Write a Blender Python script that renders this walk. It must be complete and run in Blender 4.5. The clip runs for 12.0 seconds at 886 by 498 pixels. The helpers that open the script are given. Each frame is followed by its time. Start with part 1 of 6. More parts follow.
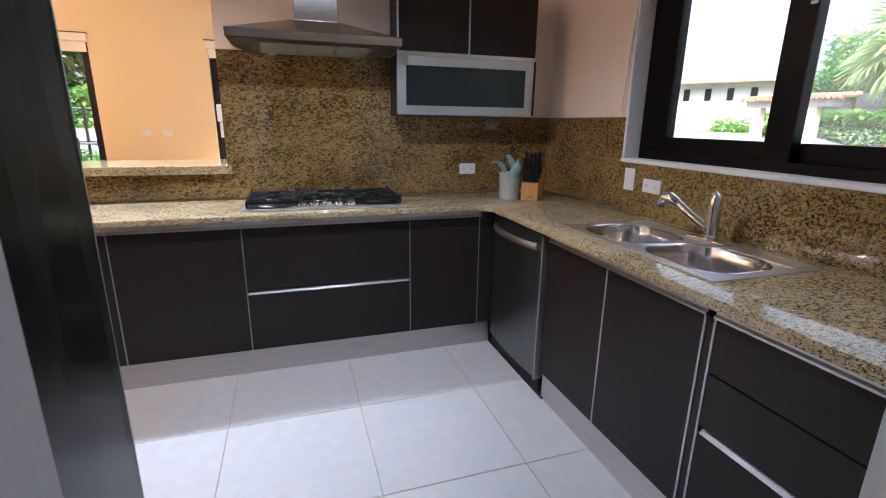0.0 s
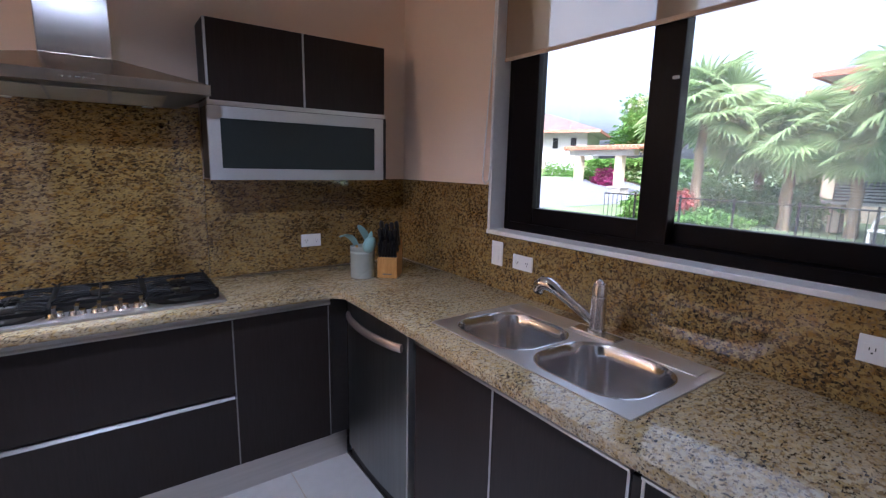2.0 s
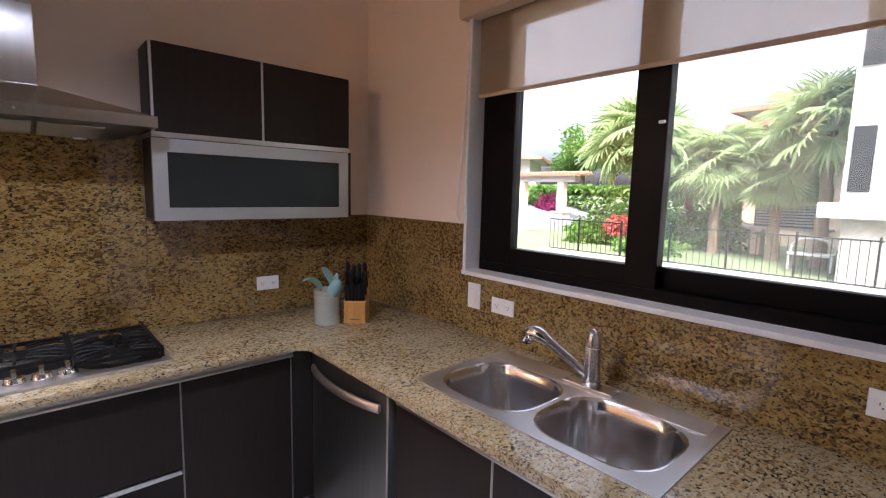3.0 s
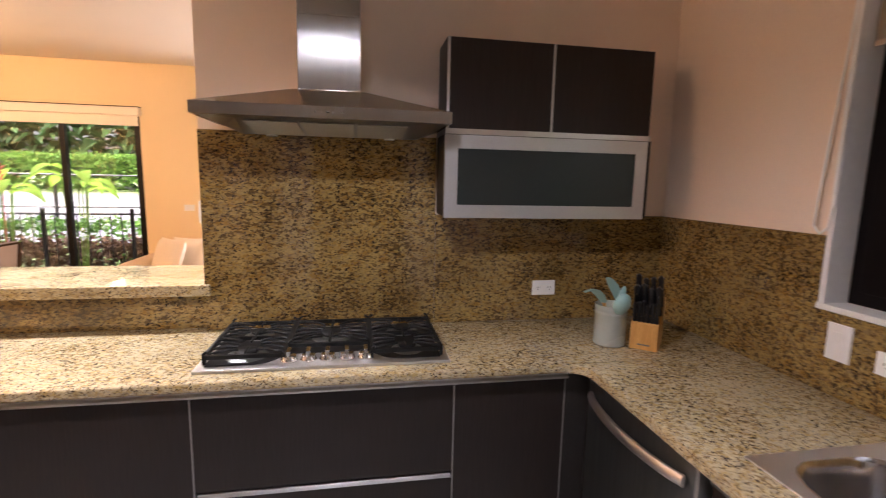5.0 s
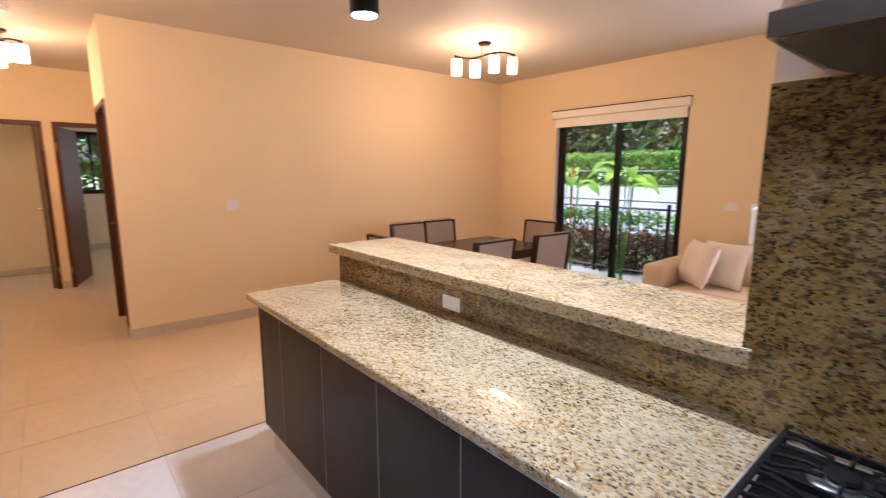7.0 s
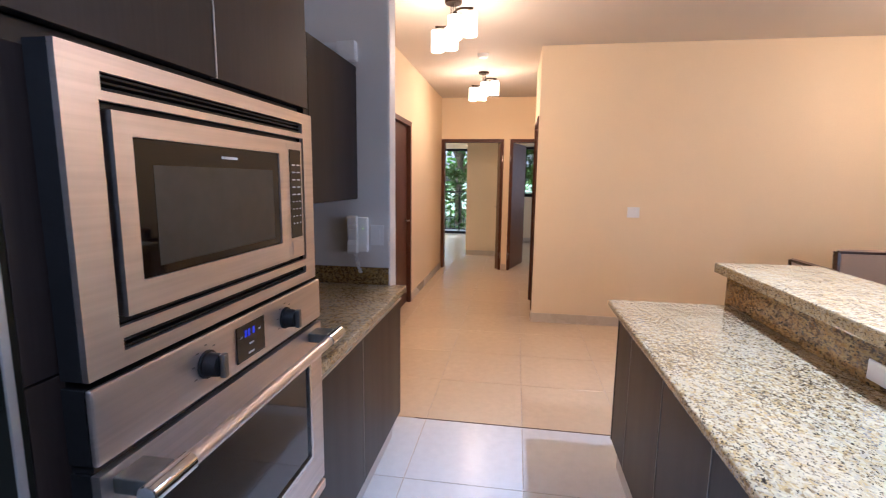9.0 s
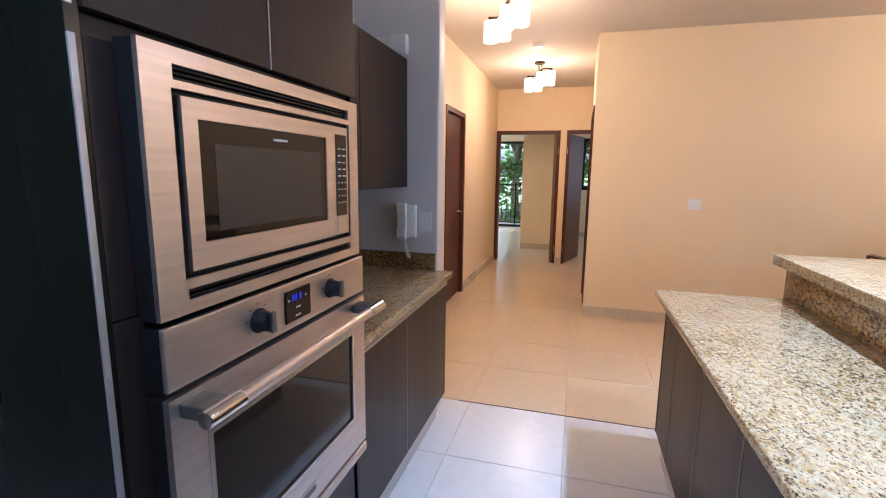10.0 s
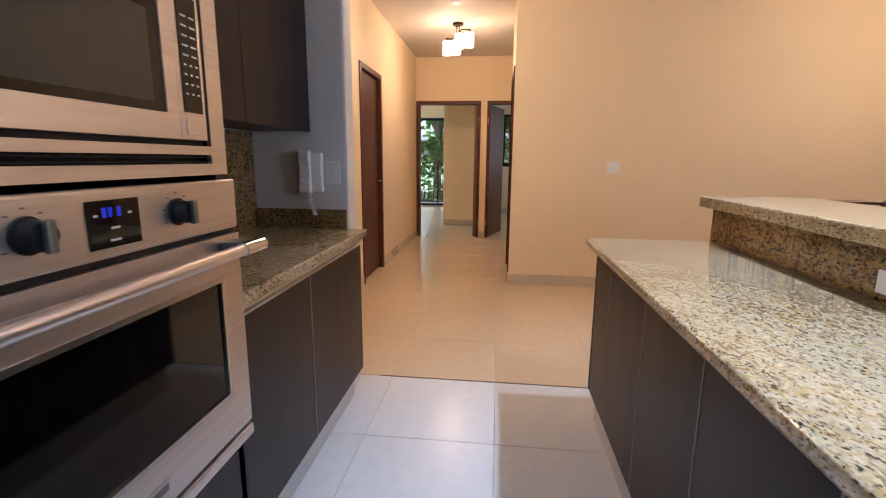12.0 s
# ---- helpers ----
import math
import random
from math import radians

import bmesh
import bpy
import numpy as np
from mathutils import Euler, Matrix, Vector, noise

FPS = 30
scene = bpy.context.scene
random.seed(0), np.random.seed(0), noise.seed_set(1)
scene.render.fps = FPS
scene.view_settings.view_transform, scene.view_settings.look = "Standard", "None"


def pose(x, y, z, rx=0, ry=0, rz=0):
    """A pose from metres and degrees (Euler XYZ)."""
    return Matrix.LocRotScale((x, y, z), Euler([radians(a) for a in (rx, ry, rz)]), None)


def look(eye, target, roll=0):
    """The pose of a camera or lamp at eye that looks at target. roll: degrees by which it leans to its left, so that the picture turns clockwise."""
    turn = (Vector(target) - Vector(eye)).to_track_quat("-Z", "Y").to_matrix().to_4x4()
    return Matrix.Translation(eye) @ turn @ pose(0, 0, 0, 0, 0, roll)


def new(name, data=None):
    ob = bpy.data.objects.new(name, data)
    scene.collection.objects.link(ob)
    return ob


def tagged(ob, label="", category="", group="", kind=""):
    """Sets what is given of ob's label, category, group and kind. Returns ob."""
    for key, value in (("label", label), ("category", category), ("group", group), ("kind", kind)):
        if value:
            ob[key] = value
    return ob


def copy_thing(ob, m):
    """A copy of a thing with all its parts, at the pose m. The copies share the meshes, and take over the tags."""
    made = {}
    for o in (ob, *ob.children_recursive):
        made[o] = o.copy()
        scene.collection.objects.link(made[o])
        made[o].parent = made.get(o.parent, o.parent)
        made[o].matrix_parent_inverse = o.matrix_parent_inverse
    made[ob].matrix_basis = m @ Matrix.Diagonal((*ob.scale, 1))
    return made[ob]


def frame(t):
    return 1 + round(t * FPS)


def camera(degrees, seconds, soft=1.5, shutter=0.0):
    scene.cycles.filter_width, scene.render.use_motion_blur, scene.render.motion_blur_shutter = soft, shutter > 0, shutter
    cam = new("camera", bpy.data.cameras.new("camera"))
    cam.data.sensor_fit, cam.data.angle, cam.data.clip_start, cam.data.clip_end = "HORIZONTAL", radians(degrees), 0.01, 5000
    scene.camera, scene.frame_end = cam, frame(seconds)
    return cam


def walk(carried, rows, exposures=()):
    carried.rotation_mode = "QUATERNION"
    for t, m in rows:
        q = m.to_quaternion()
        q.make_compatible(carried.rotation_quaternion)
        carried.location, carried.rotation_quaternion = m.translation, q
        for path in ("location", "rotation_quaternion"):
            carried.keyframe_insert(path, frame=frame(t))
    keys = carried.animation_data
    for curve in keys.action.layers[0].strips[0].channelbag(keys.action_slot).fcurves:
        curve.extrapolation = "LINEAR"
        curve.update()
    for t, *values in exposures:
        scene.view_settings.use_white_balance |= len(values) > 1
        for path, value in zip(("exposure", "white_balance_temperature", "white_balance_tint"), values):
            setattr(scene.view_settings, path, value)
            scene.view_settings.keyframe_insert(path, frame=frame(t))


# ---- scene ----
cam = camera(87.1, 12.0, soft=1.1, shutter=0.25)
PATH = [
    (0, (0.222, 0.439, 1.361), (0.819, 2.275, 0.837), 0.8),
    (0.5, (0.262, 0.512, 1.379), (0.94, 2.32, 0.857), 0.9),
    (1, (0.353, 0.643, 1.392), (1.12, 2.42, 0.888), 0.8),
    (1.5, (0.435, 0.749, 1.419), (1.359, 2.465, 0.972), 1.0),
    (2, (0.465, 0.895, 1.484), (1.608, 2.499, 1.136), 1.2),
    (2.5, (0.447, 1.026, 1.529), (1.748, 2.52, 1.258), 1.3),
    (2.7, (0.447, 1.054, 1.536), (1.797, 2.51, 1.295), 1.3),
    (4.3, (0.468, 1.248, 1.588), (1.328, 3.032, 1.308), 1.5),
    (4.5, (0.491, 1.283, 1.558), (1.219, 3.127, 1.298), 1.0),
    (5, (0.507, 1.393, 1.542), (0.858, 3.341, 1.261), 1.2),
    (5.5, (0.454, 1.607, 1.54), (0.366, 3.58, 1.225), 0.9),
    (6, (0.356, 1.804, 1.542), (-0.251, 3.681, 1.214), 0.7),
    (6.5, (0.291, 1.994, 1.525), (-0.799, 3.638, 1.191), 0.3),
    (7, (0.237, 2.147, 1.535), (-1.272, 3.419, 1.209), -0.0),
    (7.5, (0.132, 2.246, 1.524), (-1.632, 3.134, 1.207), -0.4),
    (7.7, (0.07, 2.246, 1.532), (-1.767, 2.969, 1.209), -0.2),
    (9.3, (0.218, 2.44, 1.497), (-1.713, 2.011, 1.2), 0.7),
    (9.5, (0.23, 2.457, 1.492), (-1.688, 1.98, 1.187), 0.6),
    (10, (0.252, 2.482, 1.475), (-1.646, 1.941, 1.152), 0.7),
    (10.5, (0.271, 2.505, 1.432), (-1.628, 1.961, 1.115), 0.7),
    (11, (0.26, 2.513, 1.367), (-1.659, 2.046, 1.052), 0.8),
    (11.5, (0.177, 2.507, 1.275), (-1.766, 2.18, 0.932), 0.6),
    (12, (-0.016, 2.466, 1.263), (-1.967, 2.242, 0.885), 0.5),
]
EXPOSURES = [(0.0, 2.4, 5500, 14), (1.0, 2.5, 5350, 16), (1.5, 2.45, 5300, 17), (2.0, 2.1, 5200, 19), (2.5, 2.2, 5500, 21), (4.5, 2.45, 6500, 22), (5.0, 2.45, 6600, 22), (5.5, 2.75, 6100, 18), (6.5, 2.15, 5250, 17), (7.0, 1.8, 5400, 18), (7.5, 1.65, 5150, 19), (9.5, 1.95, 4600, 13), (10.5, 1.95, 4650, 12), (11.5, 1.85, 4800, 11), (12.0, 1.65, 4950, 11)]
walk(cam, [(t, look(eye, target, roll)) for t, eye, target, roll in PATH], EXPOSURES)

# ---- world, sun, lamps' power ----
world = bpy.data.worlds.new("sky_world")
scene.world = world
world.use_nodes = True
wn = world.node_tree
sky = wn.nodes.new("ShaderNodeTexSky")
sky.sky_type = "NISHITA"
sky.sun_disc = False
sky.sun_elevation = radians(52)
sky.sun_rotation = radians(235)
sky.air_density = 0.8
sky.dust_density = 8.0
sky.ozone_density = 1.0
wn.nodes["Background"].inputs["Strength"].default_value = 0.15
haze = wn.nodes.new("ShaderNodeHueSaturation")      # thin high cloud takes most of the blue
haze.inputs["Saturation"].default_value = 0.35
haze.inputs["Value"].default_value = 1.15
wn.links.new(sky.outputs[0], haze.inputs["Color"])
wn.links.new(haze.outputs["Color"], wn.nodes["Background"].inputs["Color"])

sun = new("sun", bpy.data.lights.new("sun", "SUN"))
sun.data.energy = 2.0
sun.data.angle = radians(14)
sun.data.color = (1.0, 0.95, 0.88)
sun.matrix_world = look((50 * math.sin(radians(235)), 50 * math.cos(radians(235)), 64), (0, 0, 0))

LAMP_WATTS = 12.5
WARM = (1.0, 0.62, 0.33)
CAN_WATTS = 21.0
KITCHEN_WATTS = 19.0


# ---- materials ----
def nodes_of(name):
    m = bpy.data.materials.new(name)
    m.use_nodes = True
    return m, m.node_tree, m.node_tree.nodes["Principled BSDF"]


def link(nt, a, b):
    nt.links.new(a, b)


def coords(nt, scale=(1, 1, 1), in_place=False):
    """Coordinates of the object, or of the place, so that alike pieces differ."""
    tc = nt.nodes.new("ShaderNodeNewGeometry" if in_place else "ShaderNodeTexCoord")
    mp = nt.nodes.new("ShaderNodeMapping")
    mp.inputs["Scale"].default_value = scale
    link(nt, tc.outputs["Position" if in_place else "Object"], mp.inputs["Vector"])
    return mp.outputs["Vector"]


def noise_node(nt, vec, scale, detail=3.0, rough=0.55):
    n = nt.nodes.new("ShaderNodeTexNoise")
    n.inputs["Scale"].default_value = scale
    n.inputs["Detail"].default_value = detail
    n.inputs["Roughness"].default_value = rough
    link(nt, vec, n.inputs["Vector"])
    return n.outputs["Fac"]


def mixc(nt, fac, a, b, mode="MIX"):
    m = nt.nodes.new("ShaderNodeMix")
    m.data_type = "RGBA"
    m.blend_type = mode
    for sock, v in ((m.inputs["Factor"], fac), (m.inputs["A"], a), (m.inputs["B"], b)):
        if isinstance(v, (int, float)):
            sock.default_value = v
        elif isinstance(v, tuple):
            sock.default_value = (*v, 1.0)
        else:
            link(nt, v, sock)
    return m.outputs["Result"]


def span(nt, fac, lo, hi, a, b):
    r = nt.nodes.new("ShaderNodeMapRange")
    r.inputs["From Min"].default_value, r.inputs["From Max"].default_value = lo, hi
    r.inputs["To Min"].default_value, r.inputs["To Max"].default_value = a, b
    link(nt, fac, r.inputs["Value"])
    return r.outputs["Result"]


def bump(nt, bsdf, height, strength, dist=0.002):
    b = nt.nodes.new("ShaderNodeBump")
    b.inputs["Strength"].default_value = strength
    b.inputs["Distance"].default_value = dist
    link(nt, height, b.inputs["Height"])
    link(nt, b.outputs["Normal"], bsdf.inputs["Normal"])


def shade(c, k):
    return tuple(min(1.0, v * k) for v in c)


def surface(name, color, rough=0.5, metal=0.0, vary=0.12, grain=60.0, large=3.0, stretch=(1, 1, 1), bumps=0.05, dist=0.001, per_object=0.0, coat=0.0, rough_vary=0.08, in_place=False, spec=0.5):
    """A plain material with variation at two scales, fine relief and, if wanted, a tint of its own for each object."""
    m, nt, b = nodes_of(name)
    v = coords(nt, stretch, in_place)
    b.inputs["Specular IOR Level"].default_value = spec
    fine, wide = noise_node(nt, v, grain), noise_node(nt, v, large, 2.0)
    c = mixc(nt, span(nt, fine, 0.3, 0.7, 0, 1), shade(color, 1 - vary), shade(color, 1 + vary))
    c = mixc(nt, span(nt, wide, 0.3, 0.7, 0, 0.5), c, shade(color, 1 - vary))
    if per_object:
        info = nt.nodes.new("ShaderNodeObjectInfo")
        k = span(nt, info.outputs["Random"], 0, 1, 0, per_object)
        c = mixc(nt, k, c, shade(color, 0.6))
    link(nt, c, b.inputs["Base Color"])
    b.inputs["Metallic"].default_value = metal
    link(nt, span(nt, wide, 0.3, 0.7, max(0.02, rough - rough_vary), rough + rough_vary), b.inputs["Roughness"])
    b.inputs["Coat Weight"].default_value = coat
    b.inputs["Coat Roughness"].default_value = 0.1
    if bumps:
        bump(nt, b, fine, bumps, dist)
    return m


def granite_material(name, cream, gold, brown, grey, dark=0.60, drifts=0.4, fine=1.0):
    """Cream stone clouded with gold and grey, crossed by short dark streaks that lie one way, with small black crystals."""
    m, nt, b = nodes_of(name)
    place = coords(nt)
    lay = coords(nt, (0.62, 0.80, 1.12))
    warp = nt.nodes.new("ShaderNodeTexNoise")
    warp.inputs["Scale"].default_value = 75.0 * fine
    warp.inputs["Detail"].default_value = 3.0
    link(nt, lay, warp.inputs["Vector"])
    shift = nt.nodes.new("ShaderNodeVectorMath")
    shift.operation = "MULTIPLY_ADD"
    link(nt, warp.outputs["Color"], shift.inputs[0])
    shift.inputs[1].default_value = (0.011 / fine,) * 3
    link(nt, lay, shift.inputs[2])
    v = shift.outputs[0]

    def crystals(scale, channel):
        n = nt.nodes.new("ShaderNodeTexVoronoi")
        n.inputs["Scale"].default_value = scale * fine
        link(nt, v, n.inputs["Vector"])
        sep = nt.nodes.new("ShaderNodeSeparateColor")
        link(nt, n.outputs["Color"], sep.inputs[0])
        return sep.outputs[channel]

    def plus(x, y):
        a = nt.nodes.new("ShaderNodeMath")
        a.operation = "ADD"
        link(nt, x, a.inputs[0])
        link(nt, y, a.inputs[1])
        return a.outputs[0]

    cloud = noise_node(nt, place, 5.0, 3.0, 0.6)
    sway = span(nt, cloud, 0.3, 0.7, -0.05, 0.05)
    c = mixc(nt, span(nt, plus(noise_node(nt, v, 62.0 * fine, 4.0, 0.6), sway), 0.44, 0.60, 0, 0.9), cream, gold)
    c = mixc(nt, span(nt, crystals(190.0, 0), 0.70, 0.76, 0, 0.55), c, shade(cream, 1.22))
    c = mixc(nt, span(nt, crystals(240.0, 1), 0.72, 0.80, 0, 0.6), c, grey)
    rust = noise_node(nt, v, 115.0 * fine, 3.0, 0.6)
    c = mixc(nt, span(nt, plus(rust, sway), dark - 0.055, dark + 0.01, 0, 0.85), c, brown)
    streak = noise_node(nt, coords(nt, (0.60, 0.85, 1.15)), 150.0 * fine, 3.0, 0.55)
    c = mixc(nt, span(nt, plus(streak, sway), dark + 0.012, dark + 0.035, 0, 0.95), c, (0.014, 0.011, 0.010))
    c = mixc(nt, span(nt, crystals(330.0, 2), 0.935, 0.945, 0, 0.85), c, (0.024, 0.018, 0.015))
    stain = noise_node(nt, place, 2.3, 4.0, 0.6)
    c = mixc(nt, span(nt, stain, 0.46, 0.70, 0.0, drifts), c, shade(brown, 0.8))
    b.inputs["Specular IOR Level"].default_value = 0.65
    link(nt, c, b.inputs["Base Color"])
    link(nt, span(nt, cloud, 0.3, 0.7, 0.045, 0.08), b.inputs["Roughness"])
    return m


def wood_material(name, dark, light, rough=0.35, scale=7.0, axis=(14, 14, 1)):
    m, nt, b = nodes_of(name)
    v = coords(nt, axis)
    g = noise_node(nt, v, scale, 6.0, 0.6)
    f = noise_node(nt, v, scale * 9, 2.0)
    c = mixc(nt, span(nt, g, 0.3, 0.7, 0, 1), dark, light)
    c = mixc(nt, span(nt, f, 0.4, 0.75, 0, 0.5), c, shade(dark, 0.7))
    link(nt, c, b.inputs["Base Color"])
    b.inputs["Roughness"].default_value = rough
    b.inputs["Specular IOR Level"].default_value = 0.28
    bump(nt, b, f, 0.06, 0.001)
    return m


def steel_material(name, color, rough, stretch, streak=0.0):
    m, nt, b = nodes_of(name)
    v = coords(nt, stretch)
    f = noise_node(nt, v, 90.0, 3.0)
    w = noise_node(nt, coords(nt), 4.0, 2.0)
    c = mixc(nt, span(nt, f, 0.3, 0.7, 0, 1), shade(color, 0.9), shade(color, 1.06))
    link(nt, c, b.inputs["Base Color"])
    b.inputs["Metallic"].default_value = 1.0
    b.inputs["Anisotropic"].default_value = streak
    link(nt, span(nt, w, 0.3, 0.7, rough - 0.015, rough + 0.025), b.inputs["Roughness"])
    bump(nt, b, f, 0.05, 0.0004)
    return m


def glass_material(name, tint=(0.97, 1.0, 0.98)):
    m, nt, b = nodes_of(name)
    b.inputs["Base Color"].default_value = (*tint, 1)
    b.inputs["Transmission Weight"].default_value = 1.0
    b.inputs["Roughness"].default_value = 0.0
    b.inputs["IOR"].default_value = 1.45
    return m


def glow_material(name, color, strength, base=(0.85, 0.82, 0.76)):
    m, nt, b = nodes_of(name)
    b.inputs["Base Color"].default_value = (*base, 1)
    b.inputs["Roughness"].default_value = 0.4
    b.inputs["Emission Color"].default_value = (*color, 1)
    b.inputs["Emission Strength"].default_value = strength
    return m


def screen_fabric(name, color, open_share):
    m, nt, b = nodes_of(name)
    v = coords(nt)
    f = noise_node(nt, v, 400.0, 1.0)
    link(nt, mixc(nt, f, shade(color, 0.85), color), b.inputs["Base Color"])
    b.inputs["Roughness"].default_value = 0.9
    tr = nt.nodes.new("ShaderNodeBsdfTranslucent")
    tr.inputs["Color"].default_value = (*color, 1)
    cl = nt.nodes.new("ShaderNodeBsdfTransparent")
    m1, m2 = nt.nodes.new("ShaderNodeMixShader"), nt.nodes.new("ShaderNodeMixShader")
    m1.inputs[0].default_value = 0.5
    link(nt, b.outputs[0], m1.inputs[1])
    link(nt, tr.outputs[0], m1.inputs[2])
    m2.inputs[0].default_value = open_share
    link(nt, m1.outputs[0], m2.inputs[1])
    link(nt, cl.outputs[0], m2.inputs[2])
    link(nt, m2.outputs[0], nt.nodes["Material Output"].inputs["Surface"])
    return m


def leaf_material(name, a, b_, glow=0.35):
    """Leaves that vary from one to the next and let some light through."""
    m, nt, b = nodes_of(name)
    geo = nt.nodes.new("ShaderNodeNewGeometry")
    f = noise_node(nt, coords(nt), 1.3, 2.0)
    c = mixc(nt, geo.outputs["Random Per Island"], a, b_)
    c = mixc(nt, span(nt, f, 0.35, 0.65, 0, 0.5), c, shade(a, 0.55))
    link(nt, c, b.inputs["Base Color"])
    b.inputs["Roughness"].default_value = 0.65
    b.inputs["Specular IOR Level"].default_value = 0.2
    tr = nt.nodes.new("ShaderNodeBsdfTranslucent")
    link(nt, c, tr.inputs["Color"])
    mx = nt.nodes.new("ShaderNodeMixShader")
    mx.inputs[0].default_value = glow
    link(nt, b.outputs[0], mx.inputs[1])
    link(nt, tr.outputs[0], mx.inputs[2])
    link(nt, mx.outputs[0], nt.nodes["Material Output"].inputs["Surface"])
    return m


M_WALL = surface("wall_paint", (0.85, 0.68, 0.43), 0.6, vary=0.03, grain=220, large=1.2, bumps=0.12, dist=0.0006)
M_WALL_W = surface("white_wall_paint", (0.74, 0.715, 0.70), 0.6, vary=0.03, grain=220, large=1.2, bumps=0.12, dist=0.0006)
M_WALL_K = surface("warm_kitchen_paint", (0.86, 0.695, 0.565), 0.6, vary=0.03, grain=220, large=1.2, bumps=0.12, dist=0.0006)
M_CEIL = surface("ceiling_paint", (0.66, 0.595, 0.51), 0.7, vary=0.03, grain=200, large=1.0, bumps=0.1, dist=0.0006)
M_TILE = surface("white_porcelain_tile", (0.70, 0.695, 0.69), 0.24, vary=0.05, grain=18, large=2.2, bumps=0.02, dist=0.0006, per_object=0.10, in_place=True, rough_vary=0.03)
M_TILE_HALL = surface("beige_porcelain_tile", (0.67, 0.525, 0.345), 0.17, vary=0.05, grain=18, large=2.2, bumps=0.02, dist=0.0006, per_object=0.10, in_place=True, rough_vary=0.03)
M_GROUT = surface("grout", (0.56, 0.46, 0.34), 0.9, vary=0.2, grain=90)
M_JOINT = surface("dark_joint", (0.16, 0.115, 0.08), 0.7, vary=0.2, grain=90)
M_BASE = surface("baseboard_tile", (0.60, 0.50, 0.37), 0.3, vary=0.05, grain=20)
# one stone in two tones: shade coloured into the uprights, light into the tops
M_GRANITE = granite_material("shaded_granite", (0.345, 0.236, 0.084), (0.275, 0.150, 0.030), (0.088, 0.050, 0.018), (0.20, 0.145, 0.09), 0.580, 0.45, 0.68)
M_GRANITE_TOP = granite_material("lit_granite", (0.53, 0.44, 0.275), (0.44, 0.305, 0.115), (0.22, 0.145, 0.062), (0.34, 0.30, 0.235), 0.602, 0.16, 0.92)
M_LAM = surface("dark_laminate", (0.024, 0.0165, 0.0145), 0.40, vary=0.22, grain=140, large=5, stretch=(1, 1, 0.06), bumps=0.05, dist=0.0004, per_object=0.12, rough_vary=0.04, spec=0.26)
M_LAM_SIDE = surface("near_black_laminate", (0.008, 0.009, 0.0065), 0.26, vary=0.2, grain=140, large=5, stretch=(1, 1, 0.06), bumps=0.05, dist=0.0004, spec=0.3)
M_CARCASS = surface("cabinet_carcass", (0.018, 0.014, 0.013), 0.5, vary=0.2, grain=90)
M_ALU = surface("brushed_aluminium", (0.62, 0.61, 0.60), 0.34, 1.0, vary=0.06, grain=120, stretch=(0.1, 0.1, 1))
M_ALU_MATT = surface("matt_aluminium", (0.56, 0.56, 0.57), 0.48, 0.9, vary=0.04, grain=120)
M_KICK = surface("aluminium_plinth", (0.60, 0.58, 0.56), 0.38, 0.85, vary=0.08, grain=60, stretch=(0.05, 0.05, 1))
M_STEEL_H = steel_material("stainless_brushed_across", (0.68, 0.615, 0.575), 0.38, (0.03, 0.03, 1))
M_STEEL_HOOD = steel_material("hood_stainless", (0.52, 0.50, 0.485), 0.24, (1, 1, 0.03), 0.9)
M_SEAM = surface("dull_aluminium_strip", (0.30, 0.29, 0.285), 0.5, 0.8, vary=0.05, grain=120)
M_STEEL_SATIN = steel_material("satin_stainless", (0.72, 0.70, 0.68), 0.42, (0.03, 0.03, 1))
M_STEEL_V = steel_material("stainless_brushed_upright", (0.60, 0.59, 0.58), 0.25, (1, 1, 0.03))
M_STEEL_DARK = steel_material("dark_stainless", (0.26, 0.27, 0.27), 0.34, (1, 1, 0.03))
M_STEEL_SINK = steel_material("satin_sink_steel", (0.66, 0.65, 0.65), 0.17, (1, 0.03, 1))
M_CHROME = surface("chrome", (0.72, 0.71, 0.70), 0.12, 1.0, vary=0.03, grain=40, bumps=0)
M_BLACK_METAL = surface("black_painted_metal", (0.011, 0.010, 0.010), 0.42, vary=0.2, grain=80, spec=0.25)
M_IRON = surface("cast_iron", (0.009, 0.009, 0.009), 0.5, vary=0.3, grain=180, bumps=0.3, spec=0.22)
M_BLACK_GLASS = surface("black_glass", (0.0015, 0.0015, 0.0018), 0.05, vary=0.1, grain=5, bumps=0, rough_vary=0.02)
M_GREY_GLASS = surface("grey_screened_glass", (0.044, 0.040, 0.030), 0.10, vary=0.08, grain=30, bumps=0, rough_vary=0.02)
M_FROST = surface("frosted_grey_glass", (0.018, 0.023, 0.022), 0.34, vary=0.06, grain=60, bumps=0, rough_vary=0.01, spec=0.35)
M_WFRAME = surface("bronze_window_frame", (0.005, 0.0033, 0.0038), 0.45, 0.0, vary=0.2, grain=60, spec=0.14)
M_WHITE = surface("white_plastic", (0.86, 0.855, 0.85), 0.35, vary=0.03, grain=50, bumps=0.01)
M_SILL = surface("white_painted_sill", (0.80, 0.78, 0.77), 0.35, vary=0.04, grain=40)
M_SLOT = surface("dark_slot", (0.03, 0.03, 0.03), 0.6, vary=0.1)
M_DOOR = wood_material("dark_red_brown_wood", (0.070, 0.021, 0.009), (0.135, 0.048, 0.020), 0.45)
M_DOOR_MID = wood_material("mid_brown_wood", (0.12, 0.058, 0.026), (0.20, 0.105, 0.050), 0.5)
M_DOOR_GREY = wood_material("greyed_brown_wood", (0.19, 0.125, 0.07), (0.27, 0.185, 0.11), 0.6)
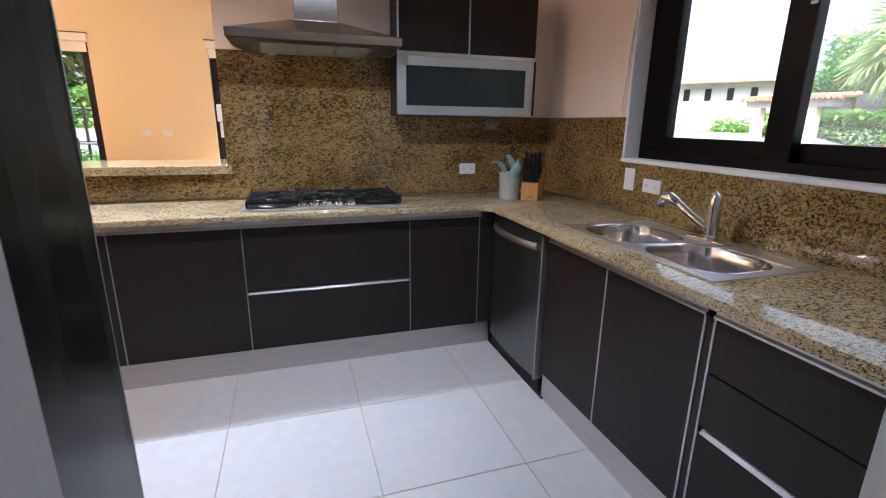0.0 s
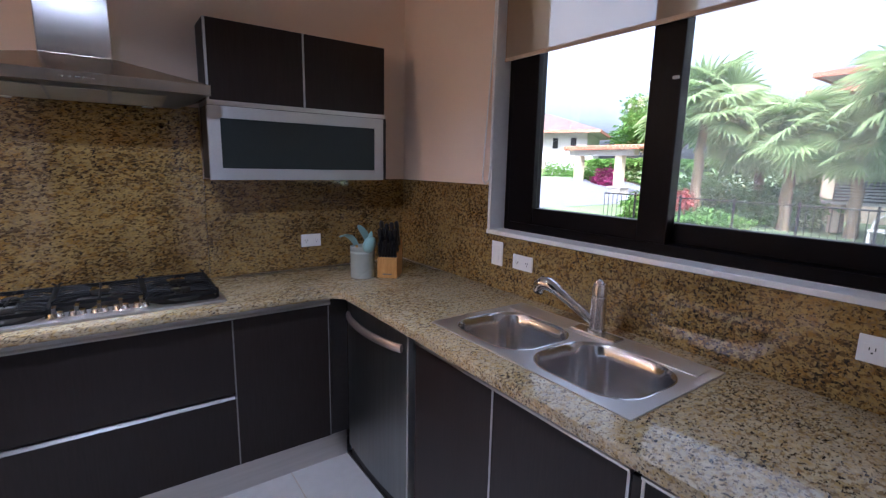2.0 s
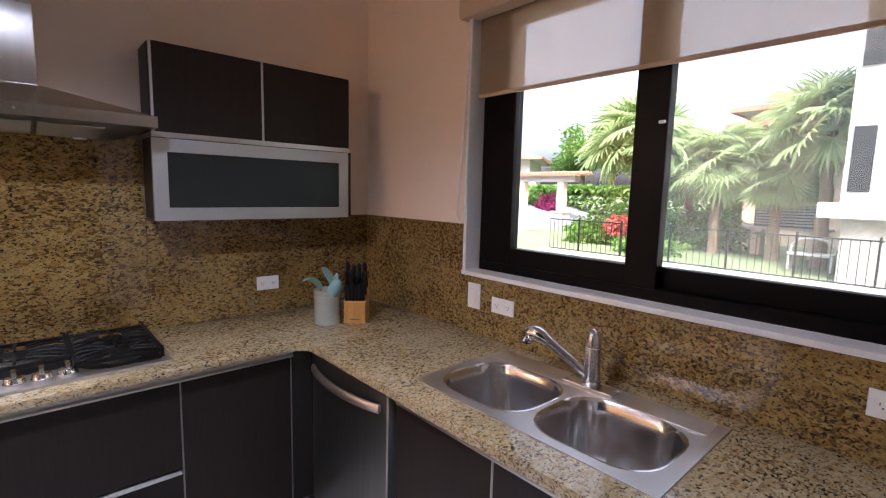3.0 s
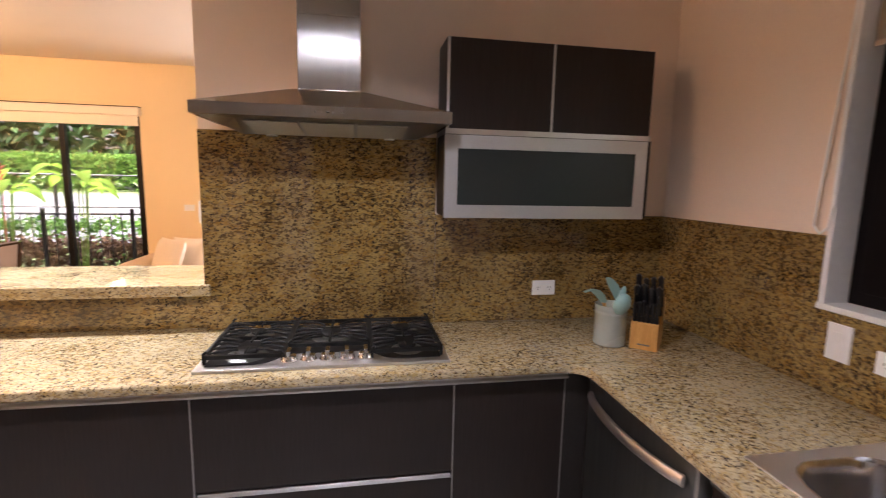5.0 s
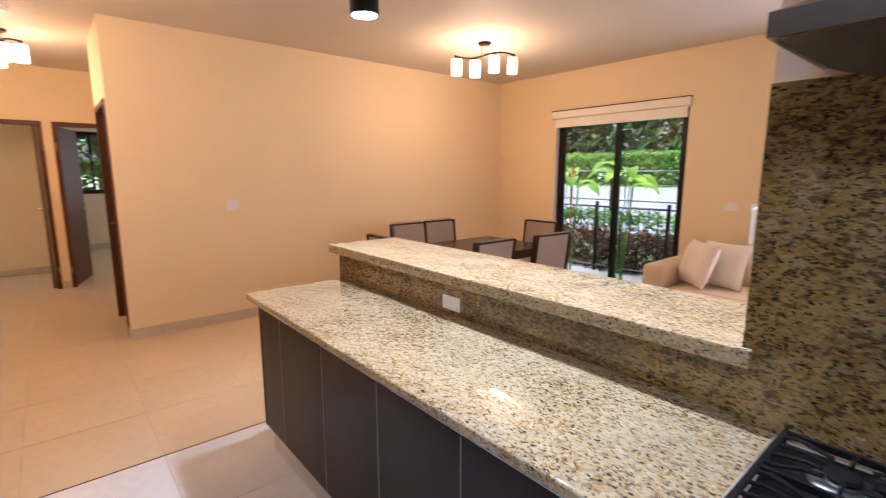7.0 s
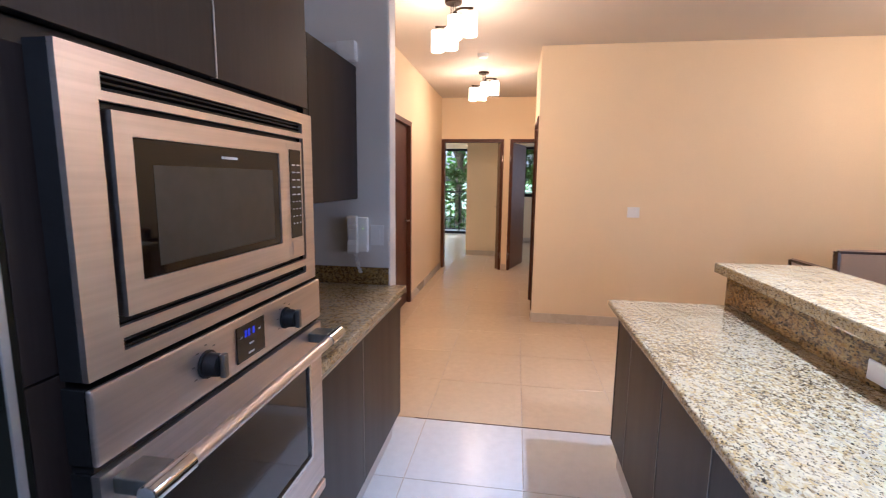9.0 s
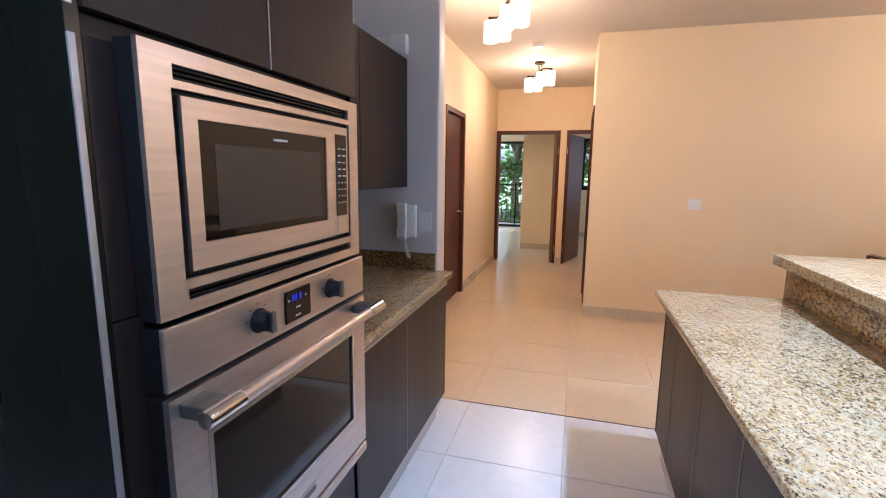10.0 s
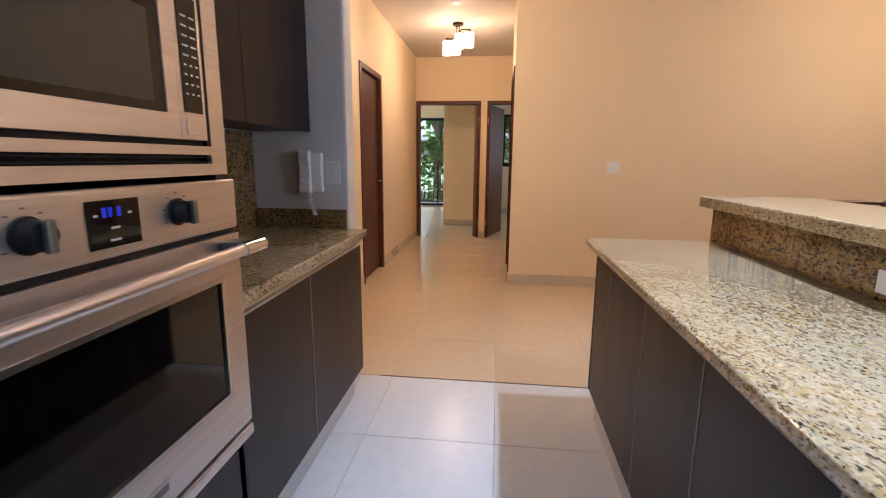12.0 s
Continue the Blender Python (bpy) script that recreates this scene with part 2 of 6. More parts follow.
M_BAMBOO = wood_material("pale_bamboo_wood", (0.50, 0.25, 0.07), (0.68, 0.38, 0.13), 0.4, 9)
M_CROCK = surface("sage_ceramic", (0.42, 0.46, 0.42), 0.25, vary=0.05, grain=30, coat=0.3)
M_TEAL = surface("teal_silicone", (0.27, 0.46, 0.46), 0.45, vary=0.05, grain=40)
M_HANDLE = surface("black_knife_handle", (0.010, 0.010, 0.012), 0.35, vary=0.2)
M_GLASS = glass_material("clear_glass")
M_FABRIC = screen_fabric("beige_screen_fabric", (0.70, 0.56, 0.42), 0.42)
M_MESH = screen_fabric("pale_insect_mesh", (0.72, 0.74, 0.76), 0.90)
M_VALANCE = surface("beige_valance", (0.58, 0.44, 0.32), 0.7, vary=0.05, grain=200, bumps=0.1)
M_BLIND = surface("cream_blind_cloth", (0.88, 0.84, 0.76), 0.8, vary=0.04, grain=150)
M_SHADE = glow_material("lit_opal_glass", (1.0, 0.72, 0.40), 1.4)
M_CANGLOW = glow_material("lit_downlight_lens", (0.80, 0.88, 1.0), 10.0)
M_BLUE_LED = glow_material("blue_digits", (0.03, 0.06, 1.0), 0.10, (0.01, 0.01, 0.05))
M_SHADE_DIM = glow_material("dim_opal_glass", (1.0, 0.66, 0.30), 0.35)
M_GREEN_LED = glow_material("green_pilot", (0.5, 1.0, 0.1), 0.5)
M_BRONZE = surface("bronze_fitting", (0.060, 0.038, 0.024), 0.35, 0.8, vary=0.15)
M_SEAT = surface("taupe_upholstery", (0.36, 0.275, 0.215), 0.75, vary=0.1, grain=250, bumps=0.2)
M_TABLE = wood_material("espresso_wood", (0.035, 0.018, 0.010), (0.075, 0.040, 0.024), 0.22, 6, (1, 14, 14))
M_SOFA = surface("tan_sofa_cloth", (0.74, 0.55, 0.36), 0.85, vary=0.08, grain=260, bumps=0.25)
M_PILLOW = surface("pale_peach_cushion", (0.86, 0.75, 0.62), 0.85, vary=0.06, grain=240, bumps=0.2)
M_PRINT = surface("grey_print", (0.16, 0.15, 0.14), 0.6, vary=0.05)
M_PALE_PRINT = surface("pale_print", (0.55, 0.54, 0.52), 0.5, vary=0.05)
M_FILTER = surface("mesh_grease_filter", (0.40, 0.38, 0.31), 0.5, 0.3, vary=0.15, grain=500, bumps=0.3)
M_HOODLAMP = surface("hood_lamp_lens", (0.80, 0.78, 0.72), 0.2, vary=0.03)
# outdoors
M_GRASS = surface("lawn", (0.15, 0.195, 0.085), 0.9, vary=0.35, grain=40, large=0.6, bumps=0.6, dist=0.02)
M_ROAD = surface("grey_road", (0.15, 0.15, 0.165), 0.85, vary=0.12, grain=12, large=0.8)
M_PAVE = surface("pale_paving", (0.36, 0.35, 0.33), 0.85, vary=0.12, grain=12, large=0.8)
M_STUCCO = surface("cream_stucco", (0.50, 0.40, 0.28), 0.85, vary=0.05, grain=60, large=0.7, bumps=0.2)
M_STUCCO_W = surface("white_stucco", (0.44, 0.42, 0.385), 0.85, vary=0.04, grain=60, large=0.7, bumps=0.2)
M_ROOF = surface("clay_roof_tile", (0.15, 0.095, 0.078), 0.8, vary=0.3, grain=7, large=1.2, bumps=0.5, dist=0.02)
M_FASCIA = surface("terracotta_fascia", (0.42, 0.16, 0.09), 0.7, vary=0.1, grain=20)
M_STONE = surface("ledge_stone", (0.36, 0.32, 0.27), 0.85, vary=0.3, grain=14, large=5, bumps=0.6, dist=0.02)
M_TRUNK = surface("palm_trunk", (0.22, 0.16, 0.10), 0.9, vary=0.3, grain=16, stretch=(1, 1, 5), bumps=0.8, dist=0.02)
M_REDLEAF = leaf_material("red_brown_leaf", (0.055, 0.026, 0.018), (0.13, 0.075, 0.04), 0.25)
M_PALM = leaf_material("palm_leaf", (0.34, 0.45, 0.19), (0.52, 0.61, 0.31), 0.6)
M_LEAF = leaf_material("bright_leaf", (0.10, 0.22, 0.04), (0.22, 0.38, 0.08), 0.5)
M_LIME = leaf_material("lime_leaf", (0.22, 0.40, 0.05), (0.36, 0.56, 0.09), 0.55)
M_HEDGE = leaf_material("hedge_leaf", (0.06, 0.15, 0.03), (0.13, 0.27, 0.05))
M_WOODS = leaf_material("dark_wood_leaf", (0.025, 0.07, 0.022), (0.07, 0.15, 0.04))
M_MAGENTA = leaf_material("magenta_flower", (0.32, 0.03, 0.13), (0.48, 0.07, 0.22))
M_RED = leaf_material("red_flower", (0.50, 0.07, 0.07), (0.62, 0.20, 0.15))


# ---- building helpers ----
ORIGIN = {}


def box(bm, x0, y0, z0, x1, y1, z1):
    x0, x1, y0, y1, z0, z1 = min(x0, x1), max(x0, x1), min(y0, y1), max(y0, y1), min(z0, z1), max(z0, z1)
    r = bmesh.ops.create_cube(bm, size=1.0, matrix=Matrix.Translation(((x0 + x1) / 2, (y0 + y1) / 2, (z0 + z1) / 2)) @ Matrix.Diagonal((x1 - x0, y1 - y0, z1 - z0, 1)))
    return r["verts"]


def cyl(bm, a, b, r0, r1=None, seg=20, caps=True):
    a, b = Vector(a), Vector(b)
    d = b - a
    m = Matrix.Translation((a + b) / 2) @ d.to_track_quat("Z", "Y").to_matrix().to_4x4()
    return bmesh.ops.create_cone(bm, cap_ends=caps, segments=seg, radius1=r0, radius2=r0 if r1 is None else r1, depth=d.length, matrix=m)["verts"]


def tube(bm, pts, r, seg=10, ends=True):
    """A round rod along a line of points."""
    pts = [Vector(p) for p in pts]
    rings, up = [], Vector((0.13, 0.07, 0.99))
    for i, p in enumerate(pts):
        d = (pts[min(i + 1, len(pts) - 1)] - pts[max(i - 1, 0)]).normalized()
        s = d.cross(up)
        s = s.normalized() if s.length > 1e-4 else d.orthogonal().normalized()
        u = s.cross(d)
        rr = r(i / (len(pts) - 1)) if callable(r) else r
        rings.append([bm.verts.new(p + rr * (math.cos(2 * math.pi * k / seg) * s + math.sin(2 * math.pi * k / seg) * u)) for k in range(seg)])
    for a, b in zip(rings, rings[1:]):
        for k in range(seg):
            bm.faces.new((a[k], a[(k + 1) % seg], b[(k + 1) % seg], b[k]))
    if ends:
        bm.faces.new(rings[0][::-1])
        bm.faces.new(rings[-1])


def prism(bm, outline, lo, hi, axis="z"):
    """An outline in a plane, drawn out along an axis. Outline: pairs in the order (x, y), (x, z) or (y, z)."""
    def at(p, h):
        return {"z": (p[0], p[1], h), "y": (p[0], h, p[1]), "x": (h, p[0], p[1])}[axis]
    a = [bm.verts.new(at(p, lo)) for p in outline]
    b = [bm.verts.new(at(p, hi)) for p in outline]
    bm.faces.new(a)
    bm.faces.new(b)
    n = len(a)
    for i in range(n):
        bm.faces.new((a[i], a[(i + 1) % n], b[(i + 1) % n], b[i]))
    bmesh.ops.recalc_face_normals(bm, faces=bm.faces)


def lathe(bm, profile, centre=(0, 0, 0), seg=28):
    rings = []
    for r, z in profile:
        rings.append([bm.verts.new((centre[0] + r * math.cos(2 * math.pi * k / seg), centre[1] + r * math.sin(2 * math.pi * k / seg), centre[2] + z)) for k in range(seg)])
    for a, b in zip(rings, rings[1:]):
        for k in range(seg):
            bm.faces.new((a[k], a[(k + 1) % seg], b[(k + 1) % seg], b[k]))
    bm.faces.new(rings[0][::-1])
    bm.faces.new(rings[-1])
    bmesh.ops.recalc_face_normals(bm, faces=bm.faces)


def soften(bm, width, segments=2):
    sharp = [e for e in bm.edges if len(e.link_faces) == 2 and e.calc_face_angle(0) > 0.6]
    bmesh.ops.bevel(bm, geom=sharp, offset=width, segments=segments, affect="EDGES", profile=0.6, clamp_overlap=True)


def finish(bm, name, material, smooth=False):
    me = bpy.data.meshes.new(name)
    bmesh.ops.recalc_face_normals(bm, faces=bm.faces)
    bm.to_mesh(me)
    bm.free()
    me.materials.append(material)
    if smooth:
        for p in me.polygons:
            p.use_smooth = True
        me.set_sharp_from_angle(angle=radians(38))
    return me


def thing(name, label, category, at=(0, 0, 0), group="", kind=""):
    e = new(name)
    e.empty_display_size = 0.1
    e.matrix_world = Matrix.Translation(at)
    ORIGIN[e.name] = Vector(at)
    return tagged(e, label, category, group, kind)


def part(name, bm, material, parent, label="", smooth=False, bevel=0.0, segments=2):
    """One bmesh, in the place's coordinates, as one mesh object under a thing or under a part."""
    if bevel:
        soften(bm, bevel, segments)
    o = ORIGIN[parent.name]
    bmesh.ops.translate(bm, verts=bm.verts, vec=-o)
    ob = new(name, finish(bm, name, material, smooth))
    ob.parent = parent
    ORIGIN[ob.name] = o
    if label:
        ob["label"] = label
    return ob


def bpart(name, b, material, parent, bevel=0.002, label="", segments=2):
    bm = bmesh.new()
    box(bm, *b)
    return part(name, bm, material, parent, label, False, bevel, segments)


def cpart(name, a, b, r, material, parent, label="", seg=20, r1=None, bevel=0.0):
    bm = bmesh.new()
    cyl(bm, a, b, r, r1, seg)
    return part(name, bm, material, parent, label, True, bevel)


def solid(name, bm, material, label, category, group="", kind="", smooth=False, bevel=0.0):
    """A thing that is one mesh."""
    if bevel:
        soften(bm, bevel)
    ob = new(name, finish(bm, name, material, smooth))
    ORIGIN[ob.name] = Vector((0, 0, 0))
    return tagged(ob, label, category, group, kind)


def structure(name, boxes, material, label, category, bevel=0.0):
    bm = bmesh.new()
    for b in boxes:
        box(bm, *b)
    return solid(name, bm, material, label, category, kind="structure", bevel=bevel)


def frame_boxes(bm, axis, pos, depth, a0, a1, z0, z1, w, wb=None):
    """A closed rectangular frame round an opening in a wall across x or y."""
    wb = w if wb is None else wb
    outer = ((a0, z0), (a1, z0), (a1, z1), (a0, z1))
    inner = ((a0 + w, z0 + wb), (a1 - w, z0 + wb), (a1 - w, z1 - w), (a0 + w, z1 - w))

    def v(p, d):
        return bm.verts.new((pos + d, p[0], p[1]) if axis == "x" else (p[0], pos + d, p[1]))
    loops = [[v(p, d) for p in loop] for loop in (outer, inner) for d in (0, depth)]
    o0, o1, i0, i1 = loops
    for k in range(4):
        q = (k + 1) % 4
        for quad in ((o0[k], o0[q], i0[q], i0[k]), (o1[k], o1[q], i1[q], i1[k]), (o0[k], o0[q], o1[q], o1[k]), (i0[k], i0[q], i1[q], i1[k])):
            bm.faces.new(quad)


# ---- the building ----
CEIL = 2.83
EAST, STOVE, SOUTH, HALL_S, HALL_E, NORTH = 1.975, 3.455, 0.78, 1.14, -7.65, 7.5
WEST_OPEN = -4.77

structure("ceiling", [(-13.3, -2.2, CEIL, 2.2, 7.7, CEIL + 0.12)], M_CEIL, "plain cream painted ceiling over kitchen, dining room and hall", "ceiling")
floor = structure("floor", [(-13.3, -2.2, -0.12, 2.2, 7.7, -0.004)], M_GROUT, "large pale porcelain floor tiles with thin grey joints", "floor")

# walls with their openings
structure("wall_east", [(EAST, -2.2, 0, 2.2, 1.03, CEIL), (EAST, 1.03, 0, 2.2, 2.625, 1.165), (EAST, 1.03, 2.36, 2.2, 2.625, CEIL), (EAST, 2.625, 0, 2.2, 7.7, CEIL)], M_WALL_K, "cream painted wall with the kitchen window", "wall")
structure("wall_stove", [(-0.131, STOVE, 0, EAST, 3.615, CEIL)], M_WALL_K, "cream painted wall behind the cooktop", "wall")
structure("wall_bar", [(-2.30, 3.495, 0, -0.131, 3.66, 1.054)], M_WALL, "low cream half wall under the bar ledge", "wall")
structure("wall_south", [(-2.46, SOUTH - 0.14, 0, 0.052, SOUTH, CEIL), (0.052, SOUTH - 0.14, 2.12, 0.965, SOUTH, CEIL), (0.965, SOUTH - 0.14, 0, EAST, SOUTH, CEIL)], M_WALL_W, "off-white wall with the doorway into the kitchen", "wall")
structure("wall_back", [(-2.335, SOUTH, 0, -1.13, 1.20, CEIL)], M_WALL_W, "off-white wall behind the small counter", "wall")
structure("wall_stub", [(-2.46, SOUTH, 0, -2.335, 1.71, CEIL)], M_WALL_W, "short off-white wall with intercom and switch", "wall", bevel=0.012)
structure("wall_hall_south", [(-4.53, HALL_S - 0.14, 0, -2.46, HALL_S, CEIL), (-5.31, HALL_S - 0.14, 2.14, -4.53, HALL_S, CEIL), (HALL_E, HALL_S - 0.14, 0, -5.31, HALL_S, CEIL)], M_WALL, "cream hall wall with a dark wooden door", "wall")
structure("wall_hall_end", [(HALL_E - 0.14, HALL_S - 0.14, 0, HALL_E, 1.17, CEIL), (HALL_E - 0.14, 1.17, 2.14, HALL_E, 2.145, CEIL), (HALL_E - 0.14, 2.145, 0, HALL_E, 2.30, CEIL), (HALL_E - 0.14, 2.30, 2.14, HALL_E, 3.12, CEIL), (HALL_E - 0.14, 3.12, 0, HALL_E, 3.5, CEIL)], M_WALL, "cream wall at the end of the hall with two doorways", "wall")
structure("wall_hall_north", [(-4.90, 2.605, 0, WEST_OPEN, 2.745, CEIL), (-5.72, 2.605, 2.14, -4.90, 2.745, CEIL), (-5.86, 2.605, 0, -5.72, 2.745, CEIL), (-5.86, 2.745, 0, -5.72, 3.36, CEIL), (HALL_E, 3.36, 0, -5.72, 3.5, CEIL)], M_WALL, "cream hall wall with a dark door frame", "wall", bevel=0.0)
structure("wall_dining_west", [(-4.91, 2.745, 0, WEST_OPEN, 7.7, CEIL)], M_WALL, "wide bare cream wall of the dining room", "wall")
structure("wall_north", [(WEST_OPEN, NORTH, 0, -3.74, 7.7, CEIL), (-3.74, NORTH, 2.31, -2.01, 7.7, CEIL), (-2.01, NORTH, 0, -0.70, 7.7, CEIL), (-0.70, NORTH, 2.31, 1.0, 7.7, CEIL), (1.0, NORTH, 0, EAST, 7.7, CEIL)], M_WALL, "warm cream wall with two sliding glass doors", "wall")
# rooms beyond the hall, and the lobby behind the first doorway
# the bedrooms' side openings are unseen, added to let light in
structure("wall_bedroom_a", [(-9.25, 1.42, 0, -9.11, 2.20, CEIL), (-12.95, 1.42, 0, -9.25, 1.56, CEIL), (-12.95, -2.2, 0, -12.8, -0.6, CEIL), (-12.95, -0.6, 2.35, -12.8, 1.42, CEIL), (-12.95, -2.2, 0, -11.4, -2.06, CEIL), (-11.4, -2.2, 0, -9.4, -2.06, 0.9), (-11.4, -2.2, 2.3, -9.4, -2.06, CEIL), (-9.4, -2.2, 0, HALL_E - 0.14, -2.06, CEIL), (HALL_E - 0.14, -2.06, 0, HALL_E, HALL_S - 0.14, CEIL)], M_WALL, "beige bedroom walls beyond the hall", "wall")
structure("wall_bedroom_b", [(-11.65, 2.20, 0, -11.5, 2.55, CEIL), (-11.65, 2.55, 0, -11.5, 3.9, 1.10), (-11.65, 2.55, 2.32, -11.5, 3.9, CEIL), (-11.65, 3.9, 0, -11.5, 4.6, CEIL), (-11.5, 4.46, 0, -10.6, 4.6, CEIL), (-10.6, 4.46, 0, -8.8, 4.6, 0.9), (-10.6, 4.46, 2.3, -8.8, 4.6, CEIL), (-8.8, 4.46, 0, HALL_E - 0.14, 4.6, CEIL), (-11.65, 2.20, 0, -7.79, 2.30, CEIL), (HALL_E - 0.14, 3.5, 0, HALL_E, 4.46, CEIL)], M_WALL, "beige walls of the second bedroom", "wall")
structure("wall_lobby", [(-2.46, -2.2, 0, -2.32, SOUTH - 0.14, CEIL), (-2.32, -2.2, 0, EAST, -2.06, CEIL)], M_WALL, "plain walls behind the kitchen doorway", "wall")

# added fill lamps in the unseen side openings, to brighten the bedrooms
side = new("bedroom_fill_light", bpy.data.lights.new("bedroom_fill_light", "AREA"))
side.data.shape, side.data.size, side.data.size_y = "RECTANGLE", 1.7, 1.3
side.data.energy, side.data.color = 4.0, (0.95, 0.98, 1.0)
side.matrix_world = look((-9.7, 4.53, 1.6), (-9.7, 2.5, 1.2))

side = new("bedroom_fill_light", bpy.data.lights.new("bedroom_fill_light", "AREA"))
side.data.shape, side.data.size, side.data.size_y = "RECTANGLE", 1.9, 1.3
side.data.energy, side.data.color = 14.0, (0.95, 0.98, 1.0)
side.matrix_world = look((-10.4, -2.13, 1.6), (-10.4, 0.0, 1.0))
# daylight of the glass door beside the sofa
side = new("glass_door_light", bpy.data.lights.new("glass_door_light", "AREA"))
side.data.shape, side.data.size, side.data.size_y = "RECTANGLE", 1.5, 1.9
side.data.energy, side.data.color = 18.0, (0.90, 0.95, 1.0)
side.matrix_world = look((0.15, NORTH + 0.05, 1.12), (0.15, 5.0, 1.05))

# baseboards
structure("baseboard", [
    (WEST_OPEN, 2.605, 0.0, WEST_OPEN + 0.012, NORTH - 0.013, 0.10), (WEST_OPEN + 0.001, NORTH - 0.012, 0, -3.76, NORTH, 0.10), (-1.99, NORTH - 0.012, 0, -0.72, NORTH, 0.10),
    (-4.49, HALL_S, 0, -2.465, HALL_S + 0.012, 0.10), (HALL_E + 0.013, HALL_S, 0, -5.35, HALL_S + 0.012, 0.10), (HALL_E, 2.185, 0, HALL_E + 0.012, 2.26, 0.10),
    (-9.11, 1.42, 0, -9.098, 2.20, 0.10), (-11.5, 2.302, 0, -11.488, 4.45, 0.10), (-4.86, 2.593, 0, WEST_OPEN + 0.012, 2.605, 0.10)], M_BASE, "pale tile baseboard along cream walls", "baseboard", bevel=0.003)


def door_frame(name, axis, pos, depth, a0, a1, top, face=1):
    """A dark wooden lining with a casing on the visible side."""
    bm = bmesh.new()
    w, c = 0.022, 0.05
    lo, hi = (pos, pos + depth)
    for s0, s1, b, t in ((a0, a0 + w, 0, top), (a1 - w, a1, 0, top), (a0 + w, a1 - w, top - w, top)):
        if axis == "x":
            box(bm, lo, s0, b, hi, s1, t)
        else:
            box(bm, s0, lo, b, s1, hi, t)
    f0, f1 = (hi, hi + 0.012) if face > 0 else (lo - 0.012, lo)
    for s0, s1, b, t in ((a0 - c + w, a0 + w, 0, top + c - w), (a1 - w, a1 + c - w, 0, top + c - w), (a0 + w, a1 - w, top - w, top + c - w)):
        if axis == "x":
            box(bm, f0, s0, b, f1, s1, t)
        else:
            box(bm, s0, f0, b, s1, f1, t)
    return solid(name, bm, M_DOOR, "dark red-brown wooden door frame", "door frame", kind="structure")


def lever(parent, base, out, along):
    """A lever handle: rose, neck and lever."""
    base, out, along = Vector(base), Vector(out), Vector(along)
    h = bmesh.new()
    cyl(h, base, base + out * 0.012, 0.026)
    cyl(h, base + out * 0.012, base + out * 0.05, 0.009)
    tube(h, [base + out * 0.05, base + out * 0.052 + along * 0.06, base + out * 0.048 + along * 0.12], 0.009)
    return part("door_handle", h, M_CHROME, parent, "satin metal lever handle", True)


door_frame("door_frame_1", "y", HALL_S - 0.14, 0.14, -5.31, -4.53, 2.14)
d = thing("door_1", "closed dark red-brown wooden door with lever handle", "door", (-4.92, HALL_S - 0.05, 0), kind="structure")
bpart("leaf", (-5.286, HALL_S - 0.075, 0.008, -4.554, HALL_S - 0.035, 2.115), M_DOOR, d, 0.002)
lever(d, (-5.21, HALL_S - 0.035, 1.02), (0, 1, 0), (1, 0, 0))
door_frame("door_frame_2", "x", HALL_E - 0.14, 0.14, 1.17, 2.145, 2.14)
d = thing("door_2", "open wooden bedroom door swung inward at the hall's end", "door", (HALL_E - 0.5, 2.10, 0), kind="structure")
bpart("leaf", (HALL_E - 0.97, 2.075, 0.008, HALL_E - 0.05, 2.115, 2.115), M_DOOR_GREY, d, 0.002)
lever(d, (HALL_E - 0.90, 2.075, 1.02), (0, -1, 0), (1, 0, 0))
door_frame("door_frame_3", "x", HALL_E - 0.14, 0.14, 2.30, 3.12, 2.14)
d = thing("door_3", "half-open brown wooden door beside the bedroom door", "door", (HALL_E - 0.4, 2.5, 0), kind="structure")
bm = bmesh.new()
box(bm, 0, 0, 0.008, 0.76, 0.04, 2.115)
bmesh.ops.transform(bm, matrix=pose(HALL_E - 0.06, 2.325, 0, 0, 0, 163), verts=bm.verts)
part("leaf", bm, M_DOOR_MID, d, bevel=0.002)
lever(d, (HALL_E - 0.73, 2.488, 1.02), (0.29, 0.957, 0), (0.957, -0.29, 0))
door_frame("door_frame_4", "y", 2.605, 0.14, -5.72, -4.90, 2.14, -1)
d = thing("door_4", "closed dark brown wooden door in the hall", "door", (-5.3, 2.68, 0), kind="structure")
bpart("leaf", (-5.695, 2.665, 0.008, -4.925, 2.705, 2.115), M_DOOR, d, 0.002)
lever(d, (-5.62, 2.665, 1.02), (0, -1, 0), (1, 0, 0))
for y0, hz in ((2.155, 0.25), (2.155, 1.85), (2.29, 0.25), (2.29, 1.85)):
    hb = bmesh.new()
    cyl(hb, (HALL_E + 0.018, y0, hz - 0.05), (HALL_E + 0.018, y0, hz + 0.05), 0.007, seg=10)
    solid("door_hinge", hb, M_CHROME, "small steel hinge on a door frame", "hinge", "door hinges", "structure")


# ---- windows ----
def pane(parent, b):
    o = bpart("pane", b, M_GLASS, parent, 0.0)
    o.visible_shadow = False
    return o


# kitchen slider: outer frame, left sash in front, fixed right light
w = thing("window_1", "dark bronze aluminium sliding window over the sink", "window", (2.1, 1.83, 1.187), kind="structure")
bm = bmesh.new()
frame_boxes(bm, "x", 2.055, 0.10, 1.031, 2.605, 1.187, 2.359, 0.035, 0.04)
part("window_frame", bm, M_WFRAME, w, bevel=0.003)
bm = bmesh.new()
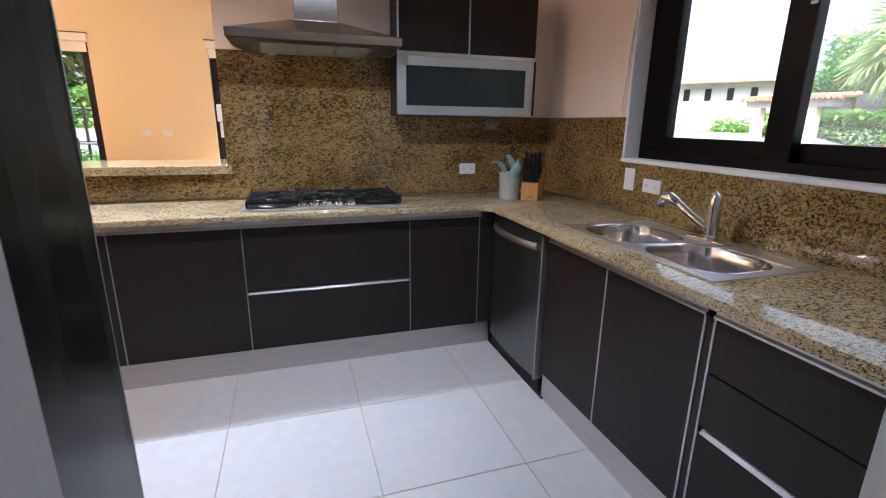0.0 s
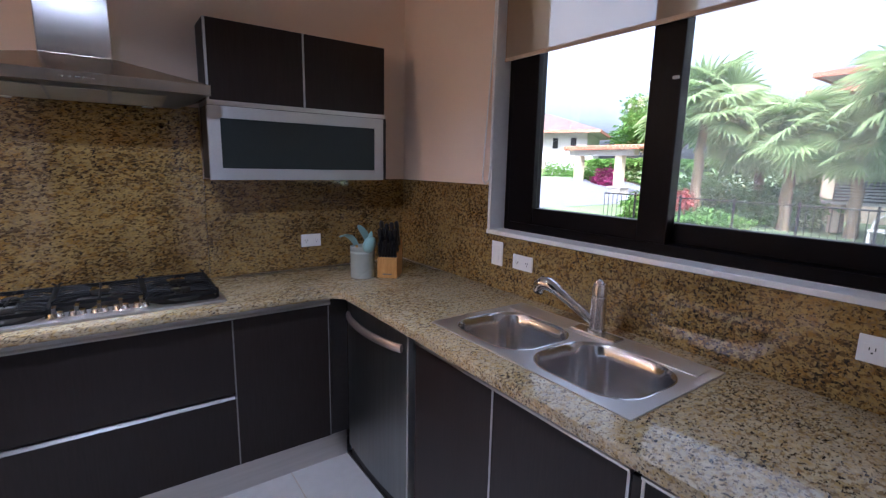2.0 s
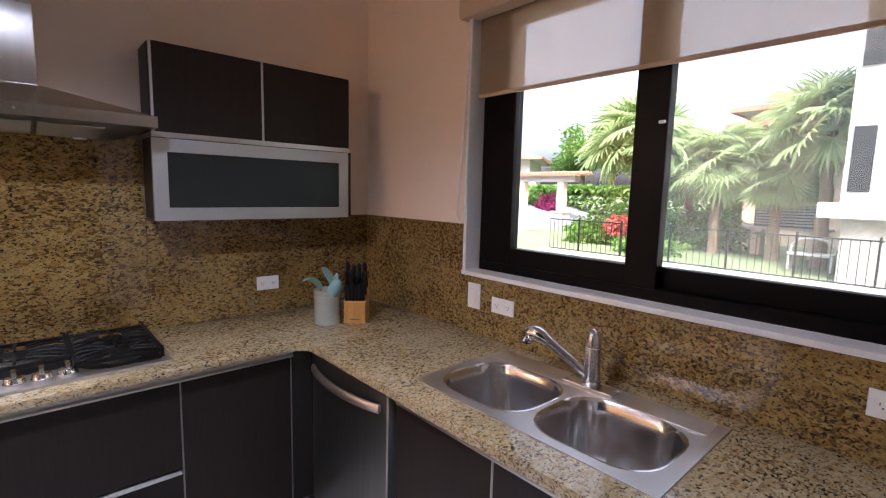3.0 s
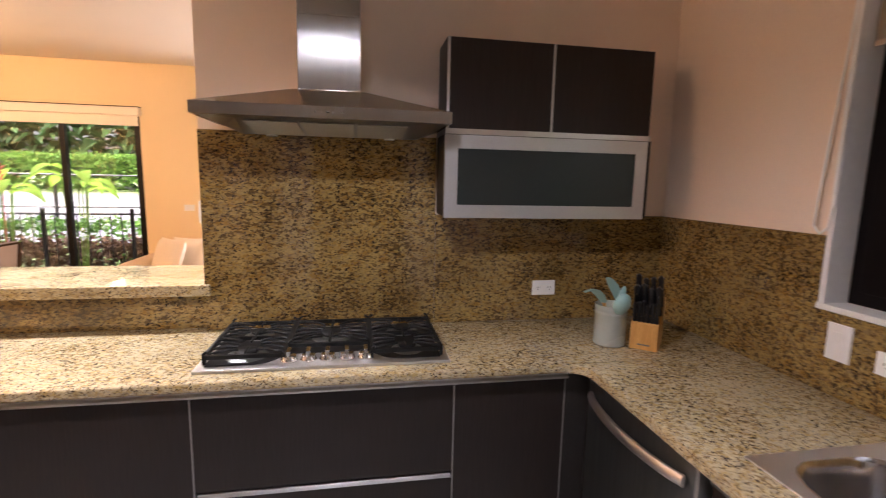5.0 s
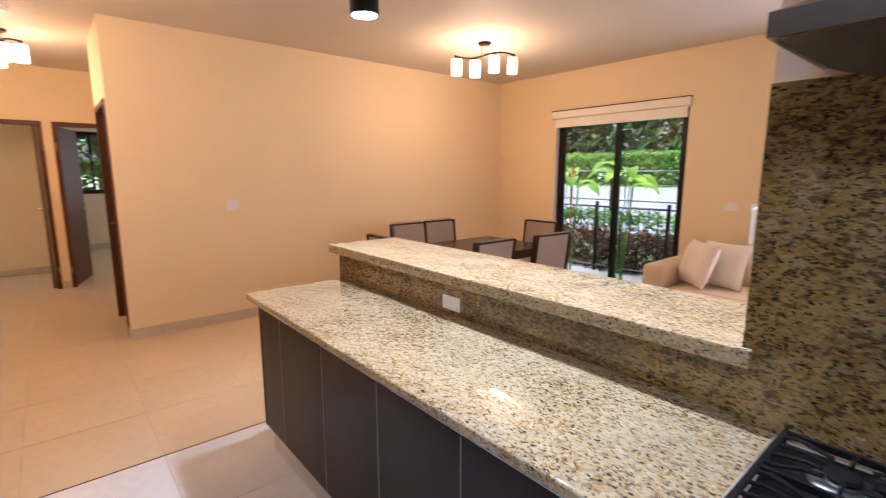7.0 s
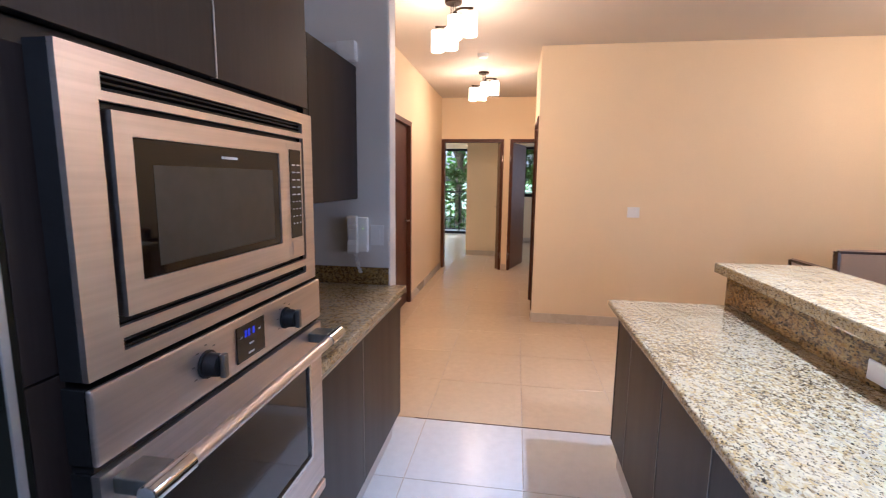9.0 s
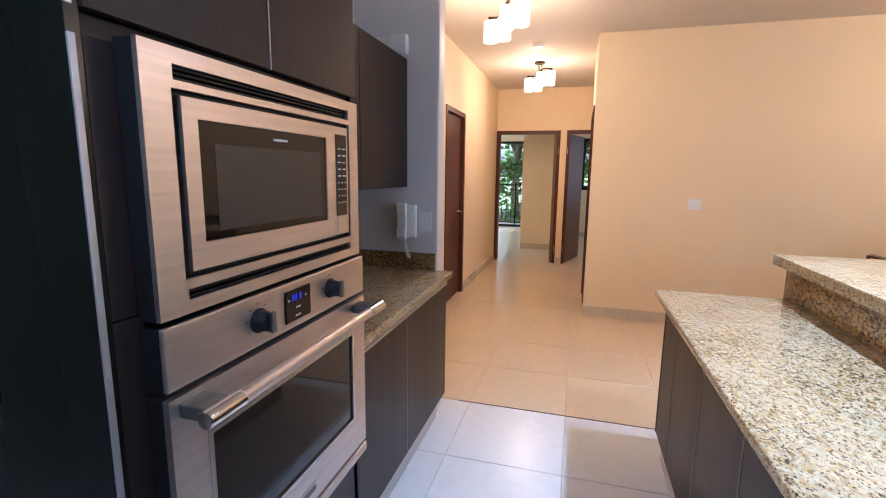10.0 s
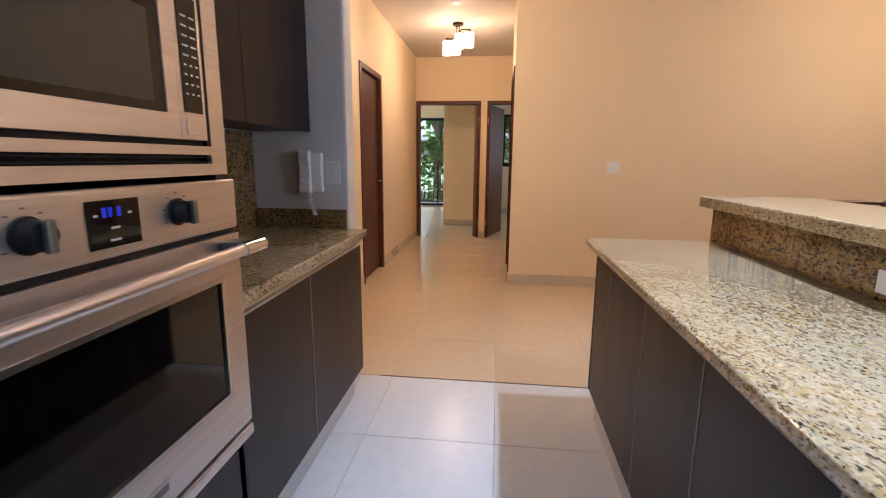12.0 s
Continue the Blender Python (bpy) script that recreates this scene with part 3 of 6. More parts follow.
for b in ((2.044, 2.412, 1.228, 2.0995, 2.57, 2.324), (2.048, 1.768, 1.228, 2.0995, 1.882, 2.324), (2.048, 1.882, 1.228, 2.0995, 2.412, 1.304), (2.048, 1.882, 2.262, 2.0995, 2.412, 2.324)):
    box(bm, *b)
sash = part("left_sash", bm, M_WFRAME, w, bevel=0.004)
pane(sash, (2.070, 1.875, 1.280, 2.076, 2.420, 2.270))
bm = bmesh.new()
for b in ((2.100, 1.066, 1.228, 2.145, 1.15, 2.324), (2.100, 1.835, 1.228, 2.145, 1.88, 2.324), (2.100, 1.15, 1.228, 2.145, 1.835, 1.302), (2.100, 1.15, 2.274, 2.145, 1.835, 2.324)):
    box(bm, *b)
sash = part("right_sash", bm, M_WFRAME, w, bevel=0.004)
pane(sash, (2.118, 1.142, 1.265, 2.124, 1.845, 2.282))
bpart("insect_screen", (2.1475, 1.10, 1.24, 2.1485, 1.86, 2.30), M_MESH, w, 0.0, "fine pale insect mesh")
bpart("latch", (2.038, 1.774, 1.79, 2.0475, 1.795, 1.80), M_WHITE, w, 0.002, "small pale sash latch")
structure("window_sill_1", [(1.958, 1.02, 1.167, 2.054, 2.628, 1.187)], M_SILL, "white painted ledge under the kitchen window", "window sill", bevel=0.003)
structure("window_reveal_1", [(1.962, 2.606, 1.187, 2.054, 2.6245, 2.36), (1.976, 1.0305, 1.187, 2.054, 1.0365, 2.36)], M_SILL, "white painted window reveal", "window reveal")

# roller shade at the kitchen window
s = thing("window_blind", "half-lowered beige screen roller blind over the kitchen window", "blind", (1.985, 1.85, 2.35))
bm = bmesh.new()
prism(bm, [(1.925, 2.31), (1.93, 2.30), (2.0, 2.30), (2.0, 2.41), (1.93, 2.41), (1.925, 2.40)], 1.0, 2.655, "y")
part("valance", bm, M_VALANCE, s, "beige fabric-covered headbox", bevel=0.003)
bpart("fabric", (2.0135, 1.05, 1.982, 2.0145, 2.60, 2.31), M_FABRIC, s, 0.0, "see-through beige screen cloth")
bpart("hem_bar", (2.008, 1.05, 1.968, 2.02, 2.60, 1.984), M_VALANCE, s, 0.003, "beige weighted hem")
bm = bmesh.new()
loop = [(1.962, 2.604, 2.3), (1.958, 2.607, 1.9), (1.955, 2.61, 1.5), (1.955, 2.62, 1.425), (1.955, 2.644, 1.405), (1.956, 2.666, 1.43), (1.958, 2.662, 1.55), (1.962, 2.632, 2.0), (1.964, 2.62, 2.3)]
tube(bm, loop, 0.0038, 8)
part("pull_chain", bm, M_WHITE, s, "white looped bead chain", True)
bpart("chain_weight", (1.950, 2.600, 1.49, 1.960, 2.612, 1.53), M_WHITE, s, 0.003)


def sliding_door(name, label, x0, x1, z1, mid):
    w = thing(name, label, "sliding door", ((x0 + x1) / 2, NORTH + 0.1, 0), kind="structure")
    bm = bmesh.new()
    frame_boxes(bm, "y", NORTH + 0.06, 0.10, x0 + 0.004, x1 - 0.004, 0.0, z1, 0.05, 0.03)
    part("door_frame", bm, M_BLACK_METAL, w, bevel=0.003)
    for k, (a, b, y) in enumerate(((x0 + 0.054, mid + 0.03, 0.07), (mid - 0.03, x1 - 0.054, 0.112))):
        bm = bmesh.new()
        frame_boxes(bm, "y", NORTH + y, 0.035, a, b, 0.03, z1 - 0.05, 0.055, 0.08)
        sash = part("sash", bm, M_BLACK_METAL, w, bevel=0.003)
        pane(sash, (a + 0.055, NORTH + y + 0.014, 0.11, b - 0.055, NORTH + y + 0.02, z1 - 0.105))
    return w


sliding_door("window_2", "black framed sliding glass door of the dining room", -3.74, -2.01, 2.30, -2.87)
sliding_door("window_3", "black framed sliding glass door beside the sofa", -0.70, 1.0, 2.30, 0.15)
for x0, x1, tag in ((-3.76, -1.99, "roller_blind"), (-0.72, 1.02, "roller_blind")):
    b = thing(tag, "rolled-up cream blind with headbox over a glass door", "roller blind", ((x0 + x1) / 2, NORTH, 2.2), "blinds")
    bpart("headbox", (x0, NORTH - 0.07, 2.235, x1, NORTH + 0.055, 2.325), M_BLIND, b, 0.006)
    bpart("top_strip", (x0 - 0.005, NORTH - 0.074, 2.3252, x1 + 0.005, NORTH - 0.001, 2.335), M_BRONZE, b, 0.001, "thin dark strip above the headbox")
    bpart("cloth", (x0 + 0.03, NORTH - 0.02, 2.13, x1 - 0.03, NORTH - 0.016, 2.235), M_BLIND, b, 0.0)
    bpart("hem_bar", (x0 + 0.03, NORTH - 0.026, 2.12, x1 - 0.03, NORTH - 0.010, 2.14), M_BLIND, b, 0.003)
structure("window_reveal_2", [(-3.7395, NORTH - 0.002, 0.0, -3.725, NORTH + 0.06, 2.12)], M_SILL, "white painted door reveal", "window reveal")

# bedroom openings
w = thing("window_4", "black framed bedroom glass door with a balcony rail", "sliding door", (-12.88, 0.4, 0), kind="structure")
bm = bmesh.new()
frame_boxes(bm, "x", -12.93, 0.08, -0.596, 1.416, 0.0, 2.346, 0.06, 0.06)
box(bm, -12.93, 0.20, 0.06, -12.85, 0.26, 2.286)
part("window_frame", bm, M_BLACK_METAL, w)
pane(w, (-12.895, -0.536, 0.06, -12.889, 0.20, 2.286))
pane(w, (-12.895, 0.26, 0.06, -12.889, 1.356, 2.286))
w = thing("window_5", "black framed bedroom window with leaves outside", "window", (-11.58, 3.2, 1.1), kind="structure")
bm = bmesh.new()
frame_boxes(bm, "x", -11.62, 0.08, 2.554, 3.896, 1.104, 2.316, 0.06, 0.08)
box(bm, -11.62, 2.86, 1.184, -11.54, 2.90, 2.256)
part("window_frame", bm, M_BLACK_METAL, w)
pane(w, (-11.585, 2.614, 1.184, -11.579, 2.86, 2.256))
pane(w, (-11.585, 2.90, 1.184, -11.579, 3.836, 2.256))

# ---- kitchen: worktops and splashbacks ----
TOP = 0.905
DF_Y, DF_X = 2.945, 1.352      # door faces of the two base runs
CF_Y, CF_X = 2.888, 1.305      # worktop fronts


def arc(cx, cy, r, a0, a1, n=6):
    return [(cx + r * math.cos(radians(a0 + (a1 - a0) * i / n)), cy + r * math.sin(radians(a0 + (a1 - a0) * i / n))) for i in range(n + 1)]


# sink cut-out is left open under the sink's rim
SX0, SX1, SY0, SY1 = 1.413, 1.885, 1.454, 2.285
JOINT_X = CF_X - 0.06


def slab(outline):
    """A worktop slab with rounded edges, left sharp where it meets the other slab."""
    bm = bmesh.new()
    prism(bm, outline, TOP - 0.035, TOP)
    keep = [e for e in bm.edges if not all(v.co.x > JOINT_X - 0.001 and abs(v.co.y - CF_Y) < 0.002 for v in e.verts)]
    bmesh.ops.bevel(bm, geom=keep, offset=0.011, segments=3, profile=0.5, affect="EDGES", clamp_overlap=True)
    return bm


hole = bmesh.new()
box(hole, SX0 + 0.03, SY0 + 0.03, TOP - 0.1, SX1 - 0.09, SY1 - 0.03, TOP + 0.1)
cut_me = bpy.data.meshes.new("cutter")
hole.to_mesh(cut_me)
hole.free()
wt0 = thing("granite_worktop", "polished cream speckled granite worktop round the kitchen corner", "worktop", (0, 0, 0))
part("slab", slab([(-2.26, CF_Y), (JOINT_X, CF_Y), (1.973, CF_Y), (1.973, 3.4535), (-0.1315, 3.4535), (-0.1315, 3.4935), (-2.26, 3.4935)]), M_GRANITE_TOP, wt0, smooth=True)
worktop = part("slab", slab([*arc(JOINT_X, CF_Y - 0.0605, 0.06, 90, 0), (CF_X, SOUTH), (1.973, SOUTH), (1.973, CF_Y - 0.0005)]), M_GRANITE_TOP, wt0, smooth=True)
cutter = bpy.data.objects.new("cutter", cut_me)
scene.collection.objects.link(cutter)
mod = worktop.modifiers.new("sink_opening", "BOOLEAN")
mod.operation, mod.object, mod.solver = "DIFFERENCE", cutter, "EXACT"
dg = bpy.context.evaluated_depsgraph_get()
cut_result = bpy.data.meshes.new_from_object(worktop.evaluated_get(dg))
worktop.modifiers.remove(mod)
worktop.data = cut_result
bpy.data.objects.remove(cutter)

# same stone as the worktop, its shade put into a darker brown
sb = thing("granite_splashback", "polished speckled granite splashback slabs in the shaded brown tone", "splashback", (0, 3.44, TOP))
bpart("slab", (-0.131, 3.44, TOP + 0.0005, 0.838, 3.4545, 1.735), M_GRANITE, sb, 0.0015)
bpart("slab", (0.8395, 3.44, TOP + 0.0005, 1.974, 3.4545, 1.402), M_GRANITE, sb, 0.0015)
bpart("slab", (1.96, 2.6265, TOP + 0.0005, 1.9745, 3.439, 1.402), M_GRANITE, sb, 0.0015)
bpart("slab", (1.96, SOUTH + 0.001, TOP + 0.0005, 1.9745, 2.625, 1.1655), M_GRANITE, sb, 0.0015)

bar = thing("bar_ledge", "raised granite breakfast bar ledge behind the worktop", "bar ledge", (-1.2, 3.6, 0.9))
bm = bmesh.new()
prism(bm, [(-2.345, 3.415), (-0.105, 3.415), (-0.105, 3.437), (-0.133, 3.437), (-0.133, 3.90), (-2.345, 3.90)], 1.055, 1.104)
part("ledge", bm, M_GRANITE_TOP, bar, bevel=0.006)
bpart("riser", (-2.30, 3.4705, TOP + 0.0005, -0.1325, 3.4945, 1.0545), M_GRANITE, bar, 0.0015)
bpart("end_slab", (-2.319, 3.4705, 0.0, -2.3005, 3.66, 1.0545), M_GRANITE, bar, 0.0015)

# ---- kitchen: base cabinets ----
CAB_Z0, CAB_Z1 = 0.15, 0.826


def front_y(x0, x1, z0, z1, parent, name="door", y=DF_Y, s=1):
    """A laminate front facing -y (s=1) or +y (s=-1)."""
    return bpart(name, (x0 + 0.0015, y, z0, x1 - 0.0015, y + 0.02 * s, z1), M_LAM, parent, 0.0012)


def trim_y(x, z0, z1, parent, y=DF_Y, s=1, w=0.003):
    return bpart("edge_trim", (x - w, y - 0.002 * s, z0, x + w, y + 0.016 * s, z1), M_SEAM, parent, 0.001, "thin aluminium edge strip")


def rail_y(x0, x1, parent, y=DF_Y, s=1):
    """The aluminium finger rail under the worktop: sloped face with a bright lip."""
    bm = bmesh.new()
    prism(bm, [(y + 0.012 * s, 0.829), (y - 0.006 * s, 0.829), (y - 0.006 * s, 0.836), (y + 0.002 * s, 0.842), (y + 0.003 * s, 0.869), (y + 0.016 * s, 0.869)], x0, x1, "x")
    return part("finger_rail", bm, M_ALU, parent, "brushed aluminium finger rail")


def cabinet_y(label, x0, x1, fronts, seams=()):
    c = thing("base_cabinet", label, "cabinet", ((x0 + x1) / 2, DF_Y, 0), "base cabinets under the cooktop worktop")
    bpart("body", (x0 + 0.001, DF_Y + 0.021, CAB_Z0, x1 - 0.001, 3.45, 0.864), M_CARCASS, c, 0.001)
    rail_y(x0, x1, c)
    for f in fronts:
        front_y(*f, c, f"door" if f[3] - f[2] > 0.5 else "drawer_front")
    for x in seams:
        trim_y(x, CAB_Z0, CAB_Z1, c)
    return c


for x0, x1 in ((-2.222, -1.955), (-1.955, -1.495), (-1.495, -1.065), (-1.065, -0.632), (-0.632, -0.043)):
    cabinet_y("dark brown laminate base cabinet with aluminium finger rail", x0, x1, [(x0, x1, CAB_Z0, CAB_Z1)], [x0] if x0 > -2.2 else [])
c = cabinet_y("dark laminate two-drawer unit under the cooktop", -0.043, 0.838, [(-0.043, 0.838, 0.492, CAB_Z1), (-0.043, 0.838, CAB_Z0, 0.466)], [-0.043, 0.838])
bm = bmesh.new()
prism(bm, [(DF_Y - 0.005, 0.470), (DF_Y + 0.003, 0.468), (DF_Y + 0.018, 0.484), (DF_Y + 0.018, 0.490), (DF_Y + 0.002, 0.478)], -0.036, 0.831, "x")
part("drawer_rail", bm, M_SEAM, c, "pale aluminium drawer grip rail")
cabinet_y("narrow dark laminate corner base cabinet", 0.838, 1.272, [(0.838, 1.272, CAB_Z0, CAB_Z1)], [1.262])
c = thing("end_panel", "dark laminate side panel at the worktop's free end", "panel", (-2.232, 3.2, 0), "")
bpart("board", (-2.240, DF_Y - 0.002, CAB_Z0 - 0.002, -2.223, 3.468, 0.864), M_LAM, c, 0.001)
structure("plinth_1", [(-2.21, 2.975, 0.0, 1.36, 2.99, 0.148)], M_KICK, "brushed aluminium plinth under the base cabinets", "plinth")
structure("plinth_2", [(1.368, SOUTH, 0.0, 1.383, 2.285, 0.148), (1.366, 2.285, 0.0, 1.383, 2.295, 0.150)], M_KICK, "brushed aluminium plinth under the sink cabinets", "plinth")
structure("corner_filler", [(1.274, 2.952, 0.15, 1.36, 2.972, 0.864), (1.36, 2.93, 0.15, 1.38, 2.972, 0.864), (2.0 - 0.64, 2.28, 0.0, 1.40, 2.972, 0.012)], M_CARCASS, "dark filler strip in the cabinet corner", "filler")


def cabinet_x(label, y0, y1, fronts, seams=()):
    c = thing("base_cabinet", label, "cabinet", (DF_X, (y0 + y1) / 2, 0), "base cabinets under the sink worktop")
    bpart("body", (DF_X + 0.021, y0 + 0.001, CAB_Z0, 1.97, y1 - 0.001, 0.70 if y0 > 1.3 else 0.864), M_CARCASS, c, 0.001)
    bm = bmesh.new()
    prism(bm, [(DF_X + 0.012, 0.829), (DF_X - 0.006, 0.829), (DF_X - 0.006, 0.836), (DF_X + 0.002, 0.842), (DF_X + 0.003, 0.869), (DF_X + 0.016, 0.869)], y0, y1, "y")
    part("finger_rail", bm, M_ALU, c, "brushed aluminium finger rail")
    for a, b, z0, z1 in fronts:
        bpart("door" if z1 - z0 > 0.5 else "drawer_front", (DF_X, a + 0.0015, z0, DF_X + 0.02, b - 0.0015, z1), M_LAM, c, 0.0012)
    for y in seams:
        bpart("edge_trim", (DF_X - 0.002, y - 0.004, CAB_Z0, DF_X + 0.016, y + 0.004, CAB_Z1), M_ALU_MATT, c, 0.001, "thin aluminium edge strip")
    return c


cabinet_x("dark brown laminate sink base cabinet", 1.866, 2.305, [(1.866, 2.305, CAB_Z0, CAB_Z1)], [1.866])
cabinet_x("dark brown laminate sink base cabinet", 1.405, 1.866, [(1.405, 1.866, CAB_Z0, CAB_Z1)], [1.409])
c = cabinet_x("dark laminate three-drawer base cabinet beside the sink", SOUTH + 0.001, 1.378, [(SOUTH, 1.376, 0.662, CAB_Z1), (SOUTH, 1.376, 0.482, 0.656), (SOUTH, 1.376, CAB_Z0, 0.456)], [1.374])
bm = bmesh.new()
prism(bm, [(DF_X - 0.005, 0.460), (DF_X + 0.003, 0.458), (DF_X + 0.018, 0.474), (DF_X + 0.018, 0.480), (DF_X + 0.002, 0.468)], SOUTH, 1.36, "y")
part("drawer_rail", bm, M_SEAM, c, "pale aluminium drawer grip rail")
bpart("filler", (DF_X + 0.001, 1.3795, CAB_Z0, DF_X + 0.019, 1.4035, CAB_Z1), M_LAM, c, 0.001)

# dishwasher
dw = thing("dishwasher", "dark stainless built-in dishwasher with a bowed handle", "dishwasher", (1.36, 2.65, 0))
bpart("body", (1.38, 2.345, 0.10, 1.96, 2.925, 0.86), M_CARCASS, dw, 0.002)
bm = bmesh.new()
outline = [(1.378, 2.345)] + [(1.352 - 0.016 * math.sin(math.pi * i / 12), 2.345 + 0.58 * i / 12) for i in range(13)] + [(1.378, 2.925)]
prism(bm, outline, 0.085, 0.842)
part("door", bm, M_STEEL_DARK, dw, "dark brushed steel door")
bpart("side_trim", (1.338, 2.333, 0.085, 1.38, 2.345, 0.842), M_ALU_MATT, dw, 0.001, "bright metal edge")
bpart("toe_tray", (1.366, 2.335, 0.012, 1.41, 2.925, 0.075), M_BLACK_METAL, dw, 0.002, "dark recessed toe panel")
bpart("control_strip", (1.352, 2.36, 0.8425, 1.40, 2.91, 0.86), M_BLACK_METAL, dw, 0.001)
bm = bmesh.new()
pts = [(1.338 - 0.040 * math.sin(math.pi * i / 16) ** 0.7, 2.385 + 0.50 * i / 16, 0.782) for i in range(17)]
tube(bm, pts, lambda u: 0.0115, 12)
bmesh.ops.scale(bm, vec=(1, 1, 1.6), verts=bm.verts, space=Matrix.Translation((0, 0, -0.782)))
part("handle", bm, M_STEEL_H, dw, "bowed satin steel handle", True)

# ---- sink and tap ----
sk = thing("kitchen_sink", "stainless steel double-bowl drop-in sink in granite", "sink", (1.66, 1.87, TOP))


def rounded(x0, y0, x1, y1, r, n=5):
    return arc(x1 - r, y1 - r, r, 0, 90, n) + arc(x0 + r, y1 - r, r, 90, 180, n) + arc(x0 + r, y0 + r, r, 180, 270, n) + arc(x1 - r, y0 + r, r, 270, 360, n)


def bowl_rings(bm, x0, y0, x1, y1, levels):
    rings = []
    for inset, r, z in levels:
        pts = rounded(x0 + inset, y0 + inset, x1 - inset, y1 - inset, r)
        rings.append([bm.verts.new((x, y, z)) for x, y in pts])
    for a, b in zip(rings, rings[1:]):
        n = len(a)
        for k in range(n):
            bm.faces.new((a[k], a[(k + 1) % n], b[(k + 1) % n], b[k]))
    bm.faces.new(rings[-1])
    return rings[0]


BOWLS = ((SX0 + 0.04, 1.886, SX1 - 0.112, SY1 - 0.045), (SX0 + 0.04, SY0 + 0.045, SX1 - 0.112, 1.858))
for b in BOWLS:
    bm = bmesh.new()
    z = TOP + 0.0035
    bowl_rings(bm, b[0] - 0.008, b[1] - 0.008, b[2] + 0.008, b[3] + 0.008, [(0.0, 0.115, z), (0.005, 0.113, z + 0.002), (0.012, 0.11, z - 0.006), (0.018, 0.105, z - 0.05), (0.026, 0.10, z - 0.165), (0.040, 0.09, z - 0.192), (0.065, 0.07, z - 0.200), (0.12, 0.02, z - 0.203)])
    part("bowl", bm, M_STEEL_SINK, sk, "deep rounded steel bowl", True)
    cx, cy = (b[0] + b[2]) / 2, (b[1] + b[3]) / 2
    bm = bmesh.new()
    lathe(bm, [(0.042, 0.0), (0.042, 0.003), (0.03, 0.003), (0.026, 0.001), (0.008, 0.001)], (cx, cy, z - 0.203), 20)
    part("drain", bm, M_CHROME, sk, "round strainer drain", True)
# deck with the two openings, as a ring of quads round each bowl
bm = bmesh.new()
z = TOP + 0.004
for b, y0, y1 in ((BOWLS[0], 1.872, SY1), (BOWLS[1], SY0, 1.872)):
    inner = rounded(b[0] - 0.006, b[1] - 0.006, b[2] + 0.006, b[3] + 0.006, 0.114, 8)
    cx, cy = (b[0] + b[2]) / 2, (b[1] + b[3]) / 2
    outer = []
    for x, y in inner:
        dx, dy = x - cx, y - cy
        ks = [k for k in ((SX1 - cx) / dx if dx > 1e-6 else 9e9, (SX0 - cx) / dx if dx < -1e-6 else 9e9, (y1 - cy) / dy if dy > 1e-6 else 9e9, (y0 - cy) / dy if dy < -1e-6 else 9e9)]
        outer.append((cx + dx * min(ks), cy + dy * min(ks)))
    for corner in ((SX0, y0), (SX0, y1), (SX1, y0), (SX1, y1)):
        k = min(range(len(outer)), key=lambda q: (outer[q][0] - corner[0]) ** 2 + (outer[q][1] - corner[1]) ** 2)
        outer[k] = corner
    vi = [bm.verts.new((x, y, z)) for x, y in inner]
    vo = [bm.verts.new((x, y, z)) for x, y in outer]
    vl = [bm.verts.new((x, y, TOP - 0.0)) for x, y in outer]
    for k in range(len(vi)):
        q = (k + 1) % len(vi)
        bm.faces.new((vi[k], vi[q], vo[q], vo[k]))
        bm.faces.new((vo[k], vo[q], vl[q], vl[k]))
part("deck", bm, M_STEEL_SATIN, sk, "flat brushed steel rim")
bpart("tap_deck", (SX1 - 0.105, SY0 + 0.03, TOP + 0.0042, SX1 - 0.02, SY1 - 0.03, TOP + 0.0075), M_STEEL_SATIN, sk, 0.002)
bpart("tap_plate", (1.79, 1.765, TOP + 0.0076, 1.85, 1.945, TOP + 0.016), M_STEEL_V, sk, 0.004)

tap = thing("kitchen_tap", "brushed steel single-lever tap with pull-out spray head", "tap", (1.82, 1.855, TOP))
bm = bmesh.new()
lathe(bm, [(0.032, 0.0), (0.032, 0.010), (0.027, 0.016), (0.0262, 0.128), (0.0245, 0.130), (0.0245, 0.133), (0.0265, 0.135), (0.0255, 0.160), (0.019, 0.176), (0.008, 0.182)], (1.82, 1.855, TOP + 0.0165), 24)
part("body", bm, M_STEEL_V, tap, smooth=True)
bm = bmesh.new()
tube(bm, [(1.815, 1.868, TOP + 0.05), (1.80, 1.92, TOP + 0.085), (1.785, 1.97, TOP + 0.118), (1.773, 2.01, TOP + 0.143)], lambda u: 0.0165 + 0.002 * u, 16)
part("spout", bm, M_STEEL_V, tap, smooth=True)
bm = bmesh.new()
tube(bm, [(1.778, 1.995, TOP + 0.136), (1.773, 2.012, TOP + 0.146), (1.767, 2.035, TOP + 0.157), (1.761, 2.058, TOP + 0.158), (1.757, 2.074, TOP + 0.146), (1.756, 2.078, TOP + 0.124)], lambda u: 0.0185 + 0.008 * math.sin(min(1.0, u * 1.15) * 2.4), 18)
head = part("spray_head", bm, M_CHROME, tap, "polished spray head", True)
bm = bmesh.new()
cyl(bm, (1.7562, 2.0788, TOP + 0.1215), (1.7558, 2.080, TOP + 0.1165), 0.019, 0.018)
part("nozzle_ring", bm, M_BLACK_METAL, head, "dark rubber nozzle ring", True)
bm = bmesh.new()
tube(bm, [(1.820, 1.855, TOP + 0.178), (1.819, 1.858, TOP + 0.192), (1.816, 1.866, TOP + 0.200)], lambda u: 0.021 - 0.006 * u, 14)
part("lever", bm, M_STEEL_V, tap, smooth=True)

# ---- cooktop ----
ck = thing("gas_cooktop", "stainless five-burner gas cooktop with cast iron grates", "cooktop", (0.395, 3.19, TOP))
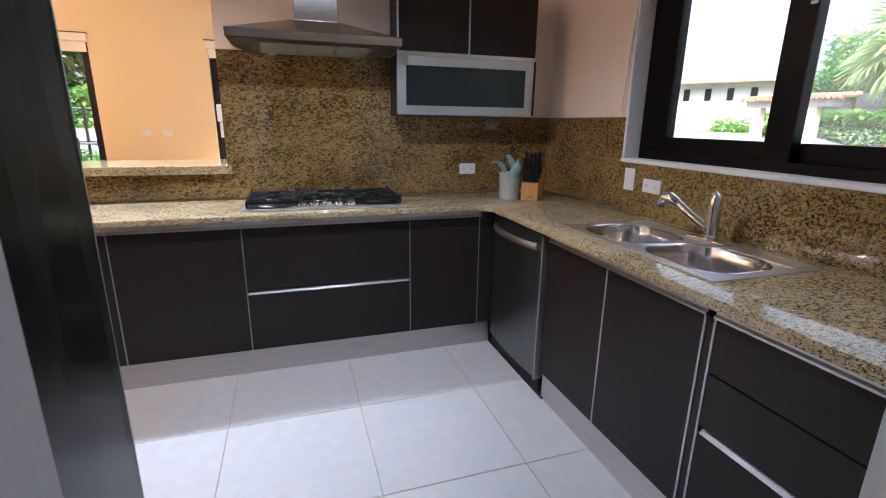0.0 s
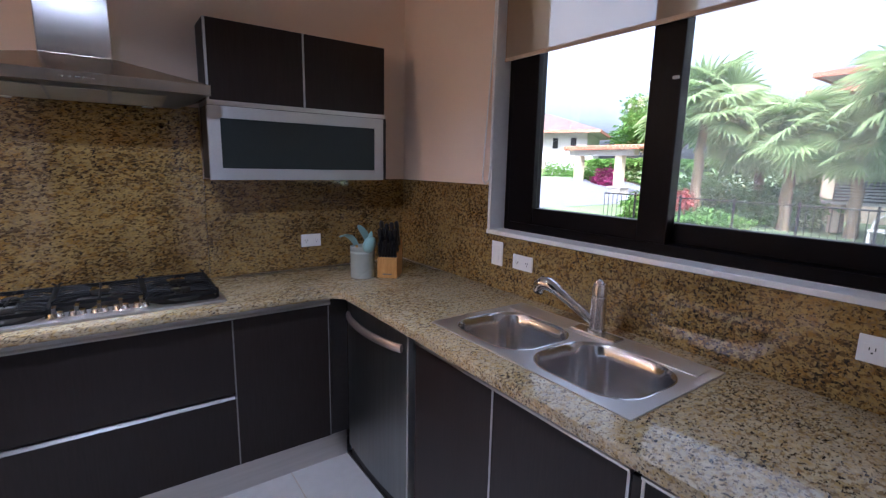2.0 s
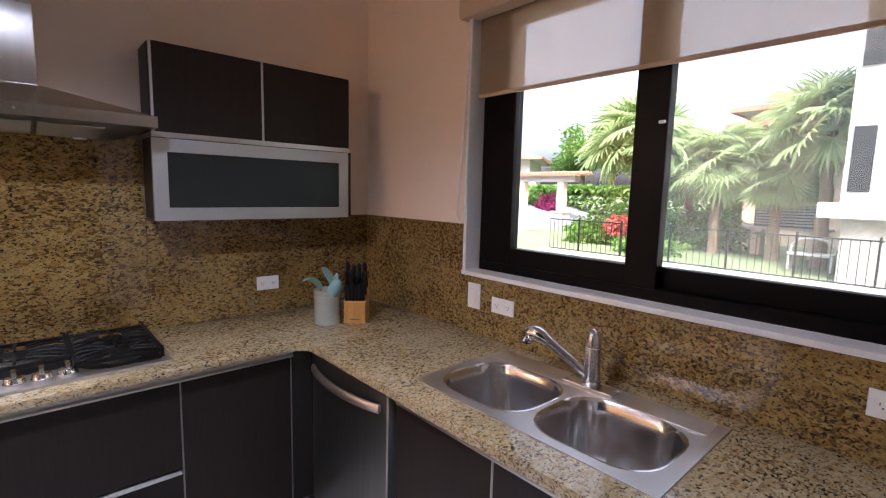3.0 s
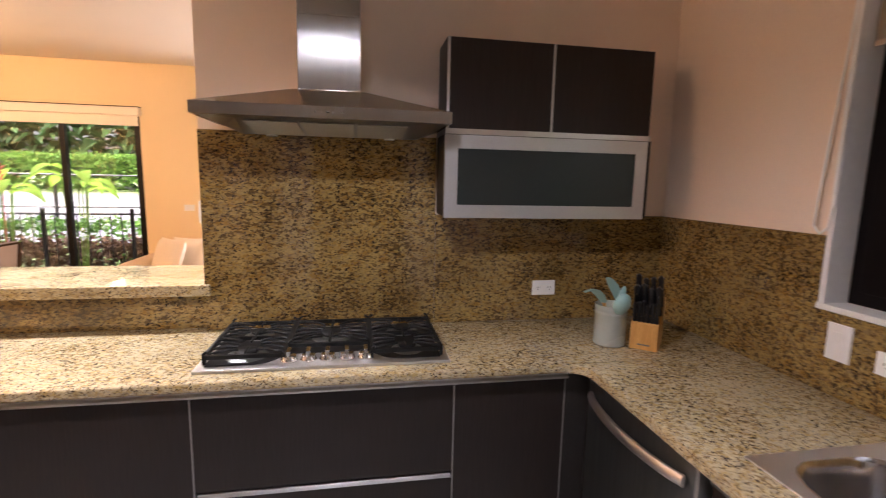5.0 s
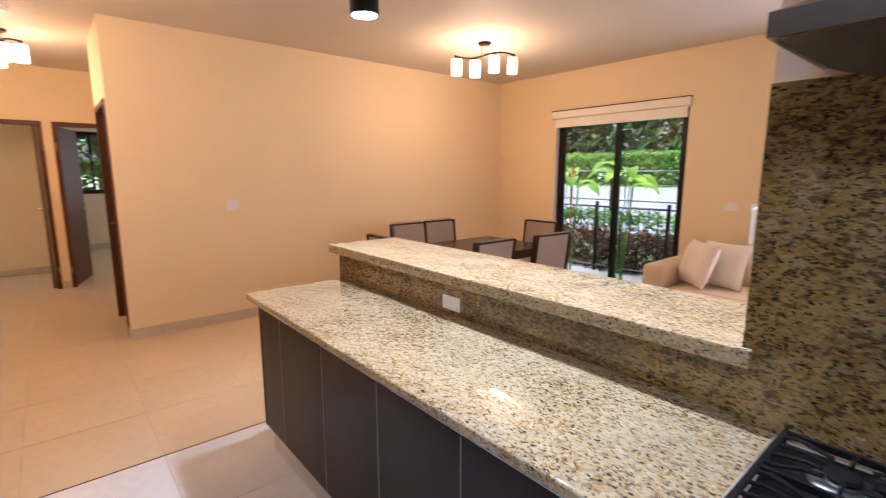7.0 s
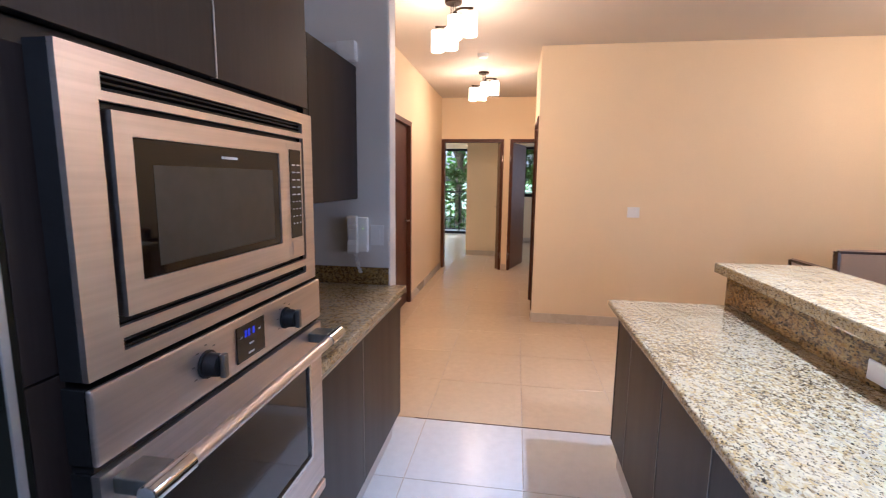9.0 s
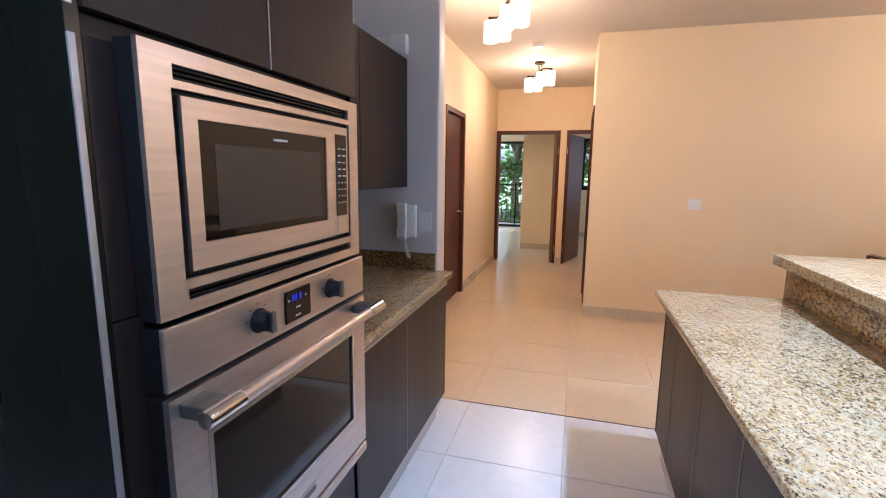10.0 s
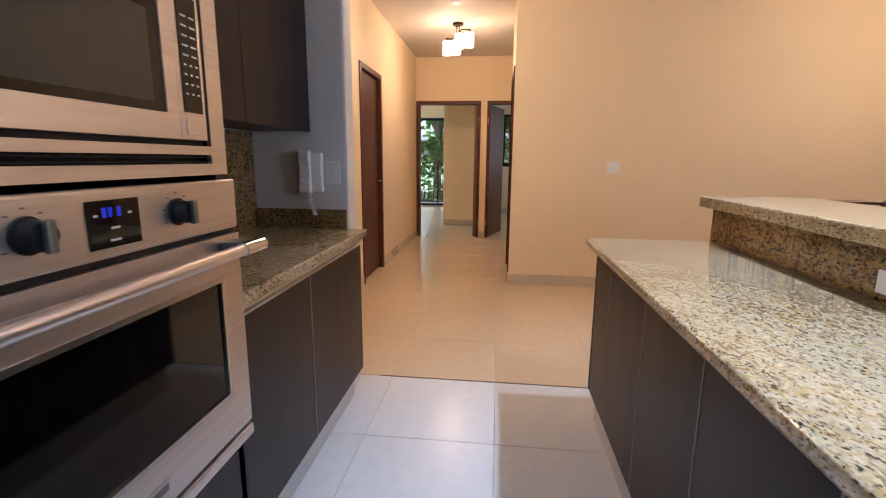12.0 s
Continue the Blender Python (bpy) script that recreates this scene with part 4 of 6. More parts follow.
CX0, CX1, CY0, CY1 = -0.036, 0.824, 2.955, 3.405
bm = bmesh.new()
box(bm, CX0, CY0, TOP, CX1, CY1, TOP + 0.012)
part("base_tray", bm, M_STEEL_SATIN, ck, bevel=0.004)
# dark enamel well with the steel control panel swelling into it at the front
lip = [(CX0 + 0.03, CY0 + 0.035), (0.15, CY0 + 0.035), (0.185, CY0 + 0.045), (0.215, CY0 + 0.075), (0.24, CY0 + 0.105), (0.275, CY0 + 0.125), (0.515, CY0 + 0.125), (0.55, CY0 + 0.105), (0.575, CY0 + 0.075), (0.605, CY0 + 0.045), (0.64, CY0 + 0.035), (CX1 - 0.03, CY0 + 0.035)]
bm = bmesh.new()
prism(bm, lip + [(CX1 - 0.022, CY1 - 0.02), (CX0 + 0.022, CY1 - 0.02)], TOP + 0.0122, TOP + 0.0148)
part("burner_well", bm, M_BLACK_METAL, ck, "black enamel burner well")
for bx, by, br in ((0.11, 3.075, 0.050), (0.11, 3.29, 0.036), (0.395, 3.25, 0.058), (0.68, 3.075, 0.040), (0.68, 3.29, 0.045)):
    bm = bmesh.new()
    lathe(bm, [(br + 0.022, 0.0), (br + 0.018, 0.004), (br, 0.007), (br, 0.012), (br * 0.92, 0.0135)], (bx, by, TOP + 0.015), 24)
    bu = part("burner", bm, M_STEEL_DARK, ck, "round metal burner ring", True)
    bm = bmesh.new()
    lathe(bm, [(br * 0.8, 0.0), (br * 0.82, 0.006), (br * 0.7, 0.011), (br * 0.2, 0.012)], (bx, by, TOP + 0.0287), 24)
    part("burner_cap", bm, M_IRON, bu, "black burner cap", True)
for gx0, gx1 in ((CX0 + 0.026, 0.243), (0.252, 0.538), (0.547, CX1 - 0.026)):
    bm = bmesh.new()
    gz, t = TOP + 0.034, 0.0055
    gy0 = CY0 + (0.045 if gx0 < 0.2 or gx0 > 0.5 else 0.135)
    gy1 = CY1 - 0.028
    for x in (gx0, gx1):
        box(bm, x - t, gy0, gz, x + t, gy1, gz + 0.014)
        for y in (gy0 + 0.006, gy1 - 0.006):
            box(bm, x - t, y - t, TOP + 0.0149, x + t, y + t, gz)
    for y in (gy0, gy1):
        box(bm, gx0, y - t, gz, gx1, y + t, gz + 0.014)
    cx, cy = (gx0 + gx1) / 2, (gy0 + gy1) / 2
    pair = gy0 < CY0 + 0.1
    if pair:
        box(bm, gx0, cy - t, gz, gx1, cy + t, gz + 0.014)
    for y0, y1 in ([(gy0, cy), (cy, gy1)] if pair else [(gy0, gy1)]):
        ym = (y0 + y1) / 2
        for k in range(4 if pair else 6):
            y = y0 + (y1 - y0) * (k + 0.5) / (4 if pair else 6)
            reach = 0.030 + 0.5 * max(0.0, 0.036 - abs(y - ym))
            for x, d in ((gx0, 1), (gx1, -1)):
                e = cx - d * reach
                tube(bm, [(x, y, gz + 0.008), (x + d * 0.03, y, gz + 0.015), (e - d * 0.03, y + (ym - y) * 0.25, gz + 0.017), (e, y + (ym - y) * 0.4, gz + 0.013)], 0.0046, 6)
        for y, d in ((y0, 1), (y1, -1)):
            tube(bm, [(cx, y, gz + 0.008), (cx, y + d * 0.02, gz + 0.016), (cx, ym - d * 0.03, gz + 0.014)], 0.0046, 6)
    for x in (gx0, gx1):
        for y, d in ((gy0, -1), (gy1, 1)):
            tube(bm, [(x, y, gz + 0.010), (x, y + d * 0.006, gz + 0.020), (x + (0.012 if x == gx0 else -0.012), y + d * 0.004, gz + 0.028)], 0.005, 6)
    part("grate", bm, M_IRON, ck, "black cast iron pan grate")
for i in range(5):
    kx, ky, kz = 0.262 + i * 0.066, CY0 + 0.062, TOP + 0.0122
    bm = bmesh.new()
    lathe(bm, [(0.029, 0.0), (0.029, 0.004), (0.0265, 0.007), (0.0245, 0.020), (0.021, 0.0225)], (kx, ky, kz), 22)
    kn = part("knob", bm, M_CHROME, ck, "round chrome burner knob", True)
    bm = bmesh.new()
    box(bm, kx - 0.007, ky - 0.024, kz + 0.0226, kx + 0.007, ky + 0.024, kz + 0.040)
    part("knob_grip", bm, M_CHROME, kn, "", False, 0.002)

# ---- cooker hood ----
hd = thing("cooker_hood", "stainless steel pyramid chimney hood over the cooktop", "cooker hood", (0.395, 3.26, 1.75))
HX0, HX1, HY0, HY1 = -0.042, 0.834, 3.078, 3.4535
bm = bmesh.new()
for b in ((HX0, HY0, 1.752, HX1, HY0 + 0.012, 1.792), (HX0, HY0 + 0.012, 1.752, HX0 + 0.012, HY1, 1.792), (HX1 - 0.012, HY0 + 0.012, 1.752, HX1, HY1, 1.792)):
    box(bm, *b)
part("rim_band", bm, M_STEEL_HOOD, hd, "flat brushed steel band")
bm = bmesh.new()
lo = [(HX0, HY0), (HX1, HY0), (HX1, HY1), (HX0, HY1)]
hi = [(0.270, 3.20), (0.530, 3.20), (0.530, HY1), (0.270, HY1)]
a = [bm.verts.new((x, y, 1.792)) for x, y in lo]
b = [bm.verts.new((x, y, 1.866)) for x, y in hi]
for k in range(4):
    bm.faces.new((a[k], a[(k + 1) % 4], b[(k + 1) % 4], b[k]))
bm.faces.new(b)
part("canopy", bm, M_STEEL_HOOD, hd, "sloped steel canopy")
bm = bmesh.new()
# hopper under the rim: sloped sides down to the filter plane
up = [(HX0 + 0.012, HY0 + 0.012), (HX1 - 0.012, HY0 + 0.012), (HX1 - 0.012, HY1), (HX0 + 0.012, HY1)]
dn = [(HX0 + 0.13, HY0 + 0.05), (HX1 - 0.13, HY0 + 0.05), (HX1 - 0.09, HY1 - 0.02), (HX0 + 0.09, HY1 - 0.02)]
a = [bm.verts.new((x, y, 1.7525)) for x, y in up]
b = [bm.verts.new((x, y, 1.748 if k < 2 else 1.722)) for k, (x, y) in enumerate(dn)]
for k in range(4):
    bm.faces.new((a[k], a[(k + 1) % 4], b[(k + 1) % 4], b[k]))
bm.faces.new(b)
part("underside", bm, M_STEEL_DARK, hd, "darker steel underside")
for i in range(3):
    x0 = HX0 + 0.150 + i * 0.196
    bm = bmesh.new()
    for p in (1, 0):
        vs = [bm.verts.new((x, y, zz - 0.004 * p)) for x, y, zz in ((x0, HY0 + 0.065, 1.744), (x0 + 0.182, HY0 + 0.065, 1.744), (x0 + 0.182, HY1 - 0.055, 1.7225), (x0, HY1 - 0.055, 1.7225))]
        if p:
            low = vs
    bm.faces.new(low)
    bm.faces.new(vs)
    for k in range(4):
        bm.faces.new((low[k], low[(k + 1) % 4], vs[(k + 1) % 4], vs[k]))
    part("filter", bm, M_FILTER, hd, "perforated metal grease filter")
for x in (0.16, 0.63):
    cpart("lamp", (x, HY1 - 0.045, 1.726), (x, HY1 - 0.045, 1.714), 0.022, M_HOODLAMP, hd, "round unlit lamp lens")
bpart("chimney_lower", (0.288, 3.212, 1.866, 0.514, HY1, 2.13), M_STEEL_HOOD, hd, 0.004)
bpart("chimney_upper", (0.2895, 3.2135, 2.13, 0.5125, HY1, CEIL - 0.002), M_STEEL_HOOD, hd, 0.003)
for x, wd in ((0.355, 0.006), (0.378, 0.004), (0.395, 0.012), (0.417, 0.004), (0.445, 0.006)):
    bpart("button", (x, HY0 - 0.0015, 1.770, x + wd, HY0 + 0.001, 1.775), M_PRINT, hd, 0.0, "tiny dark push button")

# ---- wall cabinets over the corner ----
uc = thing("wall_cabinet", "dark laminate two-door wall cabinet beside the hood", "cabinet", (1.29, 3.3, 1.77), "wall cabinets")
bpart("body", (0.846, 3.285, 1.763, 1.735, 3.4535, 2.105), M_LAM, uc, 0.001)
for x0, x1 in ((0.846, 1.288), (1.288, 1.735)):
    bpart("door", (x0 + 0.001, 3.262, 1.758, x1 - 0.001, 3.283, 2.105), M_LAM, uc, 0.0012)
for x in (0.852, 1.288):
    bpart("edge_trim", (x - 0.005, 3.2605, 1.758, x + 0.005, 3.275, 2.105), M_ALU_MATT, uc, 0.001, "thin aluminium edge strip")
fc = thing("flap_cabinet", "wall cabinet with aluminium framed dark glass flap door", "cabinet", (1.27, 3.3, 1.405), "wall cabinets")
bpart("body", (0.842, 3.245, 1.408, 1.735, 3.4385, 1.735), M_CARCASS, fc, 0.001)
bpart("top_rail", (0.842, 3.25, 1.7355, 1.735, 3.4535, 1.757), M_ALU, fc, 0.001, "aluminium strip above the flap")
bm = bmesh.new()
frame_boxes(bm, "y", 3.218, 0.022, 0.836, 1.704, 1.404, 1.73, 0.052)
fl = part("flap_frame", bm, M_ALU_MATT, fc, "satin aluminium door frame", bevel=0.0015)
bpart("glass", (0.8885, 3.222, 1.4565, 1.6515, 3.232, 1.6775), M_FROST, fl, 0.0, "dark frosted glass")


# ---- sockets and switches ----
def plate(name, label, centre, normal, w, h, rockers, upright=True, slots=0, kind="socket"):
    """A wall plate with its rockers or socket inserts; normal is one of x+, x-, y+, y-."""
    t = thing(name, label, kind, centre, "wall plates")
    cx, cy, cz = centre
    s = 1 if normal[1] == "+" else -1

    def b(nm, a0, a1, z0, z1, d0, d1, mat, parent, bev=0.001, lab=""):
        if normal[0] == "x":
            return bpart(nm, (cx + s * d0, cy + a0, cz + z0, cx + s * d1, cy + a1, cz + z1), mat, parent, bev, lab)
        return bpart(nm, (cx + a0, cy + s * d0, cz + z0, cx + a1, cy + s * d1, cz + z1), mat, parent, bev, lab)
    b("cover", -w / 2, w / 2, -h / 2, h / 2, 0, 0.007, M_WHITE, t, 0.0025)
    n = max(1, rockers)
    for i in range(n):
        if slots:
            a = -w / 2 + w * (i + 0.5) / n if not upright else 0
            zc = 0 if not upright else -h / 2 + h * (i + 0.5) / n
            ins = b("insert", a - 0.017, a + 0.017, zc - 0.014, zc + 0.014, 0.007, 0.0085, M_WHITE, t, 0.001)
            for q in (-0.006, 0.006):
                b("slot", a + q - 0.001, a + q + 0.001, zc - 0.002, zc + 0.006, 0.0085, 0.009, M_SLOT, ins, 0.0)
            b("slot", a - 0.002, a + 0.002, zc - 0.010, zc - 0.006, 0.0085, 0.009, M_SLOT, ins, 0.0)
        else:
            a = -w / 2 + w * (i + 0.5) / n
            b("rocker", a - 0.017, a + 0.017, -0.033 if upright else -0.02, 0.033 if upright else 0.02, 0.007, 0.0105, M_WHITE, t, 0.0015)
    return t


plate("wall_socket", "white double socket on the granite splashback", (1.362, 3.4395, 1.061), "y-", 0.112, 0.070, 2, False, 2)
plate("wall_switch", "white upright switch plate on granite below the window", (1.9595, 2.537, 1.08), "x-", 0.074, 0.116, 1, True, 0, "switch")
plate("wall_socket", "white double socket on granite beside the tap", (1.9595, 2.366, 1.062), "x-", 0.122, 0.068, 2, False, 2)
plate("wall_socket", "white double socket on granite beyond the sink", (1.9595, 1.135, 1.064), "x-", 0.118, 0.070, 2, False, 2)
plate("wall_socket", "white blank plate on the bar's granite riser", (-1.272, 3.470, 0.960), "y-", 0.112, 0.062, 1, False, 0)
plate("wall_switch", "white double switch on the dining room wall", (WEST_OPEN, 3.575, 1.20), "x+", 0.118, 0.105, 2, True, 0, "switch")
plate("wall_switch", "white single switch on the short wall", (-2.335, 1.635, 1.19), "x+", 0.075, 0.115, 1, True, 0, "switch")
plate("wall_switch", "small white switch plate on the sofa wall", (-1.52, NORTH, 1.18), "y-", 0.12, 0.075, 2, False, 0, "switch")
plate("wall_switch", "small white switch plate on the sofa wall", (-1.28, NORTH, 1.18), "y-", 0.12, 0.075, 2, False, 0, "switch")
ib = thing("wall_intercom", "white two-part intercom on the wall's end face", "intercom", (-0.155, 3.535, 1.35))
bpart("upper_box", (-0.168, 3.525, 1.348, -0.132, 3.605, 1.445), M_WHITE, ib, 0.006)
bpart("lower_box", (-0.158, 3.525, 1.258, -0.132, 3.605, 1.345), M_WHITE, ib, 0.006)

# ---- crock, utensils and knife block ----
cr = thing("utensil_crock", "sage grey ceramic crock with teal kitchen utensils", "crock", (1.51, 3.085, TOP))
bm = bmesh.new()
lathe(bm, [(0.058, 0.0), (0.0625, 0.004), (0.0625, 0.126), (0.064, 0.128), (0.064, 0.136), (0.0625, 0.138), (0.0625, 0.144), (0.064, 0.146), (0.064, 0.164), (0.061, 0.166), (0.057, 0.164), (0.056, 0.01)], (1.51, 3.085, TOP), 32)
part("pot", bm, M_CROCK, cr, smooth=True)


def utensil(tip, head_r, flat, lab):
    base = Vector((1.51, 3.085, TOP + 0.03))
    tip = Vector(tip)
    d = (tip - base).normalized()
    bm = bmesh.new()
    tube(bm, [base, base + d * ((tip - base).length - head_r * 0.9)], 0.006, 8)
    u = part("utensil_handle", bm, M_BAMBOO, cr, lab, True)
    bm = bmesh.new()
    bmesh.ops.create_uvsphere(bm, u_segments=18, v_segments=10, radius=1.0)
    bmesh.ops.transform(bm, matrix=Matrix.Translation(tip) @ d.to_track_quat("Z", "Y").to_matrix().to_4x4() @ Matrix.Diagonal((head_r * 0.72, head_r * flat, head_r, 1)), verts=bm.verts)
    part("utensil_head", bm, M_TEAL, u, "teal silicone utensil head", True)


def spoon(points, lab, length, width, axis_tilt):
    """A bent spatula: wooden handle and a long drooping silicone blade."""
    bm = bmesh.new()
    tube(bm, [(1.51, 3.085, TOP + 0.03), points[0]], 0.007, 8)
    u = part("utensil_handle", bm, M_BAMBOO, cr, lab, True)
    bm = bmesh.new()
    n = len(points)
    rows_ = []
    for i, q in enumerate(points):
        t = i / (n - 1)
        wd = width * (0.35 + 0.65 * math.sin(math.pi * min(1.0, 0.18 + 0.75 * t)))
        side = Vector((0.55, -0.75, axis_tilt)).normalized()
        q = Vector(q)
        up = Vector((0, 0, 0.005))
        rows_.append([bm.verts.new(q - side * wd + up * 0.4), bm.verts.new(q + up), bm.verts.new(q + side * wd + up * 0.4), bm.verts.new(q - up)])
    for a_, b_ in zip(rows_, rows_[1:]):
        for k in range(4):
            bm.faces.new((a_[k], a_[(k + 1) % 4], b_[(k + 1) % 4], b_[k]))
    bm.faces.new(rows_[0])
    bm.faces.new(rows_[-1])
    part("utensil_head", bm, M_TEAL, u, "teal silicone utensil head", True)


spoon([(1.470, 3.072, TOP + 0.175), (1.448, 3.066, TOP + 0.205), (1.425, 3.060, TOP + 0.224), (1.398, 3.052, TOP + 0.233), (1.372, 3.045, TOP + 0.228)], "short wooden spatula handle", 0.1, 0.020, 0.3)
spoon([(1.560, 3.120, TOP + 0.175), (1.548, 3.118, TOP + 0.205), (1.530, 3.112, TOP + 0.232), (1.512, 3.106, TOP + 0.254), (1.498, 3.100, TOP + 0.268)], "wooden turner handle", 0.1, 0.022, 0.2)
utensil((1.518, 3.022, TOP + 0.178), 0.050, 0.50, "wooden ladle handle")
utensil((1.548, 3.075, TOP + 0.198), 0.044, 0.22, "wooden spoon handle")

kb = thing("knife_block", "pale bamboo knife block full of black-handled knives", "knife block", (1.63, 3.10, TOP))
KM = pose(1.640, 3.032, TOP, 0, 0, -41)
bm = bmesh.new()
prism(bm, [(-0.055, 0.0), (0.085, 0.0), (0.098, 0.190), (0.072, 0.193), (-0.055, 0.104)], -0.052, 0.052, "x")
bmesh.ops.transform(bm, matrix=KM, verts=bm.verts)
part("block", bm, M_BAMBOO, kb, bevel=0.003)
bm = bmesh.new()
box(bm, -0.024, -0.0556, 0.018, 0.024, -0.0548, 0.024)
bmesh.ops.transform(bm, matrix=KM, verts=bm.verts)
part("brand_bar", bm, M_PRINT, kb, "small dark mark")
kn_dir = Vector((0, -0.36, 0.93))
for row in range(3):
    n = 6 if not row else 4
    for col in range(n):
        x = -0.040 + 0.080 * col / (n - 1)
        y0, z0 = -0.040 + row * 0.038, 0.112 + row * 0.027
        L = (0.080, 0.118, 0.122)[row] + 0.008 * ((col * 7 + row) % 3)
        bm = bmesh.new()
        pts = [Vector((x, y0, z0)) + kn_dir * (L * q) for q in (0, 0.3, 0.65, 0.93, 1.0)]
        tube(bm, pts, lambda u: (0.0095 if not row else 0.0135) - 0.002 * math.sin(u * 3.1) if u < 0.98 else 0.006, 8)
        bmesh.ops.transform(bm, matrix=KM, verts=bm.verts)
        h = part("knife_handle", bm, M_HANDLE, kb, "black riveted knife handle", True)
        for q in ((0.35, 0.7) if row else ()):
            bm = bmesh.new()
            p = Vector((x, y0, z0)) + kn_dir * (L * q) + Vector((0, -0.0095, -0.003))
            bmesh.ops.create_uvsphere(bm, u_segments=8, v_segments=6, radius=0.0022, matrix=KM @ Matrix.Translation(p))
            part("rivet", bm, M_CHROME, h, "steel rivet", True)

# ---- tall oven unit ----
TF = 1.79           # face of the tall unit
TX0, TX1 = -1.13, -0.26
tu = thing("oven_tower", "tall dark laminate cabinet housing oven and microwave", "cabinet", ((TX0 + TX1) / 2, 1.5, 0))
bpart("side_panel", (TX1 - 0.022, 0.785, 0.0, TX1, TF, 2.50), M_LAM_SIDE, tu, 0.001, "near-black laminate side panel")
bpart("edge_trim", (TX1 - 0.010, TF + 0.0005, 0.0, TX1 + 0.001, TF + 0.005, 1.662), M_ALU_MATT, tu, 0.001, "aluminium edge strip")
bpart("edge_trim", (TX1 - 0.010, TF + 0.0005, 1.70, TX1 + 0.001, TF + 0.005, 2.50), M_ALU_MATT, tu, 0.001, "aluminium edge strip")
bpart("side_panel", (TX0, 1.205, 0.0, TX0 + 0.02, TF - 0.001, 2.50), M_LAM, tu, 0.001)
bpart("back", (TX0 + 0.02, 0.80, 0.12, TX1 - 0.022, 1.25, 2.50), M_CARCASS, tu, 0.0)
bpart("filler", (-0.337, TF - 0.02, 1.236, TX1 - 0.023, TF, 1.665), M_LAM, tu, 0.001)
bpart("filler", (-0.337, TF - 0.02, 0.15, TX1 - 0.023, TF, 1.232), M_LAM, tu, 0.001)
bpart("filler", (TX0 + 0.02, TF - 0.02, 0.15, -1.082, TF, 1.665), M_LAM, tu, 0.001)
bpart("shadow_gap", (TX0, TF - 0.06, 1.665, TX1 - 0.023, TF - 0.02, 1.70), M_CARCASS, tu, 0.0)
for x0, x1 in ((TX0, -0.715), (-0.711, TX1 - 0.024)):
    bpart("upper_door", (x0 + 0.001, TF - 0.02, 1.702, x1 - 0.001, TF + 0.004, 2.50), M_LAM, tu, 0.0012)
bpart("edge_trim", (-0.7145, TF - 0.01, 1.702, -0.7115, TF + 0.0045, 2.50), M_ALU_MATT, tu, 0.0, "thin aluminium seam")
bpart("lower_drawer", (TX0 + 0.001, TF - 0.02, 0.15, TX1 - 0.024, TF, 0.515), M_LAM, tu, 0.0012)
bpart("plinth", (TX0, 1.735, 0.0, TX1 - 0.023, 1.75, 0.148), M_KICK, tu, 0.0, "brushed aluminium plinth")

mw = thing("microwave", "built-in stainless microwave with a black-vented trim frame", "microwave", (-0.69, 1.8, 1.45))
MX0, MX1, MZ0, MZ1, MY = -1.053, -0.327, 1.225, 1.672, 1.838
bpart("housing", (MX0 + 0.03, 1.27, MZ0 + 0.02, MX1 - 0.03, 1.79, MZ1 - 0.02), M_BLACK_METAL, mw, 0.0)
bm = bmesh.new()
FRAME = ((MX0, MY - 0.045, MZ0, MX1, MY, 1.249), (MX0, MY - 0.045, 1.268, MX1, MY, 1.286), (MX0, MY - 0.045, 1.607, MX1, MY, 1.620), (MX0, MY - 0.045, 1.645, MX1, MY, MZ1), (MX0, MY - 0.045, 1.249, -0.997, MY, 1.268), (-0.389, MY - 0.045, 1.249, MX1, MY, 1.268), (MX0, MY - 0.045, 1.620, -0.997, MY, 1.645), (-0.389, MY - 0.045, 1.620, MX1, MY, 1.645), (MX0, MY - 0.045, 1.286, -1.000, MY, 1.607), (-0.384, MY - 0.045, 1.286, MX1, MY, 1.607))
for x0, y0, z0, x1, y1, z1 in FRAME:
    box(bm, x0, MY - 0.010, z0, x1, MY, z1)
bmesh.ops.remove_doubles(bm, verts=bm.verts, dist=1e-5)
part("trim_frame", bm, M_STEEL_H, mw, "brushed steel trim frame")
bm = bmesh.new()
for x0, y0, z0, x1, y1, z1 in FRAME:
    box(bm, x0, y0, z0, x1, MY - 0.0105, z1)
part("side_frame", bm, M_BLACK_METAL, mw, "black sides behind the steel trim")
bpart("dark_gap", (-0.9985, MY - 0.045, 1.2865, -0.3845, MY - 0.018, 1.6065), M_BLACK_METAL, mw, 0.0, "black recess round the door")
for z0, z1 in ((1.249, 1.268), (1.620, 1.645)):
    bpart("vent_recess", (-0.9965, MY - 0.040, z0 + 0.0005, -0.3895, MY - 0.030, z1 - 0.0005), M_BLACK_METAL, mw, 0.0)
    n = 2 if z0 < 1.3 else 3
    for i in range(n):
        zc = z0 + (z1 - z0) * (i + 0.5) / n
        bpart("vent_slat", (-0.9965, MY - 0.030, zc - 0.0022, -0.3895, MY - 0.006, zc + 0.0012), M_BLACK_METAL, mw, 0.0005, "black vent slat")
bm = bmesh.new()
frame_boxes(bm, "y", MY - 0.018, 0.020, -0.902, -0.400, 1.298, 1.596, 0.034, 0.048)
dr = part("door", bm, M_STEEL_H, mw, "brushed steel door frame", bevel=0.002)
bpart("door_glass", (-0.8675, MY - 0.016, 1.3465, -0.4345, MY - 0.001, 1.5615), M_BLACK_GLASS, dr, 0.001, "black glass door surround")
bpart("door_screen", (-0.838, MY - 0.0009, 1.362, -0.473, MY - 0.0003, 1.522), M_GREY_GLASS, dr, 0.0, "grey see-through screen")
